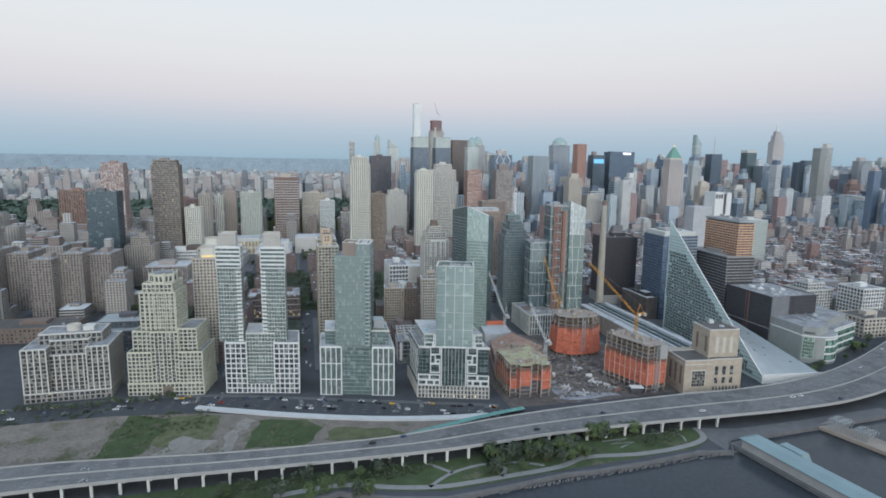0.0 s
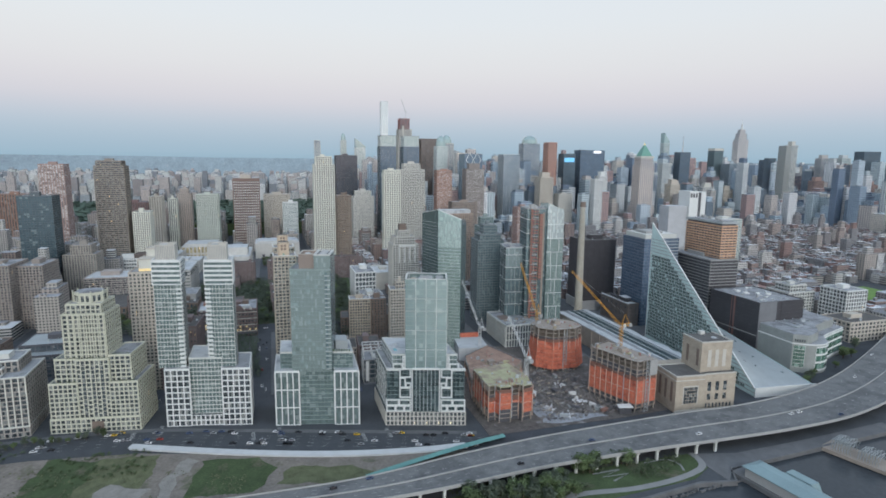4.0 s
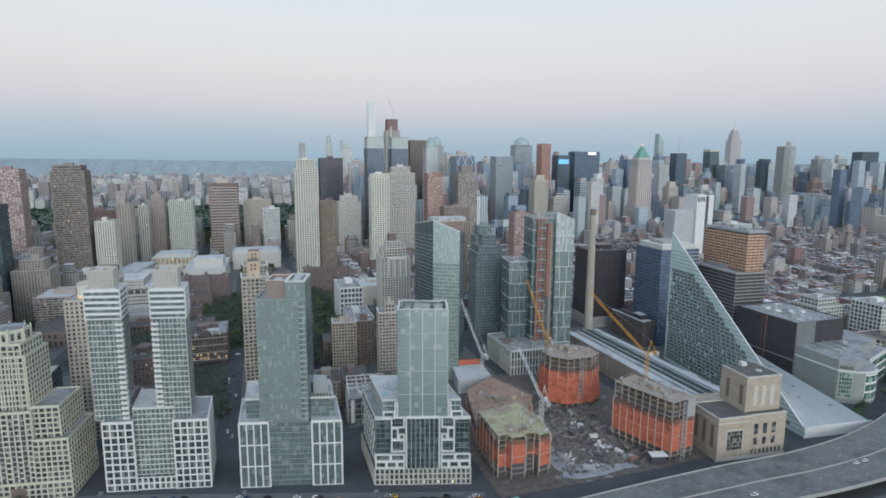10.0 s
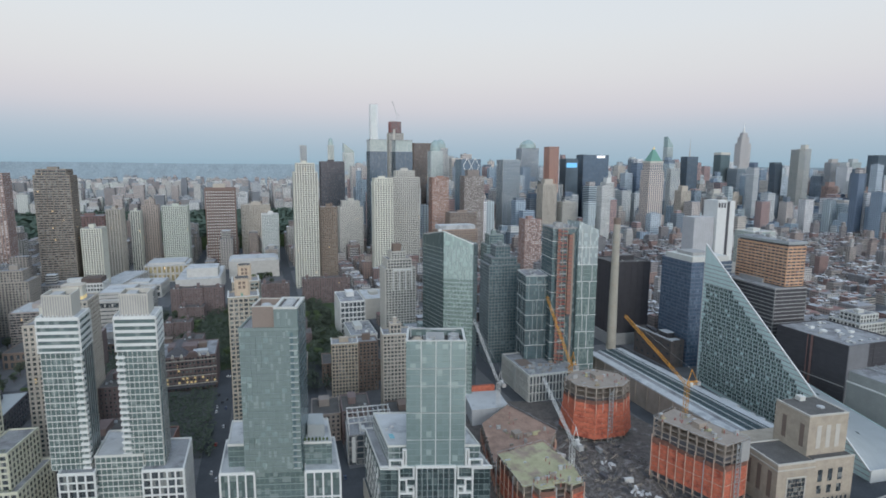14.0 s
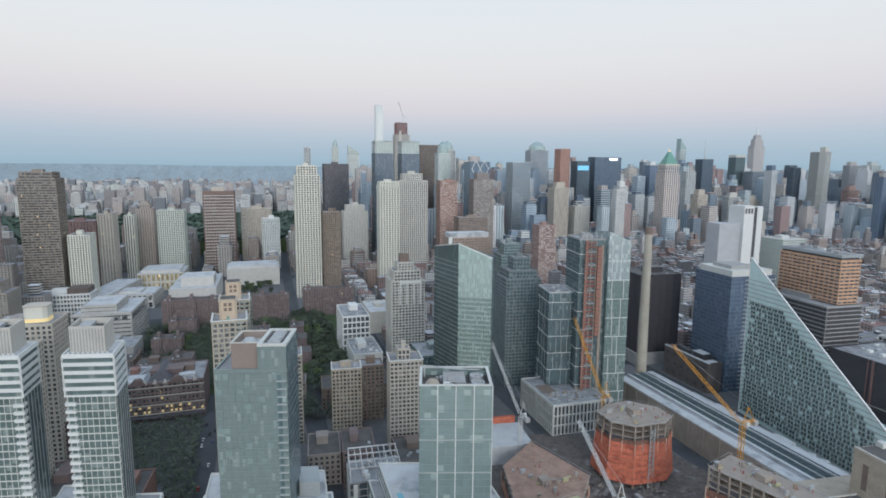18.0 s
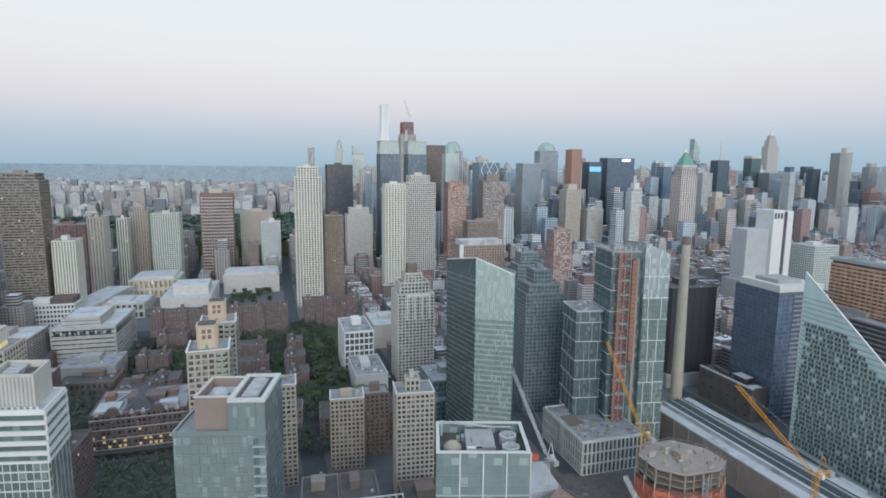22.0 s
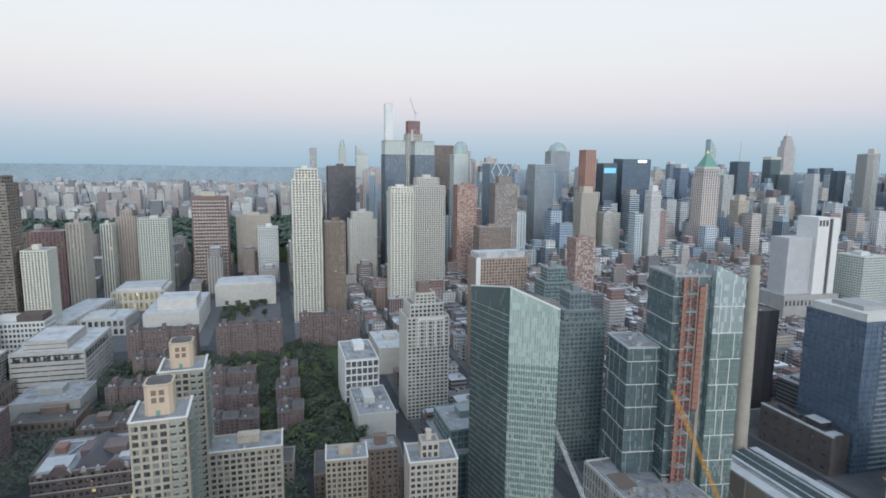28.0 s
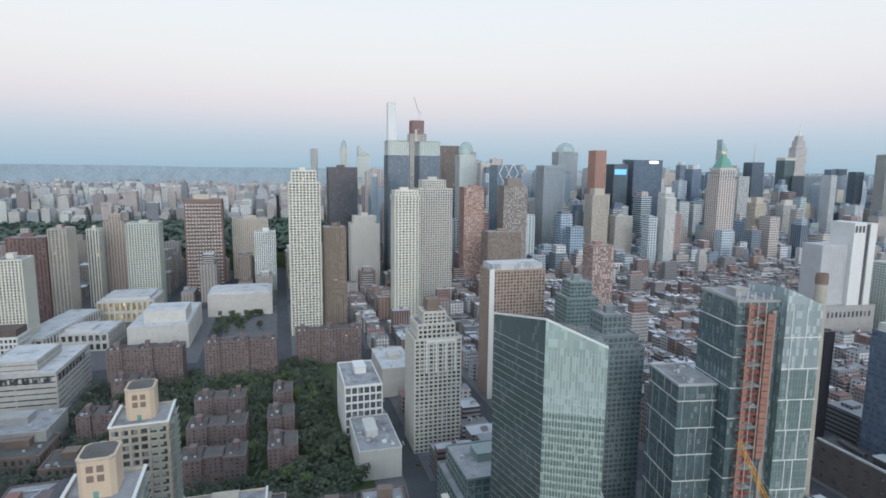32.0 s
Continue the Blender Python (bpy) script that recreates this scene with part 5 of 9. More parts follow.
tan_plant(205, -59)
tower("dark_banded_block", "dark block with pale horizontal bands under the sheathed tower", 391, 96, -7, 36, 76, 86, GREY, BLACK, 70, 3.6, 0.1, 0.8, 0.3)
SHEATH = mat("orange_sheathing", (0.55, 0.335, 0.215), 0.85, vary=0.3, size=5, col2=(0.45, 0.24, 0.16), patch_size=8, share=0.4)
tower("orange_sheathed_tower", "unfinished apartment tower wrapped in orange-brown sheathing boards", 406, 98.5, -7, 20.5, 62, 128, SHEATH, GL_DARK,
      4.6, 3.07, 0.5, 1.6, 0.3, tiers=[(0, 0, 20.5, 62, 87.2, 124)], bulk=False, category="tower under construction")
so = bpy.data.objects["orange_sheathed_tower"]
part("dark_recess", Mesh().box(0.8, 0.8, 124, 19.7, 61.2, 127), DARKGREY, so)
part("steel_rim", Mesh().box(-1, -1, 127, 21.5, 63, 129.4), METAL, so, "grey steel roof rim")
part("roof_deck", Mesh().box(0.5, 0.5, 129.4, 20, 61.5, 129.7), ROOF, so)
for k in range(6):
    part("roof_unit", Mesh().box(3 + 2.4 * k, 6 + 9 * k, 129.7, 6 + 2.4 * k, 11 + 9 * k, 131.5 + (k % 2)), rs_p.choice((STEEL, WHITE, GREY)), so)


EXCH = mat("pale_precast_panel", (0.45, 0.46, 0.475), 0.75, vary=0.12, size=10)


def blank_exchange(x, y):
    th = thing("white_windowless_tower", "tall pale windowless telephone exchange with dark vertical slots", "telephone exchange", pose(x, y, 0, 0, 0, -8))
    part("low_slab", Mesh().box(-26, 6, 0, 12, 36, 116), EXCH, th)
    part("base_block", Mesh().box(-34, -4, 0, 52, 42, 40), GREY, th)
    for k in range(13):
        part("base_window", Mesh().box(-32 + 6.2 * k, -4.2, 26, -29 + 6.2 * k, -4, 33), GL_DARK, th)
    part("white_shaft", Mesh().box(12, 0, 0, 30, 34, 144), WHITE, th)
    part("dark_slot", Mesh().box(30, 1.5, 0, 36, 34, 141), DARKGREY, th)
    part("white_shaft", Mesh().box(36, 0, 0, 46, 34, 143), WHITE, th)
    for k in range(9):
        part("panel_joint", Mesh().box(-25 + 4.1 * k, 5.85, 58, -24.8 + 4.1 * k, 6, 115), GREY, th)
    for k in range(3):
        part("top_louvre", Mesh().box(13.5 + 5.3 * k, -0.2, 132, 17 + 5.3 * k, 0, 140), DARKGREY, th)
    part("mast", Mesh().beam((33, 15, 141), (33, 15, 168), 0.5), STEEL, th)
    return th


blank_exchange(671, 439)


CURV = mat("grey_green_panel", (0.29, 0.305, 0.29), 0.7, vary=0.15, size=8)


def curved_glass_block(x, y):
    th = thing("curved_corner_block", "pale concrete block with a sweeping green-glazed front", "commercial building", pose(x, y, 0))
    pts = [(0, 0), (10, -9), (16, -12), (22, -13), (28, -12.5), (34, -10), (39, -5), (44, 1), (50, 6), (58, 9), (75, 14), (99, 21), (99, 66), (50, 74), (4, 50)]
    inn = lambda k, g: [((px - 48) * k + 48, (py - 28) * k + 28 + g) for px, py in pts]
    part("body", Mesh().prism(pts, 0, 28), CURV, th)
    up = [(0.3, 0.3), (9.4, -7.6), (14, -7.2), (22, -4.5), (32, -1), (40, 6), (47, 14), (60, 18), (92, 27), (95, 62), (50, 71), (5, 48)]
    part("upper_storey", Mesh().prism(up, 28, 36), CURV, th)
    part("terrace", Mesh().prism(inn(0.985, 0), 28, 28.3), ROOF, th)
    part("cornice", Mesh().prism(inn(1.012, 0), 27.2, 28.2), WHITE, th)
    for k in range(3):
        z0 = 4.5 + 7.4 * k
        for i in range(2, 11):
            (ax, ay), (bx, by) = pts[i], pts[i + 1]
            dx, dy = bx - ax, by - ay
            ln = math.hypot(dx, dy)
            ox, oy = dy / ln * 0.12, -dx / ln * 0.12
            part("ribbon_window", Mesh().prism([(ax + ox, ay + oy), (bx + ox, by + oy), (bx - ox, by - oy), (ax - ox, ay - oy)], z0, z0 + 5.2), GL_BAND, th)
            part("window_bar", Mesh().beam((ax + ox, ay + oy, z0), (ax + ox, ay + oy, z0 + 5.2), 0.16), WHITE, th)
    for k in range(4):
        z0 = 2.6 + 7.4 * k
        for i in range(2, 11):
            (ax, ay), (bx, by) = pts[i], pts[i + 1]
            ln = math.hypot(bx - ax, by - ay)
            ox, oy = (by - ay) / ln * 0.45, -(bx - ax) / ln * 0.45
            part("white_band", Mesh().prism([(ax + ox, ay + oy), (bx + ox, by + oy), (bx, by), (ax, ay)], z0, z0 + 1.5), WHITE, th)
    # tall green glazed wall on the flank, with pale bars
    fx, fy = 10 / 13.45, -9 / 13.45
    wall_pt = lambda c, o: (fx * c + fy * o, fy * c - fx * o)
    part("flank_glazing", Mesh().prism([wall_pt(1.2, -0.1), wall_pt(10.6, -0.1), wall_pt(10.6, 0.16), wall_pt(1.2, 0.16)], 5, 26.5), GL_BAND, th)
    for k in range(6):
        part("flank_bar", Mesh().prism([wall_pt(1.1 + 1.88 * k, 0.1), wall_pt(1.3 + 1.88 * k, 0.1), wall_pt(1.3 + 1.88 * k, 0.4), wall_pt(1.1 + 1.88 * k, 0.4)], 5, 26.5), PALE, th)
    for k in range(7):
        part("flank_bar", Mesh().prism([wall_pt(1.2, 0.1), wall_pt(10.6, 0.1), wall_pt(10.6, 0.34), wall_pt(1.2, 0.34)], 5 + 3.5 * k, 5.35 + 3.5 * k), PALE, th)
    for k in range(5):
        part("punched_window", Mesh().prism([wall_pt(1.6 + 1.9 * k, -0.1), wall_pt(2.5 + 1.9 * k, -0.1), wall_pt(2.5 + 1.9 * k, 0.12), wall_pt(1.6 + 1.9 * k, 0.12)], 29.5, 32), GL_HOUSE, th)
    part("roof", Mesh().prism([((px - 48) * 0.985 + 48, (py - 28) * 0.985 + 28) for px, py in up], 36, 36.5), ROOF, th)
    rs = random.Random(4)
    for k in range(16):
        ux, uy, s_ = rs.uniform(14, 84), rs.uniform(12, 58), rs.uniform(1.5, 3.5)
        part("roof_unit", Mesh().box(ux, uy, 36.5, ux + s_ * 1.5, uy + s_, 36.5 + s_ * 0.6), rs.choice((STEEL, METAL, GREY)), th)
    for k in range(4):
        part("roof_duct", Mesh().beam((20 + 12 * k, 14 + 4 * k, 37.1), (26 + 12 * k, 55, 37.1), 0.5, 6), STEEL, th)
    return th


GL_BAND = glass_mat("green_ribbon_glass", (0.10, 0.20, 0.155), (0.28, 0.42, 0.35), 0.14, 0.25, cell=(1.6, 4.4), share=0.2, tone_var=0.3)
curved_glass_block(377, -22)
tower("dark_office_block", "long dark-clad office block with a slate grey end wall", 379, 19, GRID, 58, 66, 56, BLACK, BLACK, 30, 4, 0.3, 0.2, 0.2, roof=ROOF, bulk=False)
RUST = mat("rust_brown", (0.20, 0.12, 0.11), 0.8, vary=0.2)
db_ = bpy.data.objects["dark_office_block"]
part("end_wall", Mesh().box(0, -0.9, 0, 22, -0.3, 57), mat("slate_grey_panel", (0.17, 0.175, 0.185), 0.8, vary=0.15), db_, "slate grey end wall")
part("rust_stripe", Mesh().box(-0.6, 30, 0, -0.3, 32, 57), RUST, db_)
part("rust_stripe", Mesh().box(-0.6, 34.5, 0, -0.3, 35.3, 57), RUST, db_)
rs_d = random.Random(22)
for k in range(24):
    ux, uy, s_ = rs_d.uniform(2, 52), rs_d.uniform(2, 60), rs_d.uniform(1, 3)
    part("roof_unit", Mesh().box(ux, uy, 56.3, ux + s_ * 1.6, uy + s_, 56.4 + s_ * 0.6), rs_d.choice((STEEL, GREY, WHITE)), db_)
part("pale_ledge", Mesh().box(-0.7, 0, 22, -0.3, 66, 22.8), GREY, db_)
tower("white_loft_block", "white gridded loft building with a set-back top", 530, 104, GRID, 42, 34, 40, PALE, GL_HOUSE, 4.2, 4.2, 1.2, 1.3, 0.4, tiers=[(0, 0, 42, 34, 0, 36), (8, 6, 34, 28, 36, 44)], category="loft building")
tower("white_loft_block", "white gridded corner loft building", 566, 58, GRID, 32, 34, 46, WHITE, GL_HOUSE, 4.0, 4.4, 1.0, 1.2, 0.4, category="loft building")
tower("pink_warehouse", "pinkish concrete warehouse with wide window bays", 520, 20, GRID, 60, 36, 22, BEIGE, GL_HOUSE, 5.5, 4.6, 1.6, 1.6, 0.4, roof=ROOFD, category="warehouse")

# ---- towers further back ----
GL_NIGHT = glass_mat("bronze_night_glass", (0.06, 0.075, 0.095), (0.09, 0.105, 0.12), 0.14, 0.2, cell=(3.2, 3.4), share=0.1, tone_var=0.2)
GL_RIBS = glass_mat("white_spandrels_and_glass", (0.10, 0.105, 0.11), (0.62, 0.62, 0.60), 0.3, 0.1, cell=(2.3, 1.5), share=0.5, tone_var=0.2)
LIMEP = mat("pale_limestone", (0.54, 0.525, 0.475), 0.85, vary=0.12)
IVORY = mat("ivory_concrete", (0.64, 0.635, 0.55), 0.7, vary=0.08)
tower("dark_ribbed_slab", "dark brown concrete apartment slab with ribbed balconies", -316, 640, GRID, 42, 32, 183, mat("brown_concrete", (0.26, 0.225, 0.19), 0.85, vary=0.3, size=5, col2=(0.19, 0.165, 0.145), patch_size=12, share=0.4), GL_HOUSE, 7, 3.3, 0.4, 1.6, 0.8,
      tiers=[(0, 0, 42, 32, 0, 181), (3, 1, 38, 30, 181, 189)])
tower("red_topped_tower", "white-windowed brick tower with a red top storey", -420, 751, GRID, 38, 30, 174, mat("pink_brick", (0.35, 0.25, 0.225), 0.9), GL_RIBS, 4.2, 3.2, 1.5, 1.2,
      tiers=[(0, 0, 38, 30, 0, 174), (0.5, 0.5, 37.5, 29.5, 174, 182)])
def striped_tower(x, y):
    th = thing("red_striped_tower", "tower with dark red vertical piers and white spandrels", "apartment tower", pose(x, y, 0, 0, 0, GRID))
    block(th, 0, 0, 54, 34, 0, 150, WHITE, GL_HOUSE, 60, 5.8, 0.05, 2.4, 0.3)
    mar = mat("maroon_panel", (0.21, 0.145, 0.125), 0.7)
    for k in range(13):
        c = 54 * k / 12
        part("maroon_pier", Mesh().box(c - 1.25, -0.9, 0, c + 1.25, 0, 151), mar, th)
    for k in range(8):
        c = 34 * k / 7
        for sx_, ex in ((-0.9, 0), (54, 54.9)):
            part("side_pier", Mesh().box(sx_, c - 1.0, 0, ex, c + 1.0, 151), mar, th)
    part("maroon_top", Mesh().box(-1, -1, 147, 55, 35, 152.5), mar, th)
    part("roof_house", Mesh().box(14, 8, 152.5, 36, 26, 160), BEIGE, th)


striped_tower(-112, 935)
tower("mint_stone_tower", "pale green-grey stone apartment tower", -184, 860, GRID, 42, 36, 122, mat("mint_stone", (0.49, 0.525, 0.46), 0.8, vary=0.1), GL_HOUSE, 3.6, 3.3, 1.4, 1.3, tank=True)
tower("small_white_tower", "slim white apartment tower", -9, 930, GRID, 33, 25, 98, WHITE, GL_GREEN, 3.3, 3.0, 1.0, 0.9)
tower("beige_double_tower", "beige brick apartment building with twin roof tanks", -44, 1050, GRID, 62, 34, 110, BEIGE, GL_HOUSE, 3.4, 3.1, 1.8, 1.5, tank=True)
tower("cream_lattice_tower", "tall cream apartment tower with a fine lattice of windows", 25, 650, GRID, 36, 34, 199, IVORY, GL_HOUSE, 4.0, 3.3, 1.35, 1.2, 0.5, tiers=[(0, 0, 36, 34, 0, 186), (4, 3, 32, 30, 186, 200)])
tower("black_glass_hotel", "sheer dark bronze glass hotel tower", 118, 960, GRID, 50, 40, 205, BLACK, GL_NIGHT, 3.2, 3.4, 0.6, 0.5, 0.15)
tower("brown_brick_tower", "brown brick apartment tower with a tank house", 71, 690, GRID, 28, 30, 127, mat("umber_brick", (0.26, 0.21, 0.17), 0.9), GL_HOUSE, 3.2, 3.0, 1.7, 1.4, tank=True)
tower("grey_setback_tower", "grey stone tower with setbacks", 143, 890, GRID, 48, 34, 124, LIMEP, GL_HOUSE, 3.2, 3.1, 1.8, 1.5, tiers=[(0, 0, 48, 34, 0, 112), (6, 5, 42, 30, 112, 124)])
tower("white_slab_tower", "white concrete apartment slab with strong window rows", 156, 655, GRID, 31, 26, 164, IVORY, GL_HOUSE, 4.4, 3.5, 1.7, 1.5, 0.5, tiers=[(0, 0, 31, 26, 0, 164), (-0.6, -0.6, 31.6, 26.6, 164, 170), (1, 1, 30, 25, 170, 176)])
tower("beige_grid_tower", "beige gridded apartment tower with a stepped top", 207, 720, GRID, 48, 34, 186, LIMEP, GL_HOUSE, 3.5, 3.3, 1.2, 1.3, 0.5, tiers=[(0, 0, 50, 34, 0, 176), (8, 6, 42, 28, 176, 188)])
tower("white_left_tower", "white concrete apartment tower", -267, 640, GRID, 25, 30, 107, IVORY, GL_HOUSE, 3.2, 3.0, 1.3, 1.0, 0.4)
tower("stepped_beige_tower", "pale beige stepped apartment house with a pitched tank house", 82, 325, GRID, 34, 30, 96, LIMEP, GL_HOUSE, 3.4, 3.0, 1.0, 1.1, 0.5,
      tiers=[(0, 0, 34, 30, 0, 84), (3, 3, 30, 27, 84, 94), (8, 6, 24, 22, 94, 102)], bulk=False)
tower("wide_brown_block", "wide brown brick apartment block with a white end wall", 173, 398, GRID, 52, 26, 116, mat("rose_brick", (0.36, 0.275, 0.225), 0.9), GL_HOUSE, 3.1, 3.0, 1.3, 1.2, win=0, category="apartment block")
part("pale_flat_roof", Mesh().box(2, 2, 116.6, 50, 24, 122), ROOFL, bpy.data.objects["wide_brown_block"], "pale flat-roofed upper storey")
part("tank_house", Mesh().box(11, 9, 102, 20, 18, 111), BROWN, bpy.data.objects["stepped_beige_tower"], "brown brick tank house")
part("white_pier_frame", Mesh().box(8, -0.9, 60, 9, -0.5, 82).box(15, -0.9, 60, 16, -0.5, 82).box(22, -0.9, 60, 23, -0.5, 82).box(29, -0.9, 60, 30, -0.5, 82).box(8, -0.9, 82, 30, -0.5, 84), WHITE, bpy.data.objects["stepped_beige_tower"])
part("end_wall", Mesh().box(-0.9, -0.6, 0, 3.5, 0.6, 118), WHITE, bpy.data.objects["wide_brown_block"])
tower("red_brick_tower", "slim red brick apartment tower", 390, 560, GRID, 30, 24, 109, mat("speckled_red_brick", (0.33, 0.22, 0.195), 0.9), GL_RIBS, 3.6, 3.0, 1.3, 1.1)
tower("teal_roof_tower", "small teal glass tower with a stepped top", 208, 330, -8, 26, 24, 112, GL_MULL, GL_SIDE, 3.2, 3.2, 0.25, 0.8, tiers=[(0, 0, 26, 24, 0, 104), (4, 4, 22, 20, 104, 116)])
tower("red_orange_tower", "orange-red brick tower with balconies", 346, 890, GRID, 37, 28, 172, mat("sandy_red_brick", (0.38, 0.235, 0.19), 0.9, vary=0.2), GL_RIBS, 4.2, 3.2, 1.7, 1.3)
tower("dark_brown_block", "dark brown brick apartment block", 340, 772, GRID, 57, 30, 105, mat("grey_brown_brick", (0.29, 0.235, 0.20), 0.9), GL_HOUSE, 3.2, 3.1, 1.3, 1.2)
tower("pale_gridded_block", "pale teal gridded glass apartment block", 735, 408, GRID, 46, 40, 92, PALE, GL_PALE, 3.6, 3.4, 0.6, 0.9, 0.3, roof=ROOFL, win=0)
tower("grey_punched_tower", "grey office block with punched windows", 752, 1000, GRID, 44, 30, 105, LIME, GL_DARK, 3.2, 3.4, 1.5, 1.4)

tower("cream_tank_tower", "cream brick apartment tower with a round tank house", -262, 800, GRID, 21, 36, 122, BEIGE, GL_HOUSE, 4.2, 3.1, 2.0, 1.4, tank=True)
tower("white_striped_tower", "slim white tower with dark vertical window strips", -237, 880, GRID, 15, 24, 113, IVORY, GL_DARK, 4.0, 3.1, 1.9, 0.4)
tower("tan_brick_tower", "tan brick apartment tower with a stepped roof house", -225, 930, GRID, 28, 26, 122, mat("dusty_rose_brick", (0.41, 0.35, 0.31), 0.9, vary=0.12), GL_HOUSE, 4.0, 3.1, 2.0, 1.4, tiers=[(0, 0, 28, 26, 0, 120), (6, 5, 22, 20, 120, 130)])
tower("maroon_brick_block", "wide maroon brick apartment block", -308, 800, GRID, 44, 36, 112, mat("maroon_brick", (0.26, 0.165, 0.15), 0.9, vary=0.15), GL_HOUSE, 4.4, 3.1, 2.2, 1.5)

for x, y, w, d, h in ((-206, 385, 44, 34, 11), (-158, 362, 30, 26, 10)):
    tower("flat_roofed_garage", "low building with a wide dark flat roof", x, y, -6, w, d, h, BROWN, GL_DARK, 4.5, 4.5, 2.0, 1.8, roof=ROOFD, category="garage", group="flat-roofed garages")
# ---- brick apartment blocks behind the riverside row ----
BALC = mat("grey_green_balcony", (0.33, 0.37, 0.34), 0.6, 0.1)


def crown_tower(x, y, h):
    th = tower("yellow_brick_tower", "yellow brick apartment tower with a tall tank house and balconies", x, y, -1.5, 19, 20, h - 12, YELBRK, GL_HOUSE, 3.0, 3.0, 0.95, 1.05, win=150, bulk=False,
               group="yellow brick towers")
    z = h - 12
    ring = lambda g: [(5.4 + g, 6 + g), (12.6 - g, 6 + g), (14 - g, 7.5 + g), (14 - g, 15.5 - g), (12.6 - g, 17 - g), (5.4 + g, 17 - g), (4 + g, 15.5 - g), (4 + g, 7.5 + g)]
    part("tank_house", Mesh().prism(ring(0), z, z + 12.4), PEACH, th)
    part("tank_house_roof", Mesh().prism(ring(0.6), z + 12.4, z + 12.5), ROOFD, th)
    part("tank_house_rim", Mesh().prism(ring(-0.25), z + 11.7, z + 12.2), YELBRK, th)
    for k in range(2):
        for j in range(2):
            part("tank_house_window", Mesh().box(6.6 + 2.7 * k, 5.85, z + 5.4 + 2.9 * j, 8.4 + 2.7 * k, 6, z + 7.4 + 2.9 * j), BROWN, th)
    part("stair_door", Mesh().box(8, 5.85, z + 0.3, 9.4, 6, z + 2.4), COPPER, th)
    for k in range(6, int(z / 3) - 1):
        for q in (2.5, 11.5):
            part("balcony", Mesh().box(19.3, q, 5 + 3 * k, 20.8, q + 6.5, 5.2 + 3 * k).box(20.7, q, 5.2 + 3 * k, 20.8, q + 6.5, 6.1 + 3 * k), BALC, th)
        part("front_balcony", Mesh().box(13.6, -1.6, 5 + 3 * k, 17.6, -0.35, 5.2 + 3 * k).box(13.6, -1.6, 5.2 + 3 * k, 17.6, -1.5, 6.1 + 3 * k), BALC, th)
    part("coping", Mesh().box(-0.7, -0.7, z + 1.1, 19.7, 0.3, z + 1.5).box(18.7, 0.3, z + 1.1, 19.7, 20.7, z + 1.5).box(-0.7, 0.3, z + 1.1, 0.3, 20.7, z + 1.5), WHITE, th)
    return th


crown_tower(-81.5, 128, 120)
crown_tower(-78, 181, 120)
tower("yellow_brick_block", "yellow brick apartment block with a white coping", -58.5, 181, -5, 33, 18, 66, YELBRK, GL_HOUSE, 3.0, 3.0, 0.95, 1.05, win=150)
tower("brown_brick_wing", "brown brick apartment wing", 19.5, 201, -6, 20, 16, 44, BROWN, GL_HOUSE, 3.1, 3.0, 1.5, 1.3, win=60)
tower("tan_brick_block", "tan brick apartment block with white coping", -2.8, 188.5, -9, 21.5, 17, 48.5, TANBRK, GL_HOUSE, 2.8, 3.0, 1.0, 1.05, win=110)
tower("pale_brick_block", "pale brick apartment block with a stepped roof", 28, 138, -9, 22, 19, 68, BEIGE, GL_HOUSE, 2.8, 3.0, 0.9, 1.15, win=150,
      tiers=[(0, 0, 22, 19, 0, 68), (6, 5, 14, 13, 68, 75)])
for nm_ in ("yellow_brick_block", "tan_brick_block", "pale_brick_block"):
    o_ = bpy.data.objects[nm_]
    w_, d_, h_ = {"y": (33, 18, 66), "t": (21.5, 17, 48.5), "p": (22, 19, 68)}[nm_[0]]
    part("white_coping", Mesh().box(-0.6, -0.6, h_ + 1.1, w_ + 0.6, 0.2, h_ + 1.5).box(-0.6, 0.2, h_ + 1.1, 0.2, d_ + 0.6, h_ + 1.5).box(w_ - 0.2, 0.2, h_ + 1.1, w_ + 0.6, d_ + 0.6, h_ + 1.5), WHITE, o_)
tower("brick_school", "old brown brick school with slate and pale roofs", -155, 258, -3, 61, 46, 30, DULLRED, GL_HOUSE, 3.2, 3.6, 1.2, 1.5, win=100, roof=ROOF, category="school")
for zb in (5.2, 12.4, 19.6, 26.8):
    part("stone_band", Mesh().box(-0.5, -0.5, zb, 61.5, -0.31, zb + 0.8), LIME, bpy.data.objects["brick_school"], "pale stone string course")
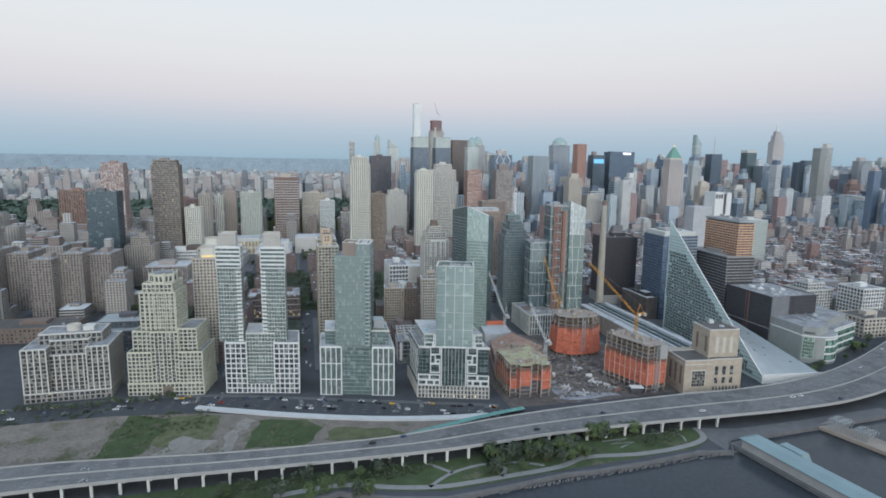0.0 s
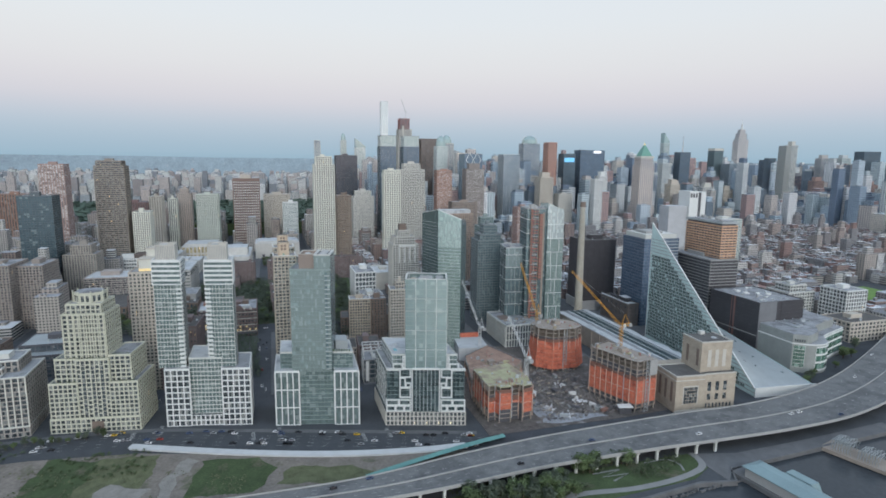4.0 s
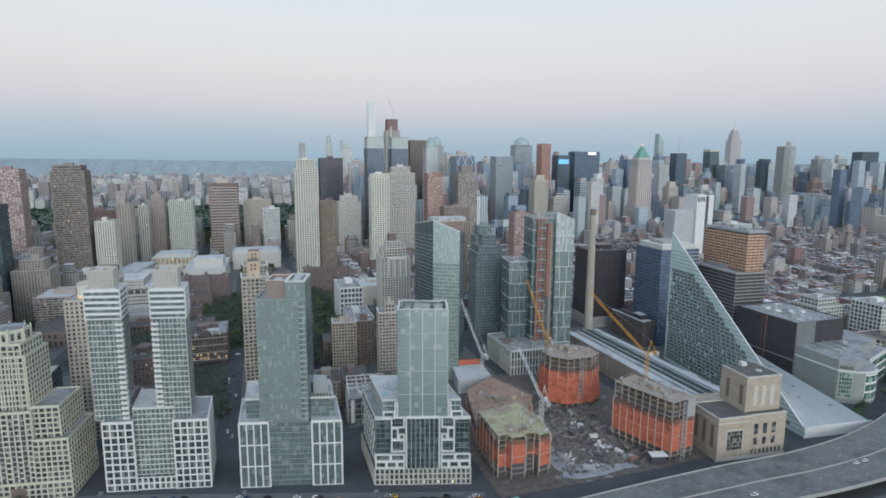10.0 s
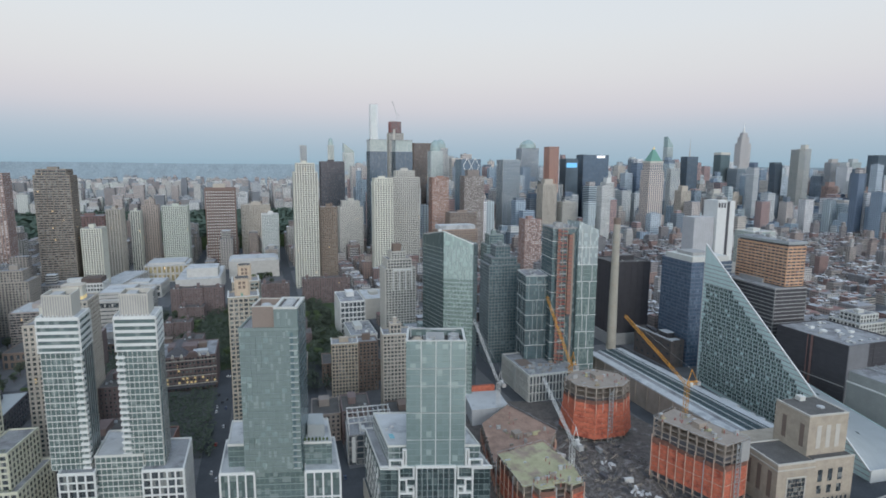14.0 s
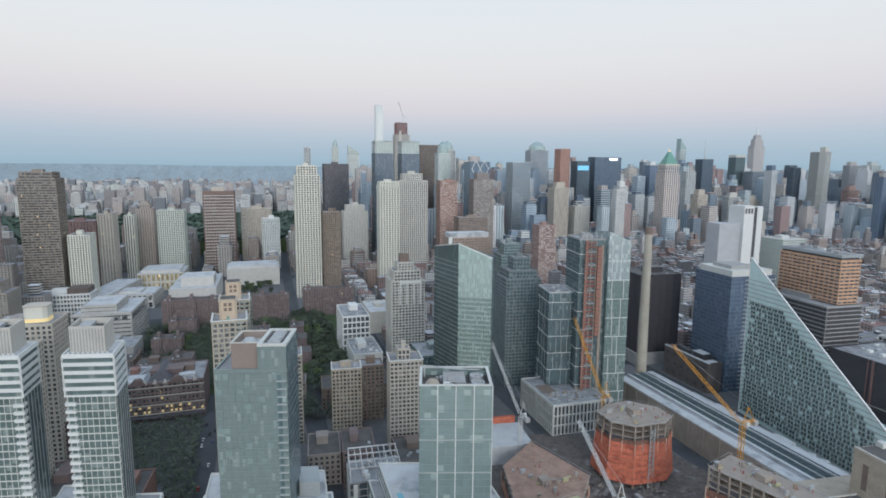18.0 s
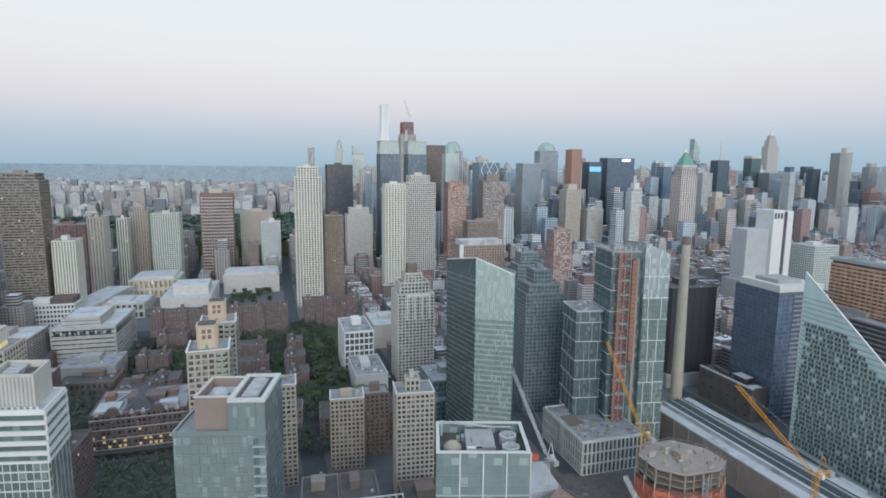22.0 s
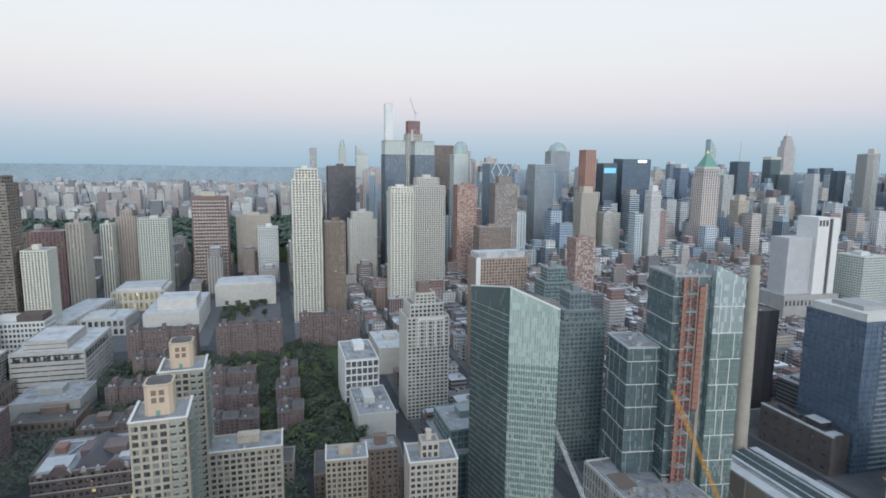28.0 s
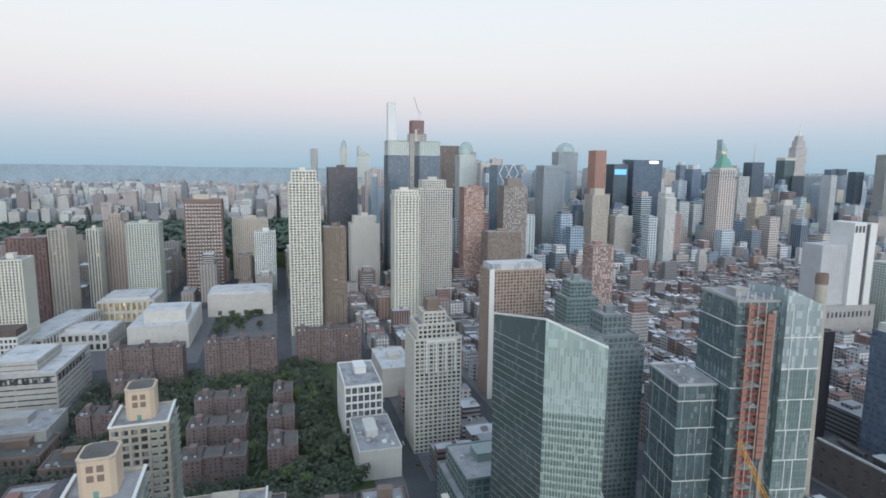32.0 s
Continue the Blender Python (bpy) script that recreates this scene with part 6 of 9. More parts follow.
for nm, M_, m_ in (("slate_roof", Mesh().prism([(20, 4), (38, 4), (38, 40), (20, 40)], 26.3, 33, [(28.5, 8), (29.5, 8), (29.5, 36), (28.5, 36)]), DARKGREY), ("pale_roof_patch", Mesh().box(2, 3, 26.3, 17, 20, 27.6), ROOFL), ("pale_roof_patch", Mesh().box(42, 8, 26.3, 54, 15, 28.5), ROOFL),
                   ("stair_house", Mesh().box(4, 26, 26.3, 10, 34, 30), REDBRK), ("stair_house", Mesh().box(45, 24, 26.3, 52, 32, 30.5), BROWN), ("gable", Mesh().prism([(8, -0.8), (20, -0.8), (20, 2), (8, 2)], 26, 31, [(12, -0.8), (16, -0.8), (16, 2), (12, 2)]), DULLRED),
                   ("gable", Mesh().prism([(36, -0.8), (48, -0.8), (48, 2), (36, 2)], 26, 31, [(40, -0.8), (44, -0.8), (44, 2), (40, 2)]), DULLRED), ("air_duct", Mesh().beam((12, 22, 27.2), (18, 38, 27.2), 0.6, 6).beam((3, 38, 27.2), (18, 38, 27.2), 0.6, 6), STEEL)):
    part(nm, M_, m_, bpy.data.objects["brick_school"], at=pose(0, 0, 4))
rs_s = random.Random(17)
for j, zr in enumerate((6.4, 10.0, 13.6, 17.2)):
    for k in range(19):
        if rs_s.random() < (0.72, 0.6, 0.08, 0.03)[j] and not 6 < k < 9:
            part("lit_window", Mesh().box(0.8 + 3.21 * k, -0.34, zr, 2.6 + 3.21 * k, -0.26, zr + 1.9), GOLD, bpy.data.objects["brick_school"], "warm lit classroom window")
for k in range(8):
    part("arched_dormer", Mesh().prism([(3 + 7.2 * k, -0.7), (6 + 7.2 * k, -0.7), (6 + 7.2 * k, 0.6), (3 + 7.2 * k, 0.6)], 30, 33, [(4 + 7.2 * k, -0.7), (5 + 7.2 * k, -0.7), (5 + 7.2 * k, 0.6), (4 + 7.2 * k, 0.6)]), LIME, bpy.data.objects["brick_school"])
part("loading_canopy", Mesh().box(0, -6, 4.2, 60, -1, 4.8), DARKGREY, bpy.data.objects["brick_school"])
tower("white_six_storey_block", "white six-storey block with square windows", 38, 357, GRID, 27.5, 54, 43, WHITE, GL_DARK, 4.8, 6.2, 0.9, 1.5, 0.5, roof=ROOF, win=40)
tower("flat_roofed_hall", "low hall with a pale flat roof and roof plant", 37, 300, GRID, 28, 54, 20, PALE, PALE, 40, 30, 0.3, 0.4, 0.1, roof=ROOF)
rs_h = random.Random(9)
for k in range(18):
    ux, uy, s_ = rs_h.uniform(2, 23), rs_h.uniform(3, 47), rs_h.uniform(0.8, 2.2)
    part("roof_unit", Mesh().box(ux, uy, 20.3, ux + s_ * 1.4, uy + s_, 20.3 + s_ * 0.8), rs_h.choice((STEEL, GREY, WHITE)), bpy.data.objects["flat_roofed_hall"])
tower("pale_roof_hall", "low hall with a pale roof behind the street", 84, 430, GRID, 30, 60, 26, LIME, LIME, 40, 30, 0.3, 0.4, 0.1, roof=ROOFL)
tower("terraced_glass_block", "low glass block with planted roof terraces", 72, 205, GRID, 40, 50, 42, GL_MULL, GL_SIDE, 4, 4, 0.4, 0.6, tiers=[(0, 0, 40, 50, 0, 30), (4, 8, 38, 46, 30, 42)])


def housing_slab(x, y, w, d, h, n=3):
    th = thing("brick_housing_block", "dark red brick public housing block with flat roof", "apartment block", pose(x, y, 0, 0, 0, -6), "brick housing blocks")
    M, R = Mesh(), Mesh()
    s = w / n
    for k in range(n):
        o = 2.5 if k % 2 else 0
        block(th, k * s + (0.3 if k else 0), o, (k + 1) * s, d - o, 0, h, DULLRED, GL_HOUSE, 3.2, 2.9, 2.0, 1.6, 0.2)
        roof_top(th, k * s, o, (k + 1) * s, d - o, h, DULLRED, ROOFD, k, 0.9, k % 2 == 0)
    return th


for x, y, w, h in ((-150, 527, 64, 36), (-67, 525, 66, 36), (19, 539, 67, 36)):
    housing_slab(x, y, w, 18, h, 5)
for x, y, w, n in ((-70, 425, 38, 3), (-72, 374, 40, 3), (-73, 326, 40, 3), (-10, 422, 15, 2), (-17, 374, 19, 2), (-19, 326, 19, 2), (-150, 420, 28, 3), (-140, 490, 30, 3), (-128, 345, 20, 2)):
    housing_slab(x, y, w, 20 if n == 3 else 26, 19, n)

# ---- performing arts centre: white travertine halls ----
TRAV = mat("travertine", (0.54, 0.53, 0.50), 0.75, vary=0.15)


# yellow tint paints in the lit foyer; only a few cells glow
GL_FOYER = glass_mat("foyer_glass_lit_tint", (0.30, 0.25, 0.13), (0.50, 0.43, 0.26), 0.3, 0.05, cell=(2.2, 5.5), share=0.45, lit=0.04, tone_var=0.3)


def arts_hall(name, label, x, y, w, d, h, cap=None, ang=GRID, blank=False, glass=GL_HOUSE):
    th = thing(name, label, "concert hall", pose(x, y, 0, 0, 0, ang), "arts centre halls")
    block(th, 0, 0, w, d, 0, h, TRAV, TRAV if blank else glass, 6.5, h * 0.5, 0.8 if blank else 2.2, 1.0 if blank else 3.4, 0.25 if blank else 0.9)
    if blank:
        for k in range(4):
            part("service_door", Mesh().box(w * (0.15 + 0.2 * k), -0.5, 2, w * (0.15 + 0.2 * k) + 5, -0.2, 8), DARKGREY, th)
    part("roof", Mesh().box(0.5, 0.5, h, w - 0.5, d - 0.5, h + 0.6), ROOFL, th)
    if cap:
        a, b, c, e, z = cap
        part("stage_house", Mesh().box(a, b, h + 0.6, c, e, h + z), TRAV, th)
        part("stage_roof", Mesh().box(a + 0.6, b + 0.6, h + z, c - 0.6, e - 0.6, h + z + 0.4), ROOFL, th)
    return th


arts_hall("dance_theatre", "white travertine theatre with a blank upper wall", -76, 772, 84, 64, 30, (4, 6, 80, 58, 3), -3, True)
arts_hall("opera_house", "white opera house with a tall blank stage house", -152, 642, 62, 112, 27, (14, 14, 58, 56, 14), -4, True)
arts_hall("symphony_hall", "colonnaded travertine concert hall with bays tinted for warm lamplight and a pale roof", -209, 780, 67, 66, 28, (5, 5, 62, 60, 4), -4, glass=GL_FOYER)
arts_hall("library_theatre", "low white theatre block with dark roof openings", -227, 662, 54, 53, 20, (8, 8, 36, 36, 3), -8)
tower("music_school", "white concrete school with ribbon windows and a stepped roof", -233, 480, -5, 58, 78, 37, mat("weathered_concrete_panel", (0.42, 0.41, 0.385), 0.8, vary=0.2), GL_DARK, 29, 4.6, 0.8, 3.3, 0.6, roof=ROOFL,
      tiers=[(0, 0, 58, 78, 0, 37), (8, 8, 42, 58, 37, 45)], bulk=False, category="school")
for k in range(7):
    part("large_window", Mesh().box(2.5 + 7.8 * k, -0.9, 29.5, 8.3 + 7.8 * k, -0.62, 34.5), GL_HOUSE, bpy.data.objects["music_school"], "large dark upper window")
for k in range(8):
    part("large_window", Mesh().box(58.62, 2.5 + 7.8 * k, 29.5, 58.9, 8.3 + 7.8 * k, 34.5), GL_HOUSE, bpy.data.objects["music_school"], "large dark upper window")
tower("low_hall_annex", "low windowless hall with a dark flat roof", -212, 408, -5, 48, 40, 18, GREY, GREY, 40, 30, 0.3, 0.4, 0.1)
arts_hall("recital_wing", "long white ribbed wing", -262, 640, 34, 130, 24, None, -12)
tower("white_square_window_block", "white block with rows of square windows", -303, 598, -5, 66, 30, 38, WHITE, GL_DARK, 3.7, 5.2, 1.2, 2.2, 0.5, roof=ROOFL, category="school")
part("brown_roof_box", Mesh().box(40, 4, 38.4, 64, 28, 45), mat("brown_slatted_box", (0.13, 0.105, 0.095), 0.9, vary=0.2), bpy.data.objects["white_square_window_block"], "dark brown roof box")

# ---- landmark towers of midtown ----
def paired_towers(x, y):
    th = thing("twin_glass_skyscraper", "pair of dark blue glass skyscrapers with pale ribbed crowns", "skyscraper", pose(x, y, 0, 0, 0, GRID))
    for x0 in (0, 56):
        block(th, x0, 0, x0 + 38, 40, 0, 228, MULLD, GL_BLUE, 3.2, 3.8, 0.4, 0.5, 0.2)
        block(th, x0 + 1, 1, x0 + 37, 39, 228, 253, MULL, GL_PALE, 3.4, 30, 0.7, 0.6, 0.4)
        part("roof", Mesh().box(x0, 0, 252, x0 + 38, 40, 253), ROOF, th)
    block(th, 0, 4, 94, 50, 0, 60, MULLD, GL_BLUE, 3.2, 4, 0.4, 0.5, 0.2)
    return th


paired_towers(216, 924)


def needle(x, y):
    th = thing("slender_square_skyscraper", "very slender pale concrete skyscraper with square windows, whitened for haze", "skyscraper", pose(x, y, 0, 0, 0, GRID))
    # pale concrete and panes are whitened further to paint in distance haze
    block(th, 0, 0, 28, 28, 0, 440, mat("haze_whitened_concrete", (0.82, 0.83, 0.82), 0.7, vary=0.04), GL_PALE, 4.6, 4.7, 1.9, 1.9, 0.4)
    part("roof", Mesh().box(0, 0, 440, 28, 28, 441), ROOF, th)


needle(487, 1985)


def rising_tower(x, y):
    th = thing("skyscraper_under_construction", "stone-clad skyscraper under construction with a rust-red bare top", "skyscraper", pose(x, y, 0, 0, 0, GRID))
    block(th, 0, 0, 40, 36, 0, 290, LIME, GL_DARK, 4, 4, 1.4, 1.2, 0.4)
    block(th, 4, 3, 34, 32, 290, 322, HOIST, GL_DARK, 4, 4, 0.6, 0.6, 0.3)
    part("hoist_mast", Mesh().box(10, -3, 0, 16, -0.5, 300), LIME, th)
    C = Mesh().beam((24, 12, 322), (24, 12, 345), 0.8).beam((24, 12, 340), (10, 8, 378), 0.7).beam((24, 12, 345), (32, 14, 338), 0.5)
    part("derrick", C, STEEL, th)


rising_tower(368, 1300)


PINKST = mat("pinkish_limestone", (0.60, 0.555, 0.52), 0.85, vary=0.1)


def spire_tower(x, y):
    th = thing("stepped_spire_skyscraper", "stepped limestone skyscraper with a tall mast", "skyscraper", pose(x, y, 0, 0, 0, GRID))
    for x0, y0, x1, y1, z0, z1 in ((-20, -16, 90, 50, 0, 95), (4, -2, 66, 34, 95, 316), (12, 3, 58, 29, 316, 346), (20, 7, 50, 25, 346, 366)):
        block(th, x0, y0, x1, y1, z0, z1, PINKST, GL_BLUE, 5.2, 22, 3.0, 1.0, 0.5)
        part("setback_roof", Mesh().box(x0, y0, z1, x1, y1, z1 + 0.5), ROOF, th)
    part("mast", Mesh().lathe(35, 16, [(8, 366), (7, 376), (4.5, 378), (4, 392), (1.6, 395), (1.0, 410), (0.4, 416)], 12), WHITE, th)


spire_tower(2262, 1790)


def copper_tower(x, y):
    th = thing("copper_roofed_skyscraper", "tan brick skyscraper with a green copper pyramid roof and lit tip", "skyscraper", pose(x, y, 0, 0, 0, GRID))
    warm = mat("salmon_brick", (0.60, 0.515, 0.455), 0.85)
    block(th, -3, -4, 53, 40, 0, 70, warm, GL_BLUE, 6.3, 5.4, 2.8, 1.6, 0.5)
    part("setback_roof", Mesh().box(-3, -4, 70, 53, 40, 70.6), ROOF, th)
    block(th, 2, 0, 48, 36, 70.7, 190, warm, GL_BLUE, 6.3, 5.4, 2.8, 1.6, 0.5)
    block(th, 5, 3, 45, 33, 190, 214, warm, GL_BLUE, 6.3, 8, 2.6, 1.2, 0.5)
    part("pale_cornice", Mesh().box(3, 1, 209, 47, 35, 214.5), LIMEP, th)
    part("copper_roof", Mesh().prism([(7, 4), (43, 4), (43, 32), (7, 32)], 214.5, 246, [(22.5, 16), (27.5, 16), (27.5, 20), (22.5, 20)]), COPPER, th)
    part("lit_tip", Mesh().prism([(22.5, 16), (27.5, 16), (27.5, 20), (22.5, 20)], 246, 253, [(24.8, 17.8), (25.2, 17.8), (25.2, 18.2), (24.8, 18.2)]), GOLD, th)


copper_tower(981, 945)


def lattice_tower(x, y):
    th = thing("diagrid_tower", "glass tower with a white triangular steel lattice", "skyscraper", pose(x, y, 0, 0, 0, GRID))
    part("glass_body", Mesh().box(0, 0, 0, 50, 46, 214), GL_BLUE, th)
    for k in range(11):
        D = Mesh()
        z = 8 + k * 19
        for j in range(2):
            a = 4 + j * 20.7
            s = k % 2
            D.beam((a + (10 if s else 0), -0.6, z), (a + (20.7 if s else 10), -0.6, z + 19), 0.9)
            D.beam((a + (10 if s else 20.7), -0.6, z), (a + (0 if s else 10), -0.6, z + 19), 0.9)
        part("lattice", D, WHITE, th)
    part("roof", Mesh().box(0, 0, 214, 50, 46, 215), ROOF, th)


lattice_tower(466, 1010)


def sky(name, label, x, y, w, d, h, wall, glass, top=None, bay=4, floor=3.8, pier=1.2, band=1.0):
    th = tower(name, label, x, y, GRID, w, d, h, wall, glass, bay, floor, pier, band, 0.4, category="skyscraper", bulk=False)
    if top == "spike":
        part("spire", Mesh().lathe(w / 2, d / 2, [(3, h), (1.6, h + 25), (0.5, h + 60)], 8), STEEL, th)
    elif top == "wedge":
        part("wedge_top", Mesh().prism([(0, 0), (w, 0), (w, d), (0, d)], h, [h + 42, h + 8, h + 8, h + 42]), GL_PALE, th)
    elif top == "dome":
        part("round_top", Mesh().lathe(w / 2, d / 2, [(w * 0.45, h), (w * 0.42, h + 14), (w * 0.3, h + 24), (w * 0.1, h + 30)], 14), GL_PALE, th)
    elif top == "step":
        part("upper_block", Mesh().box(w * 0.2, d * 0.2, h, w * 0.8, d * 0.8, h + 14), wall, th)
    return th


DUN0 = mat("grey_brown_concrete", (0.42, 0.40, 0.38), 0.8)
ORNG = mat("orange_glazed_brick", (0.50, 0.27, 0.20), 0.8)
sky("wedge_topped_tower", "pale glass skyscraper with an angled crystalline top", 1552, 1500, 26, 24, 276, MULL, GL_PALE, "wedge")
sky("mast_tower", "dark glass skyscraper with a tall mast", 1352, 1190, 42, 32, 233, MULLD, GL_NAVY, "spike")
sky("orange_brick_skyscraper", "orange-red skyscraper with vertical piers", 832, 1200, 30, 36, 256, ORNG, GL_DARK, None, 5, 4, 2.6, 0.5)
sky("blue_screen_tower", "blue-grey tower with a bright sign at the top", 896, 1210, 42, 36, 222, MULLD, GL_BLUE)
part("sign_panel", Mesh().box(2, -1.2, 196, 38, -0.6, 210), glow_mat("sky_blue_sign", (0.20, 0.55, 0.85), 0.4), bpy.data.objects["blue_screen_tower"])
sky("black_glass_slab", "wide dark blue glass office slab with a lit sign", 962, 1215, 90, 40, 234, MULLD, GL_NAVY, None, 3, 4, 0.4, 0.4)
part("sign_panel", Mesh().box(48, -0.9, 226, 76, -0.4, 233), glow_mat("white_sign", (0.9, 0.92, 0.95), 0.9), bpy.data.objects["black_glass_slab"])
sky("round_topped_tower", "grey tower with a rounded glass top", 585, 1500, 40, 40, 256, LIME, GL_BLUE, "dome")
sky("brown_office_tower", "brown office tower behind the twin skyscraper", 440, 1300, 54, 40, 262, BROWN, GL_DARK, None, 3, 3.6, 1.6, 0.3)
sky("rounded_office_tower", "grey office tower with a rounded top", 905, 1500, 66, 44, 262, STEEL, GL_BLUE, "dome")
sky("grey_glass_tower", "grey glass office tower", 626, 1100, 50, 44, 215, MULL, GL_BLUE, None, 3, 3.8, 0.3, 0.9)
sky("glassy_mint_tower", "pale green glass tower with a small peak", 427, 1120, 32, 32, 235, MULL, GL_PALE, "dome")
sky("west_side_grey_tower", "tall grey glass apartment tower", 1617, 1000, 24, 30, 256, DUN0, GL_GRID, None, 4, 4.4, 0.8, 1.2)
sky("west_side_grey_tower", "pale gridded tower joined to a grey glass tower", 1643, 1000, 24, 28, 258, LIMEP, GL_BLUE, "step", 4.8, 4.4, 1.4, 1.2)
sky("dark_blue_slab", "dark blue glass office slab at the skyline", 2000, 1000, 80, 36, 243, MULLD, GL_BLUE)
TOWNB = mat("rosy_brown_brick", (0.36, 0.25, 0.22), 0.9, vary=0.12)
for x, y, w, d, h in ((1764, 1000, 45, 22, 140), (1800, 905, 48, 40, 128), (1862, 890, 52, 36, 130)):
    sky("brick_tower_block", "rosy brown brick apartment tower block", x, y, w, d, h, TOWNB, GL_HOUSE, "step", 4, 3.4, 1.8, 0.8)
sky("green_glass_tower", "pale green glass apartment tower", 2178, 1200, 48, 30, 222, MULL, GL_GREEN, "step")
sky("grey_office_tower", "grey concrete office tower", 2060, 1200, 50, 26, 220, DUN0, GL_BLUE, "step")
sky("navy_glass_tower", "navy glass office tower", 1612, 1075, 30, 22, 209, MULLD, GL_NAVY)
sky("navy_glass_tower", "far blue glass office tower with a flat top", 2139, 1500, 42, 24, 222, MULLD, GL_BLUE)
sky("pale_capped_tower", "dark green glass tower with a pale cap", 1648, 1330, 42, 34, 246, MULLD, GL_SIDE)
part("pale_cap", Mesh().box(-0.6, -0.6, 246, 42.6, 34.6, 255), LIMEP, bpy.data.objects["pale_capped_tower"])
sky("blue_office_block", "wide blue glass office block", 1672, 1275, 66, 46, 196, MULL, GL_BLUE, None, 3, 3.8, 0.4, 0.6)
sky("white_ribbed_block", "white ribbed apartment tower", 1376, 1100, 45, 24, 117, LIMEP, GL_BLUE, "step", 4.5, 12, 2.2, 0.8)
sky("beige_stepped_tower", "beige brick apartment tower with a stepped top", 1520, 1150, 40, 28, 104, BEIGE, GL_HOUSE, "step", 3.4, 3.1, 1.7, 1.2)
sky("slim_grey_tower", "slim pale grey apartment tower", 1155, 1050, 32, 20, 194, PALE, GL_BLUE, None, 4, 3.6, 1.4, 1.0)
sky("slim_white_tower", "slim white apartment tower", 800, 900, 24, 22, 150, WHITE, GL_DARK, None, 3.2, 3, 1.2, 1.1)
sky("slim_white_tower", "slim white office tower with rows of windows", 902, 1020, 25, 26, 155, WHITE, GL_DARK, "step", 3.2, 3, 1.2, 1.1)
sky("brown_pair_tower", "brown brick apartment tower", 409, 860, 45, 30, 176, mat("dusky_brick", (0.25, 0.22, 0.205), 0.9, vary=0.2), GL_RIBS, "step", 4.0, 3.2, 1.8, 1.4)
sky("beige_block_tower", "beige apartment tower with a stepped top", 697, 1010, 40, 34, 152, BEIGE, GL_HOUSE, "step", 3.4, 3.1, 1.7, 1.2)
sky("tan_slab_tower", "tan stone apartment tower", 1092, 940, 32, 26, 134, BEIGE, GL_HOUSE, "step", 3.4, 3.1, 1.7, 1.2)
sky("far_silver_spire", "pale slim skyscraper on the far skyline", 236, 2200, 26, 26, 280, PALE, GL_BLUE)
sky("far_dark_spire", "slim skyscraper on the far skyline", 318, 2000, 22, 22, 276, PALE, GL_PALE, "dome")
sky("slanted_top_far_tower", "pale skyscraper with a slanted roof", 410, 2150, 44, 40, 250, WHITE, GL_PALE, "wedge")

# ---- west side slabs and blocks to the north ----
DUN = mat("dun_brick", (0.285, 0.25, 0.225), 0.9, vary=0.14)
for x, y, w, d, h in ((-398, 330, 24, 44, 66), (-372, 345, 26, 48, 70), (-345, 360, 26, 46, 66), (-500, 350, 28, 50, 68), (-470, 368, 26, 50, 72), (-440, 385, 24, 46, 66), (-600, 380, 60, 24, 66)):
    tower("dun_brick_slab", "dun brick apartment slab with many small windows", x, y, -6, w, d, h + 6, DUN, GL_HOUSE, 3.3, 3.1, 1.35, 1.15, 0.3, group="dun brick slabs", win=0)
tower("low_brick_block", "low brown brick block with a flat roof", -420, 240, -6, 90, 40, 15, BROWN, GL_HOUSE, 4, 4, 2, 1.8, roof=ROOFD)
tower("brown_striped_tower", "brown brick tower with vertical stripes", -529, 879, GRID, 56, 34, 125, mat("rust_brick", (0.27, 0.165, 0.125), 0.9), GL_HOUSE, 4.4, 3.0, 1.8, 0.5, 0.5)
GL_TEAL = glass_mat("teal_tower_glass", (0.085, 0.135, 0.16), (0.20, 0.26, 0.28), 0.14, 0.25, cell=(3.2, 3.1), share=0.1, tone_var=0.2)
tower("teal_glass_tower", "dark teal glass apartment tower", -378, 495, GRID, 40, 30, 143, MULLD, GL_TEAL, 3.2, 3.1, 0.3, 0.7)
tower("setback_beige_block", "beige apartment block with setbacks", -334, 500, GRID, 40, 36, 72, mat("drab_brick", (0.33, 0.30, 0.265), 0.9), GL_HOUSE, 3.2, 3.0, 1.4, 1.2, tiers=[(0, 0, 40, 36, 0, 62), (8, 6, 33, 30, 62, 74)])
tower("blue_roofed_school", "low school with pale blue-grey metal roofs", -308, 185, -4, 74, 80, 24, DARKGREY, GL_DARK, 4.5, 4.2, 0.8, 1.6, roof=METAL, tiers=[(0, 0, 74, 62, 0, 20), (8, 14, 60, 52, 20, 26)], category="school")
tower("dark_roofed_hall", "brown hall with a wide dark flat roof", -286, 372, -6, 46, 110, 15, BROWN, GL_DARK, 5, 7, 2.2, 2.2, roof=ROOFD, bulk=False, category="hall")
tower("red_brick_corner_block", "dark red brick apartment block", -232, 330, -6, 34, 30, 36, DULLRED, GL_HOUSE, 3.1, 3.0, 1.7, 1.4)
tower("balconied_beige_block", "pinkish grey apartment block with stacked balconies", -300, 446, -5, 58, 52, 38, mat("dim_pinkish_concrete", (0.36, 0.32, 0.295), 0.9, vary=0.2), GL_HOUSE, 6.2, 2.9, 0.5, 1.1, 0.5, roof=ROOFL)
for k in range(11):
    for j in range(8):
        part("balcony", Mesh().box(58.5, 1.5 + 6.4 * j, 4.5 + 2.9 * k, 60.3, 6.0 + 6.4 * j, 4.7 + 2.9 * k).box(60.2, 1.5 + 6.4 * j, 4.7 + 2.9 * k, 60.3, 6.0 + 6.4 * j, 5.7 + 2.9 * k), GREY, bpy.data.objects["balconied_beige_block"])
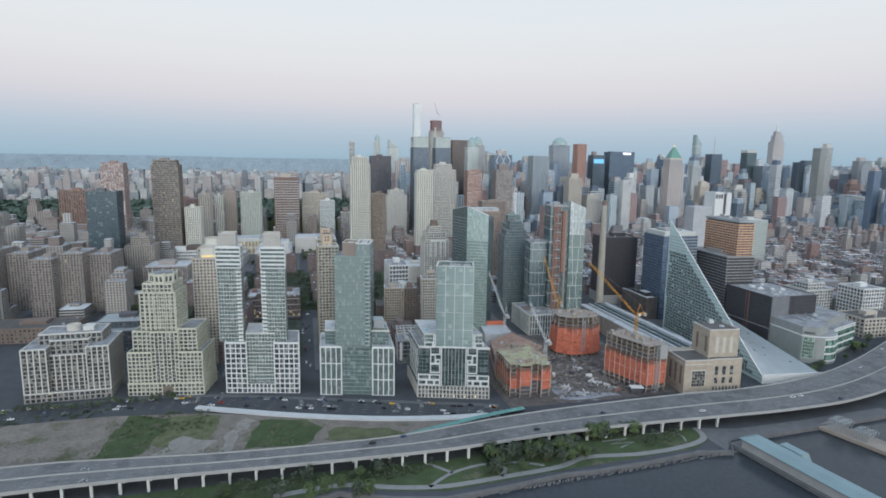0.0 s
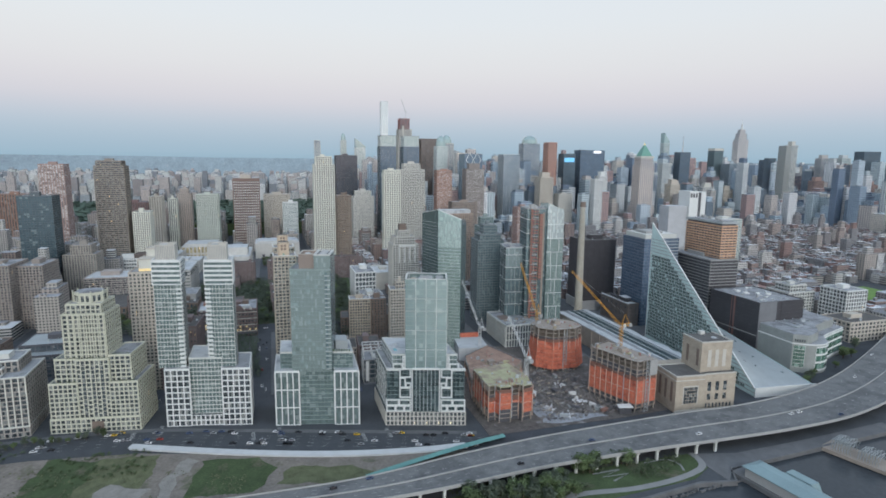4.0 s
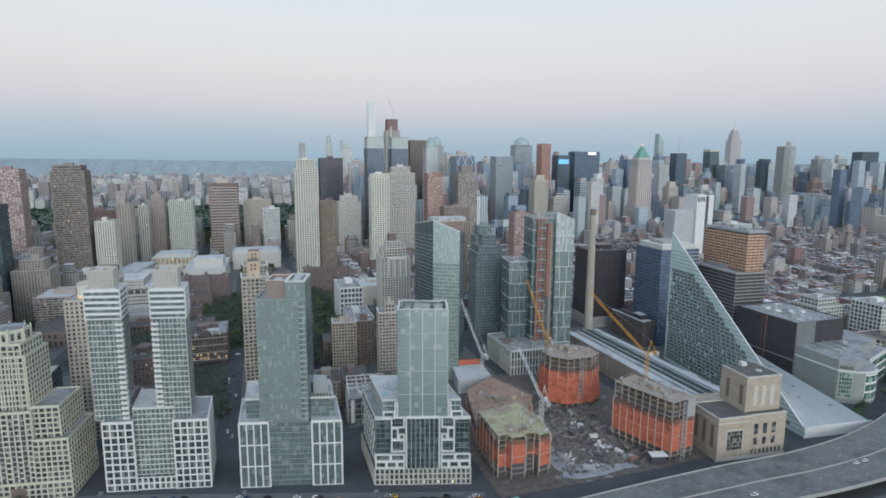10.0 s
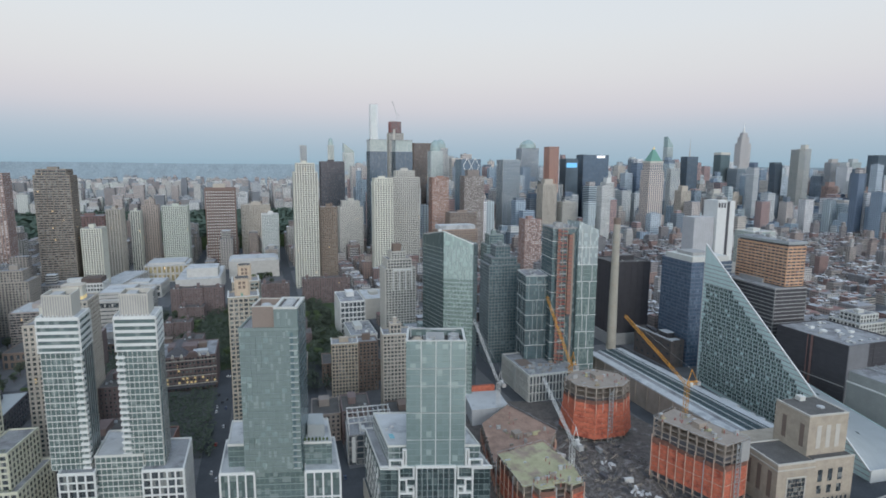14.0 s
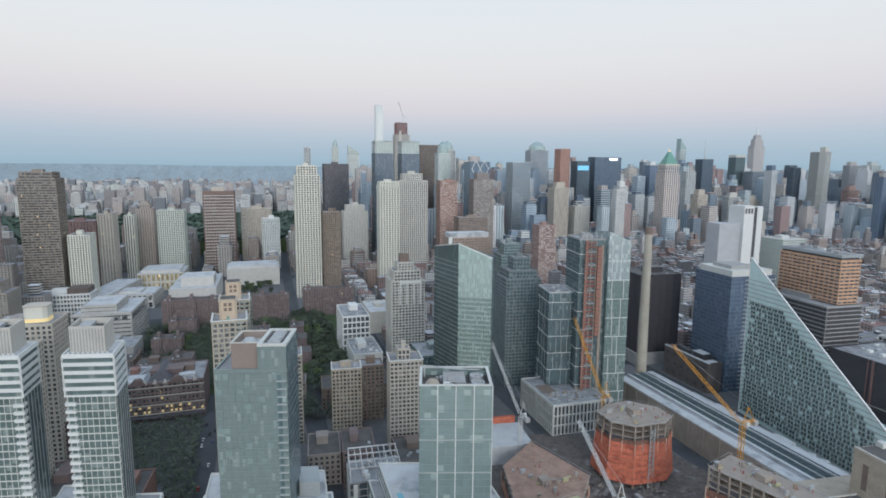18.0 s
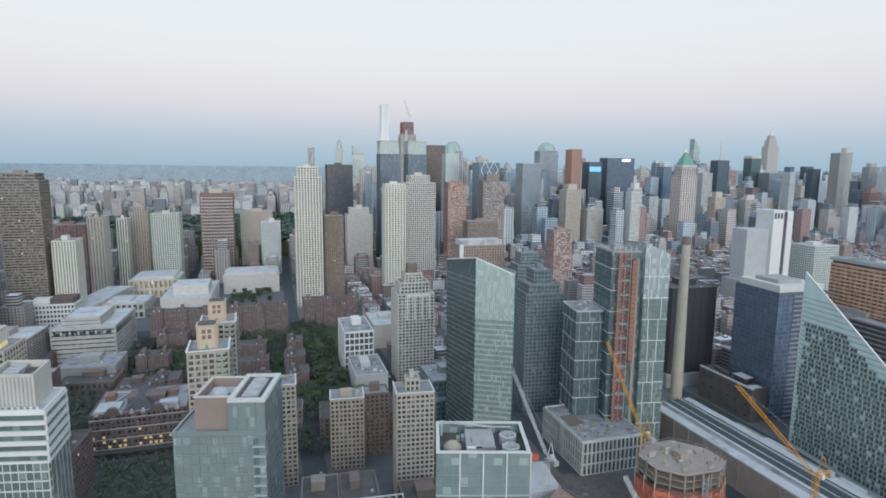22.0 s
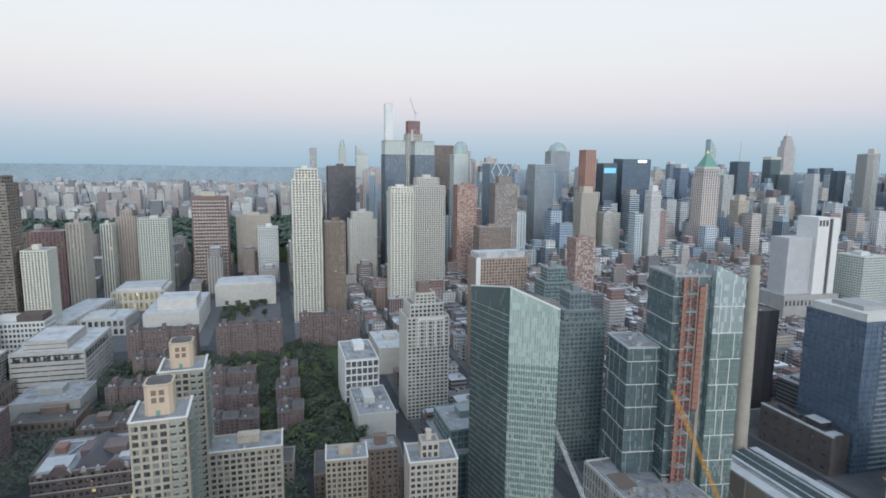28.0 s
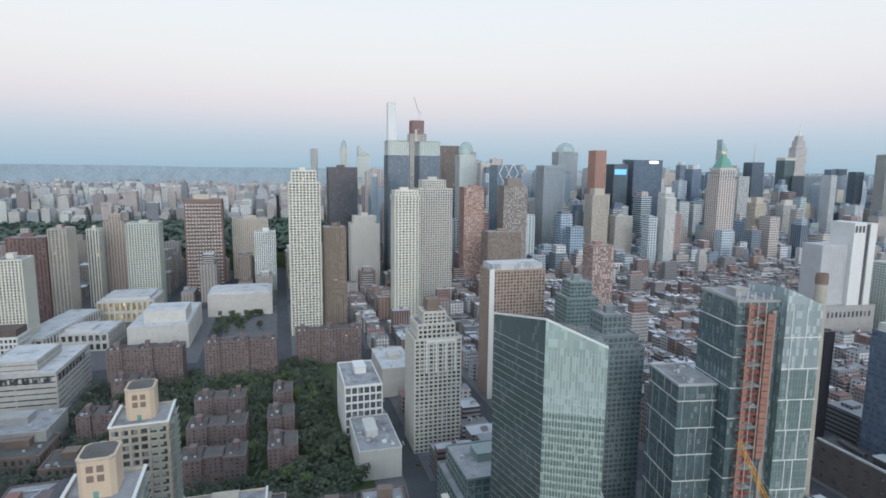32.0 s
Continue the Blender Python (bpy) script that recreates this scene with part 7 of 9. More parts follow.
for x, y, w, d, h in ((-176, 120, 22, 40, 22), (-148, 112, 26, 34, 17), (-176, 190, 24, 40, 34), (-60, 92, 34, 26, 16), (-30, 120, 20, 30, 20), (-10, 110, 20, 30, 24), (22, 96, 26, 34, 18),
                      (-66, 262, 24, 20, 14), (-36, 258, 22, 20, 16), (-4, 232, 26, 30, 17), (26, 222, 24, 34, 20)):
    tower("brownstone_block", "low brick block behind the boulevard towers", x, y, -8, w, d, h, random.Random(x).choice((DULLRED, BROWN, DUN, REDBRK)), GL_HOUSE, 3.2, 3.2, 1.7, 1.5, 0.2, roof=ROOFD, group="low brick blocks")

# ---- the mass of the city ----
# WALLS and COOL are lifted towards pale to paint in distance haze
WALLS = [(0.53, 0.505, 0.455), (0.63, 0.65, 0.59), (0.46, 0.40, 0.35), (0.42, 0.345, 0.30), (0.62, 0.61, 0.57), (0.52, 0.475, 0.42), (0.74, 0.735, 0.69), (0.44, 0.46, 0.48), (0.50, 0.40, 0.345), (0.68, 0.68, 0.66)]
COOL = [(0.506, 0.581, 0.637), (0.308, 0.388, 0.472), (0.66, 0.678, 0.661), (0.396, 0.49, 0.566), (0.55, 0.49, 0.448), (0.748, 0.75, 0.75), (0.154, 0.205, 0.283), (0.594, 0.621, 0.625), (0.396, 0.268, 0.248), (0.638, 0.581, 0.507), (0.187, 0.228, 0.271), (0.528, 0.604, 0.625)]
FARC = far_wall("distant_office_walls", COOL, (0.13, 0.17, 0.205), 5.2, 5.4, 0.58, 0.55, 0.5, 0.4)
# raised base and light panes put still more haze into the colour
FARE = far_wall("haze_tinted_masonry", [(0.10 + 0.72 * r, 0.105 + 0.72 * g, 0.115 + 0.72 * b) for r, g, b in WALLS + [(0.12, 0.13, 0.15), (0.22, 0.17, 0.15), (0.3, 0.34, 0.36)]], (0.20, 0.225, 0.24), 5.0, 4.8, 0.5, 0.5, 0.85, 0.0)
LOWW = far_wall("tenement_walls", [(0.29, 0.21, 0.185), (0.37, 0.33, 0.30), (0.26, 0.24, 0.24), (0.47, 0.455, 0.435), (0.34, 0.28, 0.255), (0.28, 0.18, 0.16), (0.41, 0.39, 0.375), (0.56, 0.555, 0.545), (0.24, 0.235, 0.24)], (0.10, 0.11, 0.12), 3.4, 3.6)
ROOFMIX = far_wall("mixed_roofs", [(0.32, 0.335, 0.355), (0.16, 0.16, 0.17), (0.48, 0.50, 0.52), (0.24, 0.24, 0.25), (0.25, 0.15, 0.135), (0.38, 0.395, 0.415), (0.64, 0.66, 0.68), (0.20, 0.205, 0.215), (0.29, 0.30, 0.315)], (0.3, 0.3, 0.3), 50, 50, 0.0, 0.0, 0.9, 0)
E_BOXES = []


def free(x, y, r):
    return all(not (x0 - r < x < x1 + r and y0 - r < y < y1 + r) for x0, y0, x1, y1 in E_BOXES)


for ob in [o for o in scene.objects if o.type == "EMPTY"]:
    mw = ob.matrix_basis
    cs = [mw @ Vector(c) for ch_ in ob.children for c in ch_.bound_box]
    if cs:
        E_BOXES.append((min(c.x for c in cs), min(c.y for c in cs), max(c.x for c in cs), max(c.y for c in cs)))


E_BOXES.append((730, 140, 845, 222))


def house_box(M, x, y, w, d, h, rs, ang):
    c, s = math.cos(ang), math.sin(ang)
    q = lambda a, b: (x + a * c - b * s, y + a * s + b * c)
    pl = [q(-w / 2, -d / 2), q(w / 2, -d / 2), q(w / 2, d / 2), q(-w / 2, d / 2)]
    M.slot = 0
    M.prism(pl, 0, h, top_slot=1)
    if h > 30 and rs.random() < 0.5:
        k = rs.uniform(0.45, 0.8)
        M.prism([q(-w / 2 * k, -d / 2 * k), q(w / 2 * k, -d / 2 * k), q(w / 2 * k, d / 2 * k), q(-w / 2 * k, d / 2 * k)], h, h + rs.uniform(4, 16), top_slot=1)
    else:
        a, b = rs.uniform(-0.25, 0.25) * w, rs.uniform(-0.25, 0.25) * d
        e = min(w, d) * rs.uniform(0.12, 0.22)
        M.prism([q(a - e, b - e), q(a + e, b - e), q(a + e, b + e), q(a - e, b + e)], h, h + rs.uniform(2, 4), top_slot=1)
        if rs.random() < 0.5:
            a2, b2, e2 = rs.uniform(-0.35, 0.35) * w, rs.uniform(-0.35, 0.35) * d, rs.uniform(0.7, 1.4)
            M.prism([q(a2 - e2, b2 - e2), q(a2 + e2, b2 - e2), q(a2 + e2, b2 + e2), q(a2 - e2, b2 + e2)], h, h + rs.uniform(1, 5), top_slot=1)
    M.slot = 0


def district(name, label, p0, q0, p1, q1, hfun, mats, seed, lot=(11, 26), deep=(16, 30), pitch=80.5, rows=2, skip=0.04):
    rs = random.Random(seed)
    M = Mesh()
    ang = radians(GRID)
    base = STREET[62] + math.floor((p0 - STREET[62]) / pitch) * pitch
    p = base
    while p < p1:
        for r in range(rows):
            q = q0
            while q < q1:
                w = rs.uniform(*lot)
                d = min(rs.uniform(*deep), pitch / rows - 6)
                pc = p + 8 + (pitch - 16) * (r + 0.5) / rows
                x, y = grid(pc + rs.uniform(-1.5, 1.5), q + w / 2)
                if p0 < pc < p1 and rs.random() > skip and free(x, y, max(w, d) * 0.5):
                    h = hfun(rs, x, y)
                    if h > 0:
                        house_box(M, x, y, d, w, h, rs, ang)
                q += w + (0.15 if rs.random() < 0.8 else rs.uniform(2, 8))
        p += pitch
    ob = part(name, M, mats)
    return tagged(ob, label, "buildings", kind="stuff")


def hk(rs, x, y):
    return rs.choice((12, 14, 15, 16, 17, 18, 20, 22, 14, 16)) if rs.random() < 0.94 else rs.uniform(26, 50)


def uws(rs, x, y):
    return rs.choice((15, 18, 20, 22, 26, 40, 45)) if rs.random() < 0.84 else rs.uniform(40, 85)


def park_row(rs, x, y):
    return rs.uniform(16, 42) if rs.random() < 0.86 else rs.uniform(50, 84)


def east(rs, x, y):
    if y < 2000:
        return rs.uniform(42, 78) if rs.random() < 0.85 else rs.uniform(78, 110)
    return rs.uniform(30, 75) if rs.random() < 0.72 else rs.uniform(75, 130)


def mid(rs, x, y):
    k = max(0.0, 1 - abs(y - 1500) / 900)
    if y < 1180 - 0.1 * (x - 800):
        return rs.uniform(16, 42) if rs.random() < 0.8 else rs.uniform(55, 125)
    return rs.uniform(40, 90 + 80 * k) if rs.random() < 0.78 else rs.uniform(110, 150 + 90 * k)


def far_low(rs, x, y):
    return rs.uniform(15, 50) if rs.random() < 0.8 else rs.uniform(50, 110)


WESTW = far_wall("west_side_masonry", [(0.36, 0.335, 0.30), (0.30, 0.255, 0.225), (0.40, 0.385, 0.35), (0.33, 0.29, 0.26), (0.27, 0.215, 0.19), (0.44, 0.43, 0.40), (0.34, 0.32, 0.30), (0.38, 0.345, 0.31)], (0.10, 0.11, 0.12), 3.4, 3.2, 0.5, 0.5)
NEARROOF = [WESTW, ROOFMIX]
district("low_rise_rows", "brick and stone tenements with flat grey roofs", 65, 290, 1700, 930, hk, [LOWW, ROOFMIX], 1, (6.5, 15), (14, 27))
district("low_rise_rows", "brick tenements and lofts with flat roofs", 400, 60, 1700, 275, hk, [LOWW, ROOFMIX], 2, (10, 30), (20, 32))
district("west_side_houses", "tan and brown apartment houses on the west side", -1300, 290, -300, 1110, uws, NEARROOF, 3, (14, 34))
district("west_side_houses", "tan and brown apartment houses near the square", -290, 860, 200, 1110, park_row, NEARROOF, 4, (18, 36))
district("riverside_houses", "brown brick apartment houses near the river", -1300, 90, -435, 260, uws, NEARROOF, 5, (20, 40))
district("midtown_blocks", "office and apartment towers of midtown", 225, 960, 1500, 2600, mid, [FARC, ROOFMIX], 6, (15, 38), (18, 34), skip=0.08)
district("midtown_blocks", "office towers south of midtown", 1500, 600, 3300, 2600, lambda rs, x, y: rs.uniform(35, 110) if rs.random() < 0.85 else rs.uniform(110, 210), [FARC, ROOFMIX], 7, (18, 45), (22, 34), skip=0.15)
district("east_side_towers", "apartment towers beyond the park, paled for distance haze", -2600, 1900, 225, 3300, east, [FARE, ROOFMIX], 8, (16, 36), (22, 34), skip=0.12)
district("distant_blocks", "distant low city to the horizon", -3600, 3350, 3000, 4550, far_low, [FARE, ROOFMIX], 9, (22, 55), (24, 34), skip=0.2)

# ---- the large park ----
def canopy(name, label, x0, y0, x1, y1, z0, z1, step, seed, m, keep=lambda x, y: True):
    """A closed wood seen from afar: clumps of leaf faces over the whole stretch."""
    rs = random.Random(seed)
    M = Mesh()
    y = y0
    while y < y1:
        x = x0
        while x < x1:
            cx, cy = x + rs.uniform(-0.5, 0.5) * step, y + rs.uniform(-0.5, 0.5) * step
            if keep(cx, cy):
                h = rs.uniform(z0, z1)
                for k in range(5 if step > 8 else 11):
                    a, r = rs.uniform(0, 6.28), (step * rs.uniform(0.3, 0.75) if step > 8 else step * rs.uniform(0.15, 0.3))
                    sp = 0.5 if step > 8 else 2.0
                    px, py, pz = cx + math.cos(a) * r * sp, cy + math.sin(a) * r * sp, h - rs.uniform(0, (z1 - z0) * 0.7 + 3)
                    t1, t2 = rs.uniform(-0.5, 0.5), rs.uniform(-0.5, 0.5)
                    e = r * 0.8
                    M.quad((px - e, py - e, pz - t1 * e - t2 * e), (px + e, py - e * 0.8, pz + t1 * e - t2 * e), (px + e * 0.9, py + e, pz + t1 * e + t2 * e), (px - e * 0.8, py + e, pz - t1 * e + t2 * e))
            x += step
        y += step
    return tagged(part(name, M, m), label, "trees", kind="stuff")


LEAFP = mat("park_leaf_green", (0.085, 0.125, 0.095), 0.9, vary=0.35, size=9, fine=2)
canopy("park_woods", "dense green treetops of the large park", -1700, 1160, 215, 1860, 36, 48, 8.5, 3, LEAFP)
tagged(part("park_hill", Mesh().prism([(-2400, 1150), (220, 1150), (220, 1880), (-2400, 1880)], 0, 30), GRASS), "raised wooded ground of the large park", "park", kind="structure")
canopy("courtyard_trees", "dense dark green trees between the brick housing blocks", -240, 214, 42, 542, 6, 12, 4.0, 9, LEAFD, lambda x, y: free(x, y, 2.5) and (x > -165 or (y > 395 and x > -186) or 292 < y < 400) and (y > 296 or -58 < x < 30))
canopy("vacant_lot_trees", "dark overgrown lot of trees behind the boulevard towers", -152, 128, -98, 250, 3, 8, 3.6, 14, LEAFD, lambda x, y: free(x, y, 2.0))
patch_ = Mesh().prism([grid(-172, 292), grid(28, 292), grid(28, 545), grid(-172, 545)], -0.3, 0.3)
tagged(part("courtyard_lawn", patch_, GRASS), "worn grass between the brick housing blocks", "lawn", kind="structure")

# ---- riverside: highway, park, piers ----
def strip(M, pts, w, z, lift=0.0):
    """A flat band of width w along a line of plan points."""
    for k in range(len(pts) - 1):
        a, b = Vector(pts[k]), Vector(pts[k + 1])
        ends = []
        for i in (k, k + 1):
            p, q = Vector(pts[max(0, i - 1)]), Vector(pts[min(len(pts) - 1, i + 1)])
            d = (q - p).normalized()
            ends.append(Vector((-d.y, d.x)))
        za, zb = (z, z) if not isinstance(z, (list, tuple)) else (z[k], z[k + 1])
        A, B = a + ends[0] * w / 2, a - ends[0] * w / 2
        C, D = b - ends[1] * w / 2, b + ends[1] * w / 2
        M.quad((B.x, B.y, za), (C.x, C.y, zb), (D.x, D.y, zb), (A.x, A.y, za))
    return M


def curve_pts(pts, n=6):
    """Smooth line through plan points."""
    out = []
    for k in range(len(pts) - 1):
        p0, p1, p2, p3 = (Vector(pts[max(0, min(len(pts) - 1, k + i))]) for i in (-1, 0, 1, 2))
        for j in range(n):
            t = j / n
            out.append(0.5 * ((2 * p1) + (p2 - p0) * t + (2 * p0 - 5 * p1 + 4 * p2 - p3) * t * t + (3 * p1 - p0 - 3 * p2 + p3) * t ** 3))
    out.append(Vector(pts[-1]))
    return out


HW_FAR = curve_pts([(-900, -40), (-500, -50), (-285, -59), (-224, -66), (-158, -76), (-88, -82), (-42, -83), (20, -77), (84, -74), (185, -76), (249, -80), (316, -76), (386, -60), (483, -25), (640, 40), (1000, 190)])
HW_NEAR = curve_pts([(-900, -70), (-500, -80), (-285, -89), (-222, -92), (-157, -98), (-90, -104), (-18, -109), (60, -108), (131, -112), (199, -118), (256, -122), (320, -121), (396, -106), (500, -72), (656, -8), (1015, 140)])
ZD = 9.0
D = Mesh()
for k in range(len(HW_FAR) - 1):
    a, b, c, d = HW_NEAR[k], HW_NEAR[k + 1], HW_FAR[k + 1], HW_FAR[k]
    D.quad((a.x, a.y, ZD), (b.x, b.y, ZD), (c.x, c.y, ZD), (d.x, d.y, ZD))
    D.quad((d.x, d.y, ZD - 1.3), (c.x, c.y, ZD - 1.3), (b.x, b.y, ZD - 1.3), (a.x, a.y, ZD - 1.3))
hw = thing("elevated_highway", "grey elevated riverside highway on pale concrete piers", "highway", pose(0, 0, 0), kind="structure")
part("deck", D, ROAD, hw)
for line, name in ((HW_NEAR, "parapet"), (HW_FAR, "parapet")):
    R = Mesh()
    for a, b in zip(line, line[1:]):
        R.quad((a.x, a.y, ZD - 1.3), (b.x, b.y, ZD - 1.3), (b.x, b.y, ZD + 0.9), (a.x, a.y, ZD + 0.9))
        n = (b - a).normalized()
        R.quad((a.x, a.y, ZD + 0.9), (b.x, b.y, ZD + 0.9), (b.x - n.y * 0.4, b.y + n.x * 0.4, ZD + 0.9), (a.x - n.y * 0.4, a.y + n.x * 0.4, ZD + 0.9))
    part(name, R, GREY, hw)
mid_line = [(a + b) / 2 for a, b in zip(HW_FAR, HW_NEAR)]
MB = Mesh()
for a, b in zip(mid_line, mid_line[1:]):
    n = (b - a).normalized()
    s = Vector((-n.y, n.x)) * 0.3
    MB.prism([(a - s).to_tuple(), (b - s).to_tuple(), (b + s).to_tuple(), (a + s).to_tuple()], ZD, ZD + 0.8)
part("median_barrier", MB, GREY, hw)
for f in (0.17, 0.33, 0.67, 0.83):
    L = Mesh()
    for k in range(len(HW_FAR) - 1):
        a = HW_NEAR[k].lerp(HW_FAR[k], f)
        b = HW_NEAR[k + 1].lerp(HW_FAR[k + 1], f)
        for j in range(max(1, int((b - a).length / 12))):
            t0 = j / max(1, int((b - a).length / 12))
            p = a.lerp(b, t0)
            q = p + (b - a).normalized() * 3
            n = (b - a).normalized()
            L.quad((p.x + n.y * 0.1, p.y - n.x * 0.1, ZD + 0.012), (q.x + n.y * 0.1, q.y - n.x * 0.1, ZD + 0.012), (q.x - n.y * 0.1, q.y + n.x * 0.1, ZD + 0.012), (p.x - n.y * 0.1, p.y + n.x * 0.1, ZD + 0.012))
    part("lane_line", L, LINE, hw)
# piers in pairs with a cap beam
run, nxt = 0.0, 0.0
for k in range(len(HW_FAR) - 1):
    a, b = HW_NEAR[k], HW_NEAR[k + 1]
    if a.x < -420 or a.x > 190:
        continue
    seg = (b - a).length
    while nxt < run + seg:
        t = (nxt - run) / seg
        p, q = a.lerp(b, t), HW_FAR[k].lerp(HW_FAR[k + 1], t)
        C = Mesh()
        for f in (0.05, 0.55):
            c = p.lerp(q, f)
            C.box(c.x - 0.75, c.y - 0.75, 0, c.x + 0.75, c.y + 0.75, ZD - 2.2)
        e0, e1 = p.lerp(q, 0.02), p.lerp(q, 0.98)
        C.beam((e0.x, e0.y, ZD - 1.9), (e1.x, e1.y, ZD - 1.9), 0.85)
        part("pier", C, PALE, hw)
        nxt += 15
    run += seg

# land between the highway and the boulevard
def wavy(pts, amp, step=6.0):
    """An outline with uneven edges."""
    out = []
    for (ax, ay), (bx, by) in zip(pts, pts[1:] + pts[:1]):
        n = max(1, int(math.hypot(bx - ax, by - ay) / step))
        for k in range(n):
            x, y = ax + (bx - ax) * k / n, ay + (by - ay) * k / n
            out.append((x + amp * noise.noise((x * 0.11, y * 0.11, 3.1)), y + amp * noise.noise((x * 0.11, y * 0.11, 9.7))))
    return out


def patch(name, label, pts, z, m, cat="ground"):
    pts = wavy(pts, 5.0) if name in ("lawn", "scrub", "worn_track") else pts
    return tagged(part(name, Mesh().prism(pts, -0.4, z), m), label, cat, kind="structure")


patch("bare_lot", "bare brown earth lot beside the boulevard", [(-700, -40), (-285, -58), (-158, -75), (-40, -82), (20, -76), (30, -58), (-60, -35), (-180, 10), (-245, 22), (-330, 26), (-700, 40)], 0.10, DIRT)
patch("lawn", "worn green lawn on the cleared lot", [(-243, -45), (-215, -55), (-200, 8), (-232, 19)], 0.2, GRASS, "lawn")
patch("lawn", "dark green triangular lawn by the highway", [(-148, -56), (-108, -60), (-96, -40), (-104, -22), (-138, -12)], 0.2, GRASS, "lawn")
patch("scrub", "rough scrub ground", [(-222, -30), (-175, -45), (-165, 4), (-205, 10)], 0.15, mat("dry_scrub", (0.12, 0.13, 0.07), 0.95, vary=0.5, size=6, bump=0.2), "ground")
patch("scrub", "thin dry grass by the highway", [(-96, -60), (-60, -68), (-30, -68), (-50, -52), (-88, -40)], 0.14, bpy.data.materials["dry_scrub"], "ground")
patch("worn_track", "pale worn vehicle track across the lot", [(-166, -70), (-158, -72), (-152, -30), (-140, -10), (-148, -6), (-160, -28)], 0.17, mat("worn_track", (0.26, 0.245, 0.22), 0.95, vary=0.3, size=5), "track")
patch("worn_track", "pale worn patch on the cleared lot", [(-205, -50), (-176, -58), (-168, -40), (-190, -24)], 0.16, bpy.data.materials["worn_track"], "track")
shr = Mesh()
rsh = random.Random(31)
for k in range(150):
    cx, cy, cr_ = (rsh.uniform(-232, -170), rsh.uniform(-18, 18), rsh.uniform(0.7, 2.2)) if k < 90 else (rsh.uniform(-330, -250), rsh.uniform(24, 36), rsh.uniform(0.8, 2.0))
    for j in range(16):
        a, u = rsh.uniform(0, 6.28), rsh.uniform(0.1, 1)
        px, py, pz, e = cx + math.cos(a) * cr_ * rsh.random(), cy + math.sin(a) * cr_ * rsh.random(), 0.2 + cr_ * u, rsh.uniform(0.25, 0.6)
        shr.quad((px - e, py, pz - e * 0.5), (px, py - e, pz), (px + e, py, pz + e * 0.5), (px, py + e, pz + e * 0.2))
tagged(part("scrub_bushes", shr, LEAF), "low green bushes on the cleared lot", "bushes", kind="stuff")
WPATH = mat("pale_sheeting", (0.55, 0.56, 0.56), 0.8, vary=0.12)
wl_ = thing("pale_retaining_wall", "long pale retaining wall and footway below the boulevard", "wall", pose(0, 0, 0), kind="structure")
part("footway", strip(Mesh(), curve_pts([(-186, 20), (-150, 3), (-122, -10), (-80, -27), (-40, -40), (0, -49), (30, -53)]), 6.5, 1.4), WPATH, wl_)
Wf = Mesh()
cp = curve_pts([(-186, 17), (-150, 0), (-122, -13), (-80, -30), (-40, -43), (0, -52), (30, -56)])
for a, b in zip(cp, cp[1:]):
    Wf.quad((a.x, a.y, 0), (b.x, b.y, 0), (b.x, b.y, 1.4), (a.x, a.y, 1.4))
part("wall_face", Wf, WPATH, wl_)
TEAL = mat("teal_fence_cloth", (0.16, 0.34, 0.31), 0.8, vary=0.25)
tf = thing("green_site_fence", "green cloth fence along the ramp", "fence", pose(0, 0, 0))
fp = curve_pts([(-44, -70), (-10, -62), (30, -54), (60, -50)], 4)
for a, b in zip(fp, fp[1:]):
    part("fence_panel", Mesh().quad((a.x, a.y, 0), (b.x, b.y, 0), (b.x, b.y, 3.0), (a.x, a.y, 3.0)).quad((a.x, a.y - 5, 3.0), (b.x, b.y - 5, 3.0), (b.x, b.y, 3.0), (a.x, a.y, 3.0)), TEAL, tf)

# no lamps stand here; the floodlight is put into the turf's green
patch("sports_field", "sports field between the blocks, floodlight painted into its bright green", [(735, 145), (838, 138), (842, 215), (740, 220)], 0.25, mat("floodlit_turf_green", (0.16, 0.27, 0.07), 0.9, vary=0.2, size=12), "lawn")
# riverside park
patch("park_lawn", "dark green riverside lawn under the highway", [(-420, -140), (-110, -124), (-90, -120), (-60, -132), (-30, -140), (50, -138), (150, -138), (168, -130), (168, -112), (60, -104), (-18, -106), (-160, -96), (-420, -86)], 0.12, GRASS, "lawn")
PATHM = mat("park_path", (0.24, 0.24, 0.235), 0.9, vary=0.15)
for n_, line in enumerate(([(-130, -118), (-90, -117), (-60, -128), (-30, -135), (6, -135), (46, -134), (70, -128), (107, -134), (140, -134), (165, -128), (172, -112)],
                           [(-40, -133), (-22, -122), (2, -118), (12, -126), (6, -134)], [(-22, -122), (-30, -112), (-36, -106)], [(2, -118), (24, -122), (38, -130)], [(24, -122), (40, -112), (70, -126)])):
    tagged(part("park_path", strip(Mesh(), curve_pts(line, 5), 4.5 if n_ == 0 else 2.6, 0.16), PATHM), "pale curving park path", "path", kind="structure")
tagged(part("zigzag_path", strip(Mesh(), [(92, -112), (112, -113), (96, -117), (114, -119), (100, -123)], 1.6, 0.17), PATHM), "pale zigzag path on the lawn", "path", kind="structure")
tagged(part("zigzag_path", strip(Mesh(), curve_pts([(132, -112), (148, -113), (153, -120), (150, -128)], 5), 1.4, 0.17), PATHM), "pale curving path on the lawn", "path", kind="structure")
LEAFB = mat("brownish_leaf_green", (0.078, 0.098, 0.052), 0.9, vary=0.5, size=4, fine=0.7, piece=0.3)
CLUMPS = [(14, -101, 15, 6), (22, -118, 17, 9), (4, -128, 9, 6), (66, -121, 20, 8), (44, -110, 16, 5), (100, -107, 26, 4), (128, -123, 17, 7), (150, -116, 8, 5), (-60, -112, 30, 8), (-130, -108, 34, 8), (-210, -110, 36, 9)]
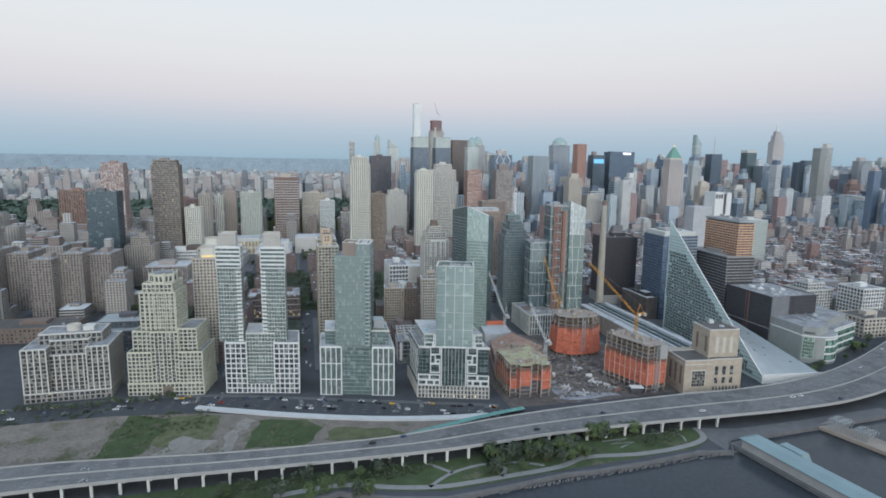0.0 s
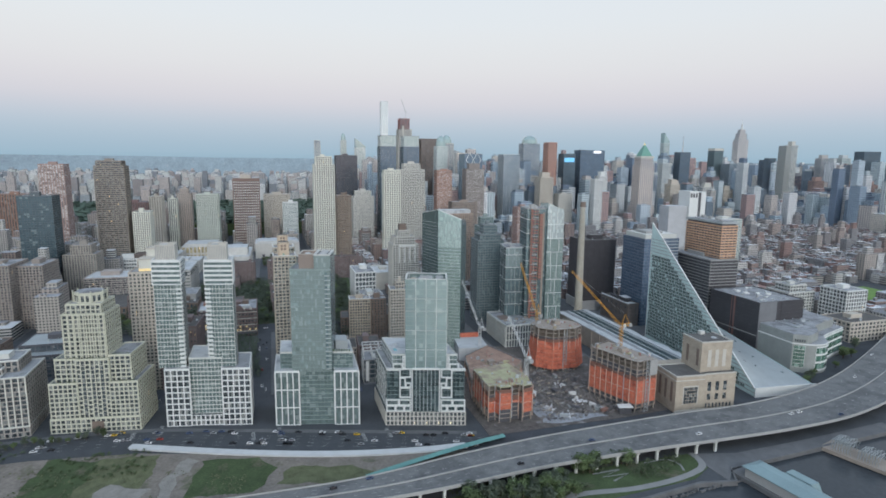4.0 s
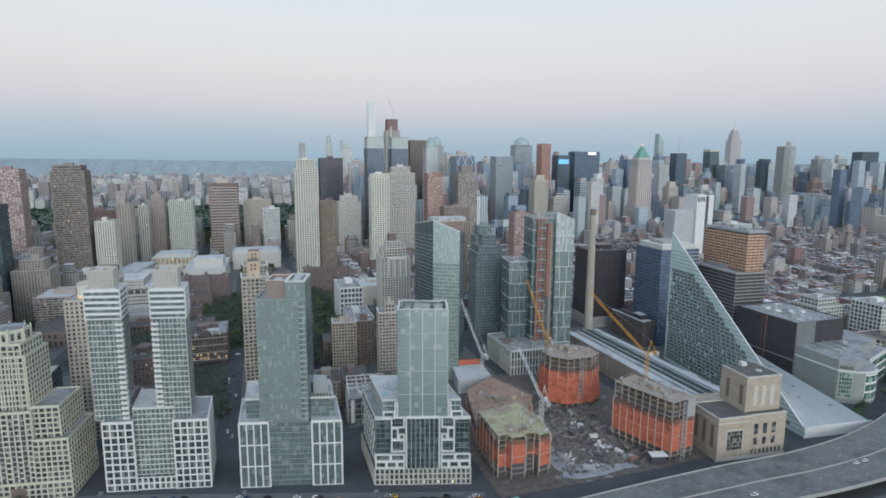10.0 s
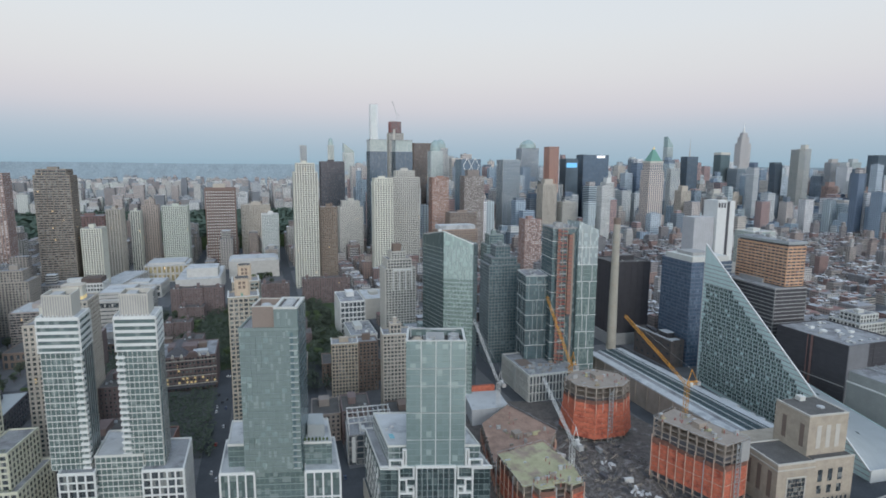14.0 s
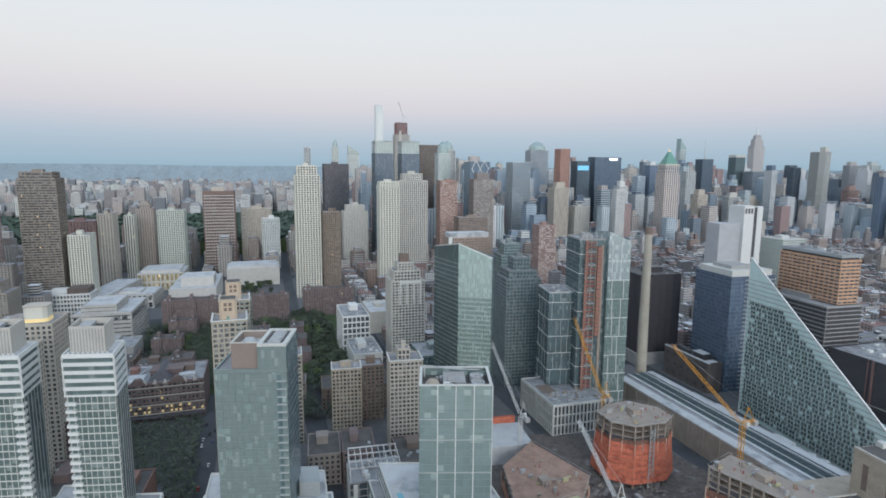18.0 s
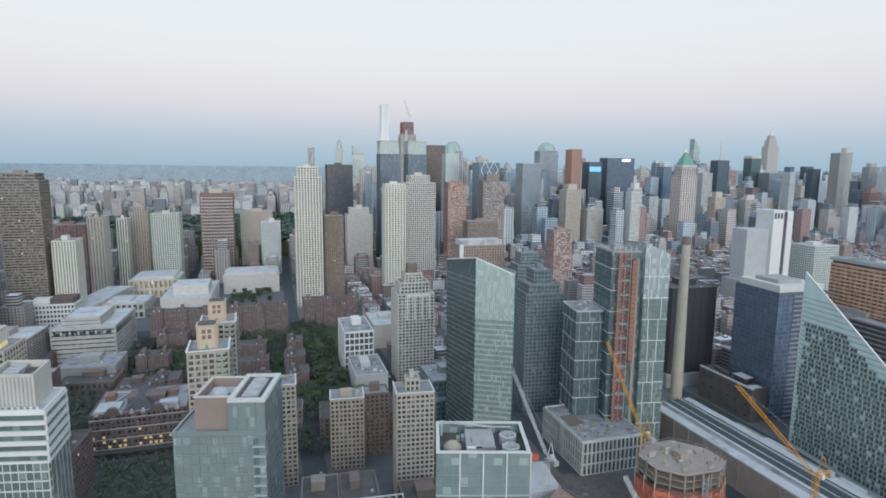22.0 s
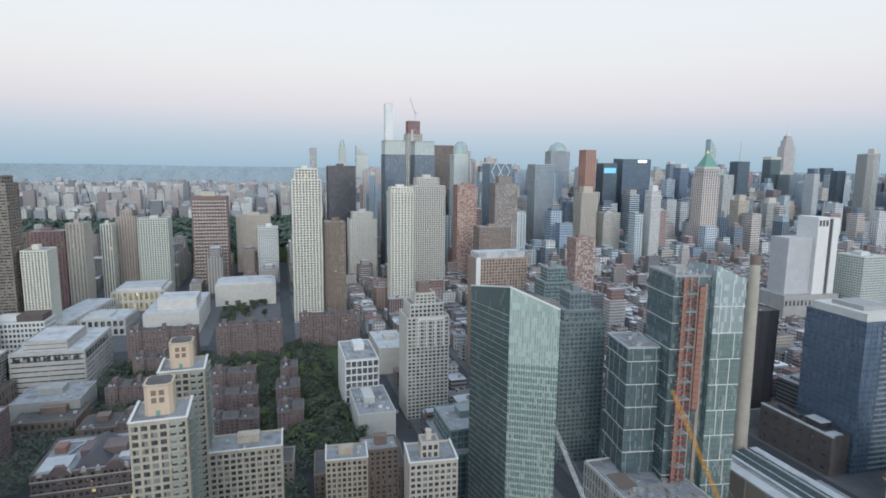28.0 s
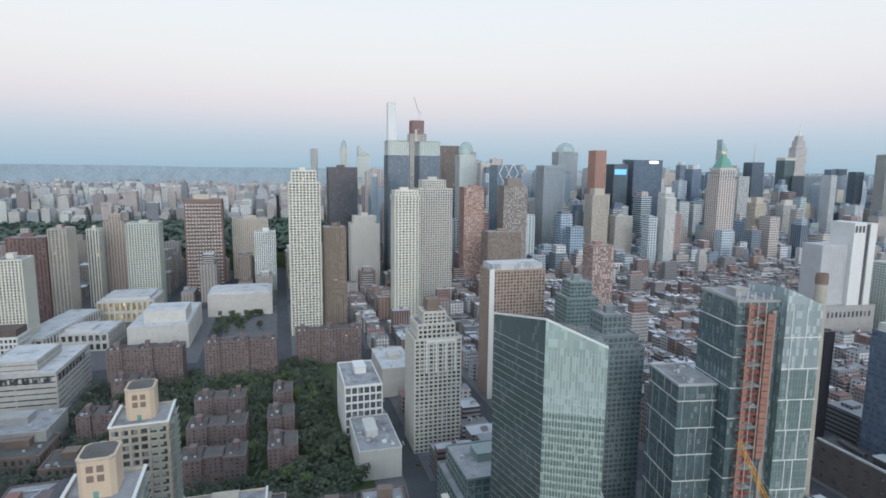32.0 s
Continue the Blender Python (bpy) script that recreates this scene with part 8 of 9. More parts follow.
canopy("riverside_thicket", "brownish green bushes and trees along the river park", -250, -136, 172, -96, 1.5, 6.5, 3.0, 31, LEAFB,
       lambda x, y: any(((x - cx) / a) ** 2 + ((y - cy) / b) ** 2 < 0.75 + 0.35 * noise.noise((x * 0.15, y * 0.15, 3)) for cx, cy, a, b in CLUMPS))
canopy("lot_weeds", "dull weeds and low scrub on the cleared lot", -320, -72, 10, 8, 0.2, 0.9, 2.6, 33, bpy.data.materials["dry_scrub"],
       lambda x, y: -70 + 0.05 * abs(x + 60) < y < 8 - 0.36 * (x + 240) and noise.noise((x * 0.045, y * 0.06, 7)) > 0.08)
patch("quay_plaza", "paved quay where the pier meets the shore", [(168, -147), (182, -136), (345, -136), (345, -124), (260, -124), (200, -122), (168, -112)], 0.13, PAVE, "paving")
rs = random.Random(11)
rk = Mesh()
for k in range(120):
    x = -60 + k * 2.0
    y = -146.5 + rs.uniform(-1, 1)
    s = rs.uniform(0.5, 1.3)
    s *= 0.7
    rk.prism([(x - s, y - s), (x + s * rs.uniform(0.6, 1), y - s), (x + s, y + s), (x - s * 0.8, y + s)], -2.6, rs.uniform(-2.0, -0.6))
tagged(part("shore_rocks", rk, PAVE), "loose grey rocks along the water's edge", "rocks", kind="stuff")

PIERROOF = mat("pale_blue_metal_roof", (0.23, 0.32, 0.335), 0.6, 0.1, vary=0.14, size=15)
ps_ = thing("pier_shed", "long pier shed with a pale blue-green hipped metal roof", "pier shed", pose(188, -142, 0, 0, 0, 184))
part("pier_deck", Mesh().box(-10, -4, -2, 10, 330, 0.6), PAVE, ps_)
part("shed_wall", Mesh().box(-7.6, 4, 0.6, 7.6, 320, 6.5), GREY, ps_)
RF = Mesh().prism([(-8.5, 2), (8.5, 2), (8.5, 322), (-8.5, 322)], 6.5, 7.0)
RF.quad((-8.5, 2, 7), (-8.5, 322, 7), (-3, 318, 9.8), (-3, 8, 9.8)).quad((8.5, 322, 7), (8.5, 2, 7), (3, 8, 9.8), (3, 318, 9.8)).quad((-3, 8, 9.8), (-3, 318, 9.8), (3, 318, 9.8), (3, 8, 9.8)).quad((8.5, 2, 7), (-8.5, 2, 7), (-3, 8, 9.8), (3, 8, 9.8))
part("roof", RF, PIERROOF, ps_)
part("annex", Mesh().prism([(-19, 16), (-8.6, 16), (-8.6, 36), (-19, 36)], 0, 7, [(-17, 18), (-10.6, 18), (-10.6, 34), (-17, 34)]), PIERROOF, ps_)
for k in range(30):
    part("pile", Mesh().lathe(-10, 4 + k * 11, [(0.5, -5), (0.5, 1.2)], 8), GREY, ps_)
gp = thing("derelict_transfer_pier", "old pier with white steel gantries and a reddish shed", "pier", pose(272, -133, 0, 0, 0, 192))
part("pier_deck", Mesh().box(-9, 0, -2, 9, 170, 0.5), RAW, gp)
for j in range(2):
    for k in range(7):
        Gt = Mesh()
        x0 = -6 + 12 * (k % 2)
        y0 = 6 + j * 16 + 1.7 * k
        hg = 7.5 - 1.6 * j + 0.5 * (k % 3)
        Gt.beam((-6, y0, 0.5), (-6, y0, hg), 0.22).beam((6, y0, 0.5), (6, y0, hg), 0.22).beam((-6, y0, hg), (6, y0, hg), 0.26).beam((-6, y0, 0.5), (-6, y0 + 1.7, hg), 0.16).beam((6, y0, hg), (6, y0 + 1.7, 0.5), 0.16)
        Gt.beam((-6, y0, hg), (-6, y0 + 1.9, hg), 0.2).beam((6, y0, hg), (6, y0 + 1.9, hg), 0.2).beam((-6, y0, hg * 0.6), (6, y0 + 1.7, hg), 0.16).beam((-6, y0, hg), (6, y0 + 1.7, hg * 0.6), 0.16)
        part("gantry_frame", Gt, METAL, gp)
part("reddish_shed", Mesh().box(-8, 62, 0.5, 8, 120, 6), REDBRK, gp)
part("white_barge", Mesh().box(-14, 40, -2, -4, 62, 4), WHITE, gp)

# ---- construction site ----
patch("site_ground", "churned grey-brown construction ground with rubble", [(52, -45), (102, -48), (160, -52), (205, -52), (222, 40), (210, 110), (120, 140), (60, 90)], 0.22, RUBBLE, "construction site")
rs = random.Random(21)
db = Mesh()
for k in range(2200):
    x, y = rs.uniform(100, 178), rs.uniform(-42, 66)
    if x < 104 and y > -30:
        continue
    s = rs.uniform(0.2, 0.85) * (2.0 if rs.random() < 0.06 else 1)
    a = rs.uniform(0, 3.14)
    c, e = math.cos(a) * s * 1.6, math.sin(a) * s * 1.6
    db.prism([(x - c, y - e), (x + e * 0.5, y - c * 0.5), (x + c, y + e), (x - e * 0.5, y + c * 0.5)], 0.2, 0.3 + rs.uniform(0.1, 1.1) * s)
for nm_, lab_, m_, n_b in (("timber_stacks", "dark stacked timber and steel across the site", DARKGREY, 420), ("timber_stacks", "brown planks and formwork across the site", TANBRK, 260), ("timber_stacks", "pale pipes and sheets across the site", GREY, 160)):
    tb = Mesh()
    for k in range(n_b // 5):
        x, y, a = rs.uniform(101, 176), rs.uniform(-44, 70), rs.choice((0.1, 1.3, 0.6)) + rs.uniform(-0.2, 0.2)
        ln = rs.uniform(1.5, 4.5)
        for j in range(5):
            ox, oy = -math.sin(a) * 0.5 * j + rs.uniform(-0.3, 0.3), math.cos(a) * 0.5 * j + rs.uniform(-0.3, 0.3)
            z = 0.4 + rs.uniform(0, 1.2)
            tb.beam((x + ox - math.cos(a) * ln, y + oy - math.sin(a) * ln, z), (x + ox + math.cos(a) * ln, y + oy + math.sin(a) * ln, z + rs.uniform(-0.2, 0.3)), 0.13)
    tagged(part(nm_, tb, m_), lab_, "building material", kind="stuff")
tagged(part("rubble_heaps", db, mat("broken_concrete", (0.20, 0.185, 0.175), 0.95, vary=0.5, size=4)), "scattered rubble, timber and broken concrete", "rubble", kind="stuff")
for k in range(14):
    x, y = rs.uniform(104, 172), rs.uniform(-38, 55)
    cb = thing("site_container", "pale site container on the construction ground", "container", pose(x, y, 0.2, 0, 0, rs.uniform(0, 180)), "site containers")
    part("box", Mesh().box(-3, -1.2, 0, 3, 1.2, 2.6), rs.choice((CRWHITE, STEEL, DARKGREY, METAL, REDBRK)), cb)
    part("door_end", Mesh().box(3, -1.1, 0.1, 3.06, 1.1, 2.5), GREY, cb)
SHEET = mat("white_site_sheeting", (0.62, 0.63, 0.64), 0.8, vary=0.25, size=4)
MUD = mat("pale_wet_mud", (0.30, 0.31, 0.33), 0.7, vary=0.35, size=6, bump=0.2)
patch("worn_track", "pale grey mud track across the construction site", [(100, -40), (112, -44), (150, -46), (150, -38), (116, -30), (112, 0), (102, 6)], 0.3, MUD, "track")
for sx, sy, n_ in ((117, -20, 9), (147, -14, 10), (125, -34, 6), (150, 20, 5)):
    heap = Mesh()
    for k in range(n_ * 3):
        x, y, a, s = sx + rs.gauss(0, 2.6), sy + rs.gauss(0, 3.6), rs.uniform(0, 3.14), rs.uniform(0.5, 1.6)
        c, e, h = math.cos(a) * s, math.sin(a) * s, rs.uniform(0.3, 2.2)
        heap.prism([(x - c, y - e), (x + e * 0.6, y - c * 0.6), (x + c, y + e), (x - e * 0.6, y + c * 0.6)], 0.2, h, [(x - c * 0.5, y - e * 0.5), (x + e * 0.3, y - c * 0.3), (x + c * 0.6, y + e * 0.6), (x - e * 0.4, y + c * 0.4)])
    tagged(part("sheeted_heap", heap, SHEET), "heap of white sheeting and pale rubble on the site", "rubble heap", kind="stuff")
DECK = mat("formwork_deck", (0.40, 0.38, 0.24), 0.9, vary=0.3, size=6, col2=(0.30, 0.235, 0.19), patch_size=16, share=0.5)
BROWNNET = mat("brown_debris_net", (0.20, 0.105, 0.08), 0.9, vary=0.4, size=3)


POSTM = mat("dusty_scaffold", (0.60, 0.42, 0.33), 0.85, vary=0.25)


def bare_frame(name, label, poly, floors, netted, deckm=RAW, fh=3.6, seed=0, core=True, low=0, flare=0.0, gaps=False):
    """Concrete frame under construction: slabs, columns, netting round the lower floors, formwork on top."""
    th = thing(name, label, "building under construction", pose(0, 0, 0), "concrete frames under construction")
    rs2 = random.Random(seed)
    n = len(poly)
    cx, cy = sum(p[0] for p in poly) / n, sum(p[1] for p in poly) / n
    inn = lambda s: [(cx + (px - cx) * s, cy + (py - cy) * s) for px, py in poly]
    for k in range(floors + 1):
        part("slab", Mesh().prism(poly, k * fh - 0.18 if k else 0, k * fh + 0.18), RAW if k < floors else deckm, th)
    # dark block added to stand for the shade inside the open floors
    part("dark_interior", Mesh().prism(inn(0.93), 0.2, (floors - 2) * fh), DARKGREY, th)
    for i in range(n):
        a, b = Vector(poly[i]), Vector(poly[(i + 1) % n])
        m = max(1, int((b - a).length / 5.5))
        for j in range(m):
            p = a.lerp(b, j / m) * 0.985 + Vector((cx, cy)) * 0.015
            if netted:
                nd = (b - a).normalized()
                c2 = a.lerp(b, j / m) + Vector((nd.y, -nd.x)) * 0.75
                part("scaffold_post", Mesh().box(c2.x - 0.2, c2.y - 0.2, max(0, low - 1) * fh, c2.x + 0.2, c2.y + 0.2, (netted + rs2.choice((0, 0.3, 1))) * fh), POSTM if rs2.random() < 0.75 else STEEL, th)
                part("scaffold_rail", Mesh().beam((c2.x, c2.y, netted * fh * 0.62), (c2.x + nd.x * (b - a).length / m, c2.y + nd.y * (b - a).length / m, netted * fh * 0.62), 0.14), POSTM, th)
                part("guard_rail", Mesh().beam((c2.x, c2.y, floors * fh + 1.2), (c2.x + nd.x * (b - a).length / m, c2.y + nd.y * (b - a).length / m, floors * fh + 1.2), 0.09), STEEL, th)
            part("column", Mesh().box(p.x - 0.35, p.y - 0.35, 0, p.x + 0.35, p.y + 0.35, floors * fh + (1.2 if rs2.random() < 0.4 else 0)), RAW, th)
            if netted:
                q0, q1 = a.lerp(b, j / m), a.lerp(b, (j + 1) / m)
                o = (q1 - q0).normalized()
                ox, oy = o.y * 0.5, -o.x * 0.5
                N = Mesh()
                sag = rs2.uniform(-0.9, 0.5)
                lo_, hi_ = (low + rs2.choice((0, 0, 1, 2)), netted - rs2.choice((0, 0, 1, 2))) if gaps else (low, netted)
                for f in range(lo_, hi_):
                    z0, z1 = f * fh + 0.1, (f + 1) * fh - 0.1
                    if f == netted - 1:
                        z1 += sag
                    bulge = rs2.uniform(0.05, 0.45)
                    zm = (z0 + z1) / 2
                    out = lambda q, e, s: q + Vector((ox, oy)) * e + (q - Vector((cx, cy))).normalized() * flare * 0.5 * s
                    sa, sb = netted - f, netted - f - 1
                    A0, A1, B0, B1 = out(q0, 0.5, sa), out(q1, 0.5, sa), out(q0, 0.5, sb), out(q1, 0.5, sb)
                    qa, qb = out(q0, 0.4 + bulge, (sa + sb) / 2), out(q1, 0.4 + bulge, (sa + sb) / 2)
                    N.quad((A0.x, A0.y, z0), (A1.x, A1.y, z0), (qb.x, qb.y, zm), (qa.x, qa.y, zm))
                    N.quad((qa.x, qa.y, zm), (qb.x, qb.y, zm), (B1.x, B1.y, z1), (B0.x, B0.y, z1))
                part("netting", N, NET, th)
                e0, e1 = out(q0, 0.7, 0), out(q1, 0.7, 0)
                za, zb = (hi_ - 0.5) * fh + rs2.uniform(-0.5, 0.5), (hi_ + 0.45) * fh + rs2.uniform(-0.8, 0.8)
                zc, ze = za + rs2.uniform(-0.7, 0.7), zb + rs2.uniform(-0.9, 0.9)
                part("debris_net", Mesh().quad((e0.x, e0.y, za), (e1.x, e1.y, zc), (e1.x, e1.y, ze), (e0.x, e0.y, zb)), BROWNNET, th, "sagging brown debris net")
    ztop = floors * fh + 0.18
    for k in range(26):
        px, py = inn(rs2.uniform(0.1, 0.85))[rs2.randrange(n)]
        px, py = px + rs2.uniform(-2.5, 2.5), py + rs2.uniform(-2.5, 2.5)
        h = rs2.choice((0.4, 0.8, 1.6, 2.8))
        s = rs2.uniform(0.4, 1.8)
        part("formwork_panel", Mesh().box(px - s, py - 0.5, ztop, px + s, py + 0.5, ztop + h), rs2.choice((RAW, DECK, GREY, STEEL)), th)
    for k in range(18):
        px, py = inn(rs2.uniform(0.1, 0.88))[rs2.randrange(n)]
        px, py = px + rs2.uniform(-3, 3), py + rs2.uniform(-3, 3)
        h = rs2.uniform(1.0, 2.6)
        part("starter_bar", Mesh().beam((px, py, ztop), (px, py, ztop + h), 0.2), HOIST, th)
    if core:
        part("lift_core", Mesh().box(cx - 3, cy - 3, ztop, cx + 3, cy + 3, ztop + 3.6), RAW, th)
    return th


bare_frame("orange_netted_frame", "six-storey concrete frame wrapped in orange netting with a pale deck", [(60, -24), (66, -24), (67, -29), (76, -30), (77, -27), (84, -28), (85, -32), (93, -31), (98, -14), (96, 16), (63, 12)], 8, 7, DECK, 3.5, 1, False, 2, gaps=True)
bare_frame("low_concrete_frame", "low reddish concrete frame under construction", [(64, 13), (97, 17), (128, 50), (116, 100), (84, 78)], 4, 2, mat("rusty_deck", (0.33, 0.22, 0.17), 0.95, vary=0.4, size=6), 3.6, 2)
bare_frame("orange_netted_frame", "long concrete frame wrapped in orange netting with bare upper floors", [(176, -48), (196, -46), (186, 2), (164, -4)], 12, 8, RAW, 3.45, 3, True, 2)
bare_frame("orange_netted_frame", "eight-sided concrete frame wrapped in orange netting with bare upper floors", [(160, 49), (182, 47), (193, 54), (194, 68), (182, 84), (164, 84), (151, 76), (150, 60)], 11, 8, RAW, 3.7, 4, True, 1, 0.75)
for x0, y0, x1, y1, zt in ((184, -47.5, 187.5, -46, 42), (169, 47, 172.5, 48, 41)):
    hs = thing("builders_hoist", "grey-green steel builders' hoist standing against a netted frame", "hoist", pose(0, 0, 0), "builders' hoists")
    for k in range(int(zt / 3)):
        part("hoist_cage", Mesh().box(x0, y0 - 1.5, 3 * k, x1, y0 - 1.2, 3 * k + 0.3).box(x0, y0 - 1.5, 3 * k + 1.2, x1, y0 - 1.3, 3 * k + 1.4).beam((x0, y0 - 1.4, 3 * k), (x1, y0 - 1.4, 3 * k + 3), 0.1), STEEL, hs)
    for c in (x0, x1):
        part("hoist_post", Mesh().box(c - 0.25, y0 - 1.7, 0, c + 0.25, y0 - 1.2, zt), GREY, hs)
sc = thing("grey_screen", "solid grey weather screen on the upper floors of a netted frame", "site screen", pose(0, 0, 0))
part("screen_panel", Mesh().prism([(196.6, -46.0), (197.1, -46.0), (191.6, -18), (191.1, -18)], 29, 41.4), GREY, sc)
part("screen_panel", Mesh().prism([(188.5, -47.6), (196.5, -46.8), (196.4, -46.4), (188.4, -47.2)], 29, 41.4), GREY, sc)
wc = thing("white_site_canopy", "small white-roofed site hut beside the netted frame", "site hut", pose(0, 0, 0))
part("hut_wall", Mesh().prism([(163, -46), (172, -49), (174, -44), (165, -41)], 0.2, 5.4), DARKGREY, wc)
part("hut_roof", Mesh().prism([(162, -46.6), (173, -50), (175, -43.4), (164.4, -40.2)], 5.4, 5.9), WHITE, wc)
ws = thing("white_sheeted_roof", "low roof covered with white sheeting", "site roof", pose(0, 0, 0))
part("roof_sheet", Mesh().prism([(88, 104), (118, 100), (124, 132), (96, 138)], 0, 13), ROOFL, ws)
part("orange_edge", Mesh().prism([(90, 139), (122, 134), (122, 137), (90, 142)], 10, 17), NET, ws)


def lattice_boom(M, a, b, w, n, r=0.16):
    a, b = Vector(a), Vector(b)
    d = (b - a).normalized()
    s = d.cross(Vector((0, 0, 1)) if abs(d.z) < 0.95 else Vector((1, 0, 0))).normalized() * w / 2
    t = s.cross(d).normalized() * w / 2
    cs = (s + t, s - t, -s - t, -s + t)
    for c in cs:
        M.beam(a + c, b + c, r)
    for k in range(n):
        p, q = a.lerp(b, k / n), a.lerp(b, (k + 1) / n)
        for i in range(4):
            M.beam(p + cs[i], q + cs[(i + 1) % 4], r * 0.7)


def crane(x, y, zb, zc, tip, m, label):
    """Luffing tower crane: mast, slewing unit with counter-jib, boom up to tip."""
    th = thing("tower_crane", label, "crane", pose(0, 0, 0), "tower cranes")
    M = Mesh()
    lattice_boom(M, (x, y, zb), (x, y, zc), 2.2, max(4, int((zc - zb) / 3)), 0.16)
    part("mast", M, m, th)
    d = Vector((tip[0] - x, tip[1] - y, 0)).normalized()
    J = Mesh()
    lattice_boom(J, (x + d.x * 1.5, y + d.y * 1.5, zc + 1.5), tip, 1.4, 16, 0.12)
    part("boom", J, m, th)
    K = Mesh()
    bx, by = x - d.x * 8, y - d.y * 8
    lattice_boom(K, (x, y, zc + 1), (bx, by, zc + 1.5), 1.8, 4, 0.2)
    part("counter_jib", K, m, th)
    part("counterweight", Mesh().box(bx - 1.5, by - 1.5, zc - 0.6, bx + 1.5, by + 1.5, zc + 2.2), GREY, th)
    part("cab", Mesh().box(x + 1.2, y - 2.2, zc - 0.5, x + 3.2, y - 0.4, zc + 2), CRWHITE, th)
    A = Mesh().beam((x, y, zc + 1), (x - d.x * 3, y - d.y * 3, zc + 11), 0.25).beam((bx, by, zc + 1.5), (x - d.x * 3, y - d.y * 3, zc + 11), 0.2)
    part("a_frame", A, m, th)
    part("tie_cable", Mesh().beam((x - d.x * 3, y - d.y * 3, zc + 11), tip, 0.08), STEEL, th)
    return th


crane(97, -14, 0, 42, (100, 24, 66), CRWHITE, "white lattice tower crane beside the netted frame")
crane(163, 86, 0, 46, (166, 128, 90), YELLOW, "yellow lattice tower crane at the foot of the glass tower")
crane(208, 14, 0, 50, (158, 21, 102), YELLOW, "yellow lattice tower crane beside the power hall")
crane(110, 104, 0, 32, (108, 148, 72), CRWHITE, "white lattice tower crane behind the site")


# ---- trees ----
def make_tree(seed, h, spread, m):
    rs2 = random.Random(seed)
    th = thing("tree", "leafy green street tree", "tree", pose(0, 0, -500), "trees")
    T = Mesh().lathe(0, 0, [(0.32, 0), (0.24, h * 0.2), (0.12, h * 0.6)], 7)
    for k in range(5):
        a = k * 1.26 + rs2.uniform(0, 0.6)
        T.beam((0, 0, h * 0.32), (math.cos(a) * spread * 0.5, math.sin(a) * spread * 0.5, h * rs2.uniform(0.55, 0.75)), 0.1)
    part("trunk", T, TRUNK, th)
    C = Mesh()
    lumps = [(math.cos(k * 2.4) * spread * rs2.uniform(0.15, 0.6), math.sin(k * 2.4) * spread * rs2.uniform(0.15, 0.6), h * rs2.uniform(0.3, 0.82), spread * rs2.uniform(0.36, 0.55)) for k in range(11)]
    for lx, ly, lz, lr in lumps:
        for k in range(52):
            u, a = rs2.uniform(-0.8, 1), rs2.uniform(0, 6.28)
            r = lr * rs2.uniform(0.75, 1.08)
            w = math.sqrt(1 - u * u)
            p = Vector((lx + r * w * math.cos(a), ly + r * w * math.sin(a), lz + r * u * 0.8))
            nrm = Vector((w * math.cos(a), w * math.sin(a), u + 0.3)).normalized()
            nrm = (nrm + Vector((rs2.uniform(-0.6, 0.6), rs2.uniform(-0.6, 0.6), rs2.uniform(-0.4, 0.4)))).normalized()
            s = nrm.orthogonal().normalized()
            t = nrm.cross(s)
            e = rs2.uniform(0.32, 0.7)
            C.quad(p + s * e, p + t * e * 0.8, p - s * e * 0.9, p - t * e)
    part("crown", C, m, th)
    return th


TREES = [make_tree(1, 12, 5.2, LEAF), make_tree(2, 13, 5.4, LEAFD), make_tree(3, 9, 3.9, LEAF), make_tree(4, 12, 5.0, LEAFD)]
rs = random.Random(77)
used = set()


def plant(x, y, s=None):
    src = rs.choice(TREES)
    k = s or rs.uniform(0.75, 1.15)
    m = pose(x, y, 0.1, 0, 0, rs.uniform(0, 360))
    if src not in used:
        used.add(src)
        src.matrix_basis = m @ Matrix.Diagonal((k, k, k, 1))
        return src
    c = copy_thing(src, m)
    c.scale = (k, k, k)
    return c


for k in range(46):
    plant(rs.uniform(2, 72), rs.uniform(-126, -110) if rs.random() < 0.7 else rs.uniform(-134, -112), rs.uniform(0.65, 1.0))
for k in range(34):
    plant(rs.uniform(-300, -60), rs.uniform(-136, -108), rs.uniform(0.6, 1.0))
for k in range(10):
    plant(rs.uniform(72, 120), rs.uniform(-112, -106))
for x, y, k in ((362, -50, 0.7), (369, -46, 0.8), (376, -43, 0.75), (384, -40, 0.7), (428, -30, 0.8), (460, -15, 1.2), (467, -11, 1.3), (474, -14, 1.1), (505, 4, 0.9), (516, 10, 0.8)):
    plant(x, y, k)
for k in range(8):
    plant(rs.uniform(480, 590), rs.uniform(10, 50))
for k in range(24):
    plant(-325 + k * 5.2 + rs.uniform(-1, 1), 44 + rs.uniform(-4, 4), rs.uniform(0.45, 0.6))
n_ = 0
for k in range(420):
    x, y = rs.uniform(-165, 40), rs.uniform(295, 545)
    if n_ < 95 and free(x, y, 1.5) and not (-112 < x < -96):
        plant(x, y, rs.uniform(0.8, 1.25))
        n_ += 1
for k in range(40):
    x, y = rs.uniform(-8, 40), rs.uniform(312, 535)
    if free(x, y, 1.0):
        plant(x, y, rs.uniform(0.95, 1.3))
for k in range(40):
    x, y = rs.uniform(-330, -200), rs.uniform(280, 460)
    if free(x, y, 2):
        plant(x, y)

for k in range(34):
    x, y = rs.uniform(-66, -6), rs.uniform(676, 782)
    if free(x, y, 3):
        plant(x, y, rs.uniform(0.7, 1.0))
for k in range(12):
    x, y = rs.uniform(-190, -100), rs.uniform(640, 716)
    if free(x, y, 3):
        plant(x, y, rs.uniform(0.6, 0.9))

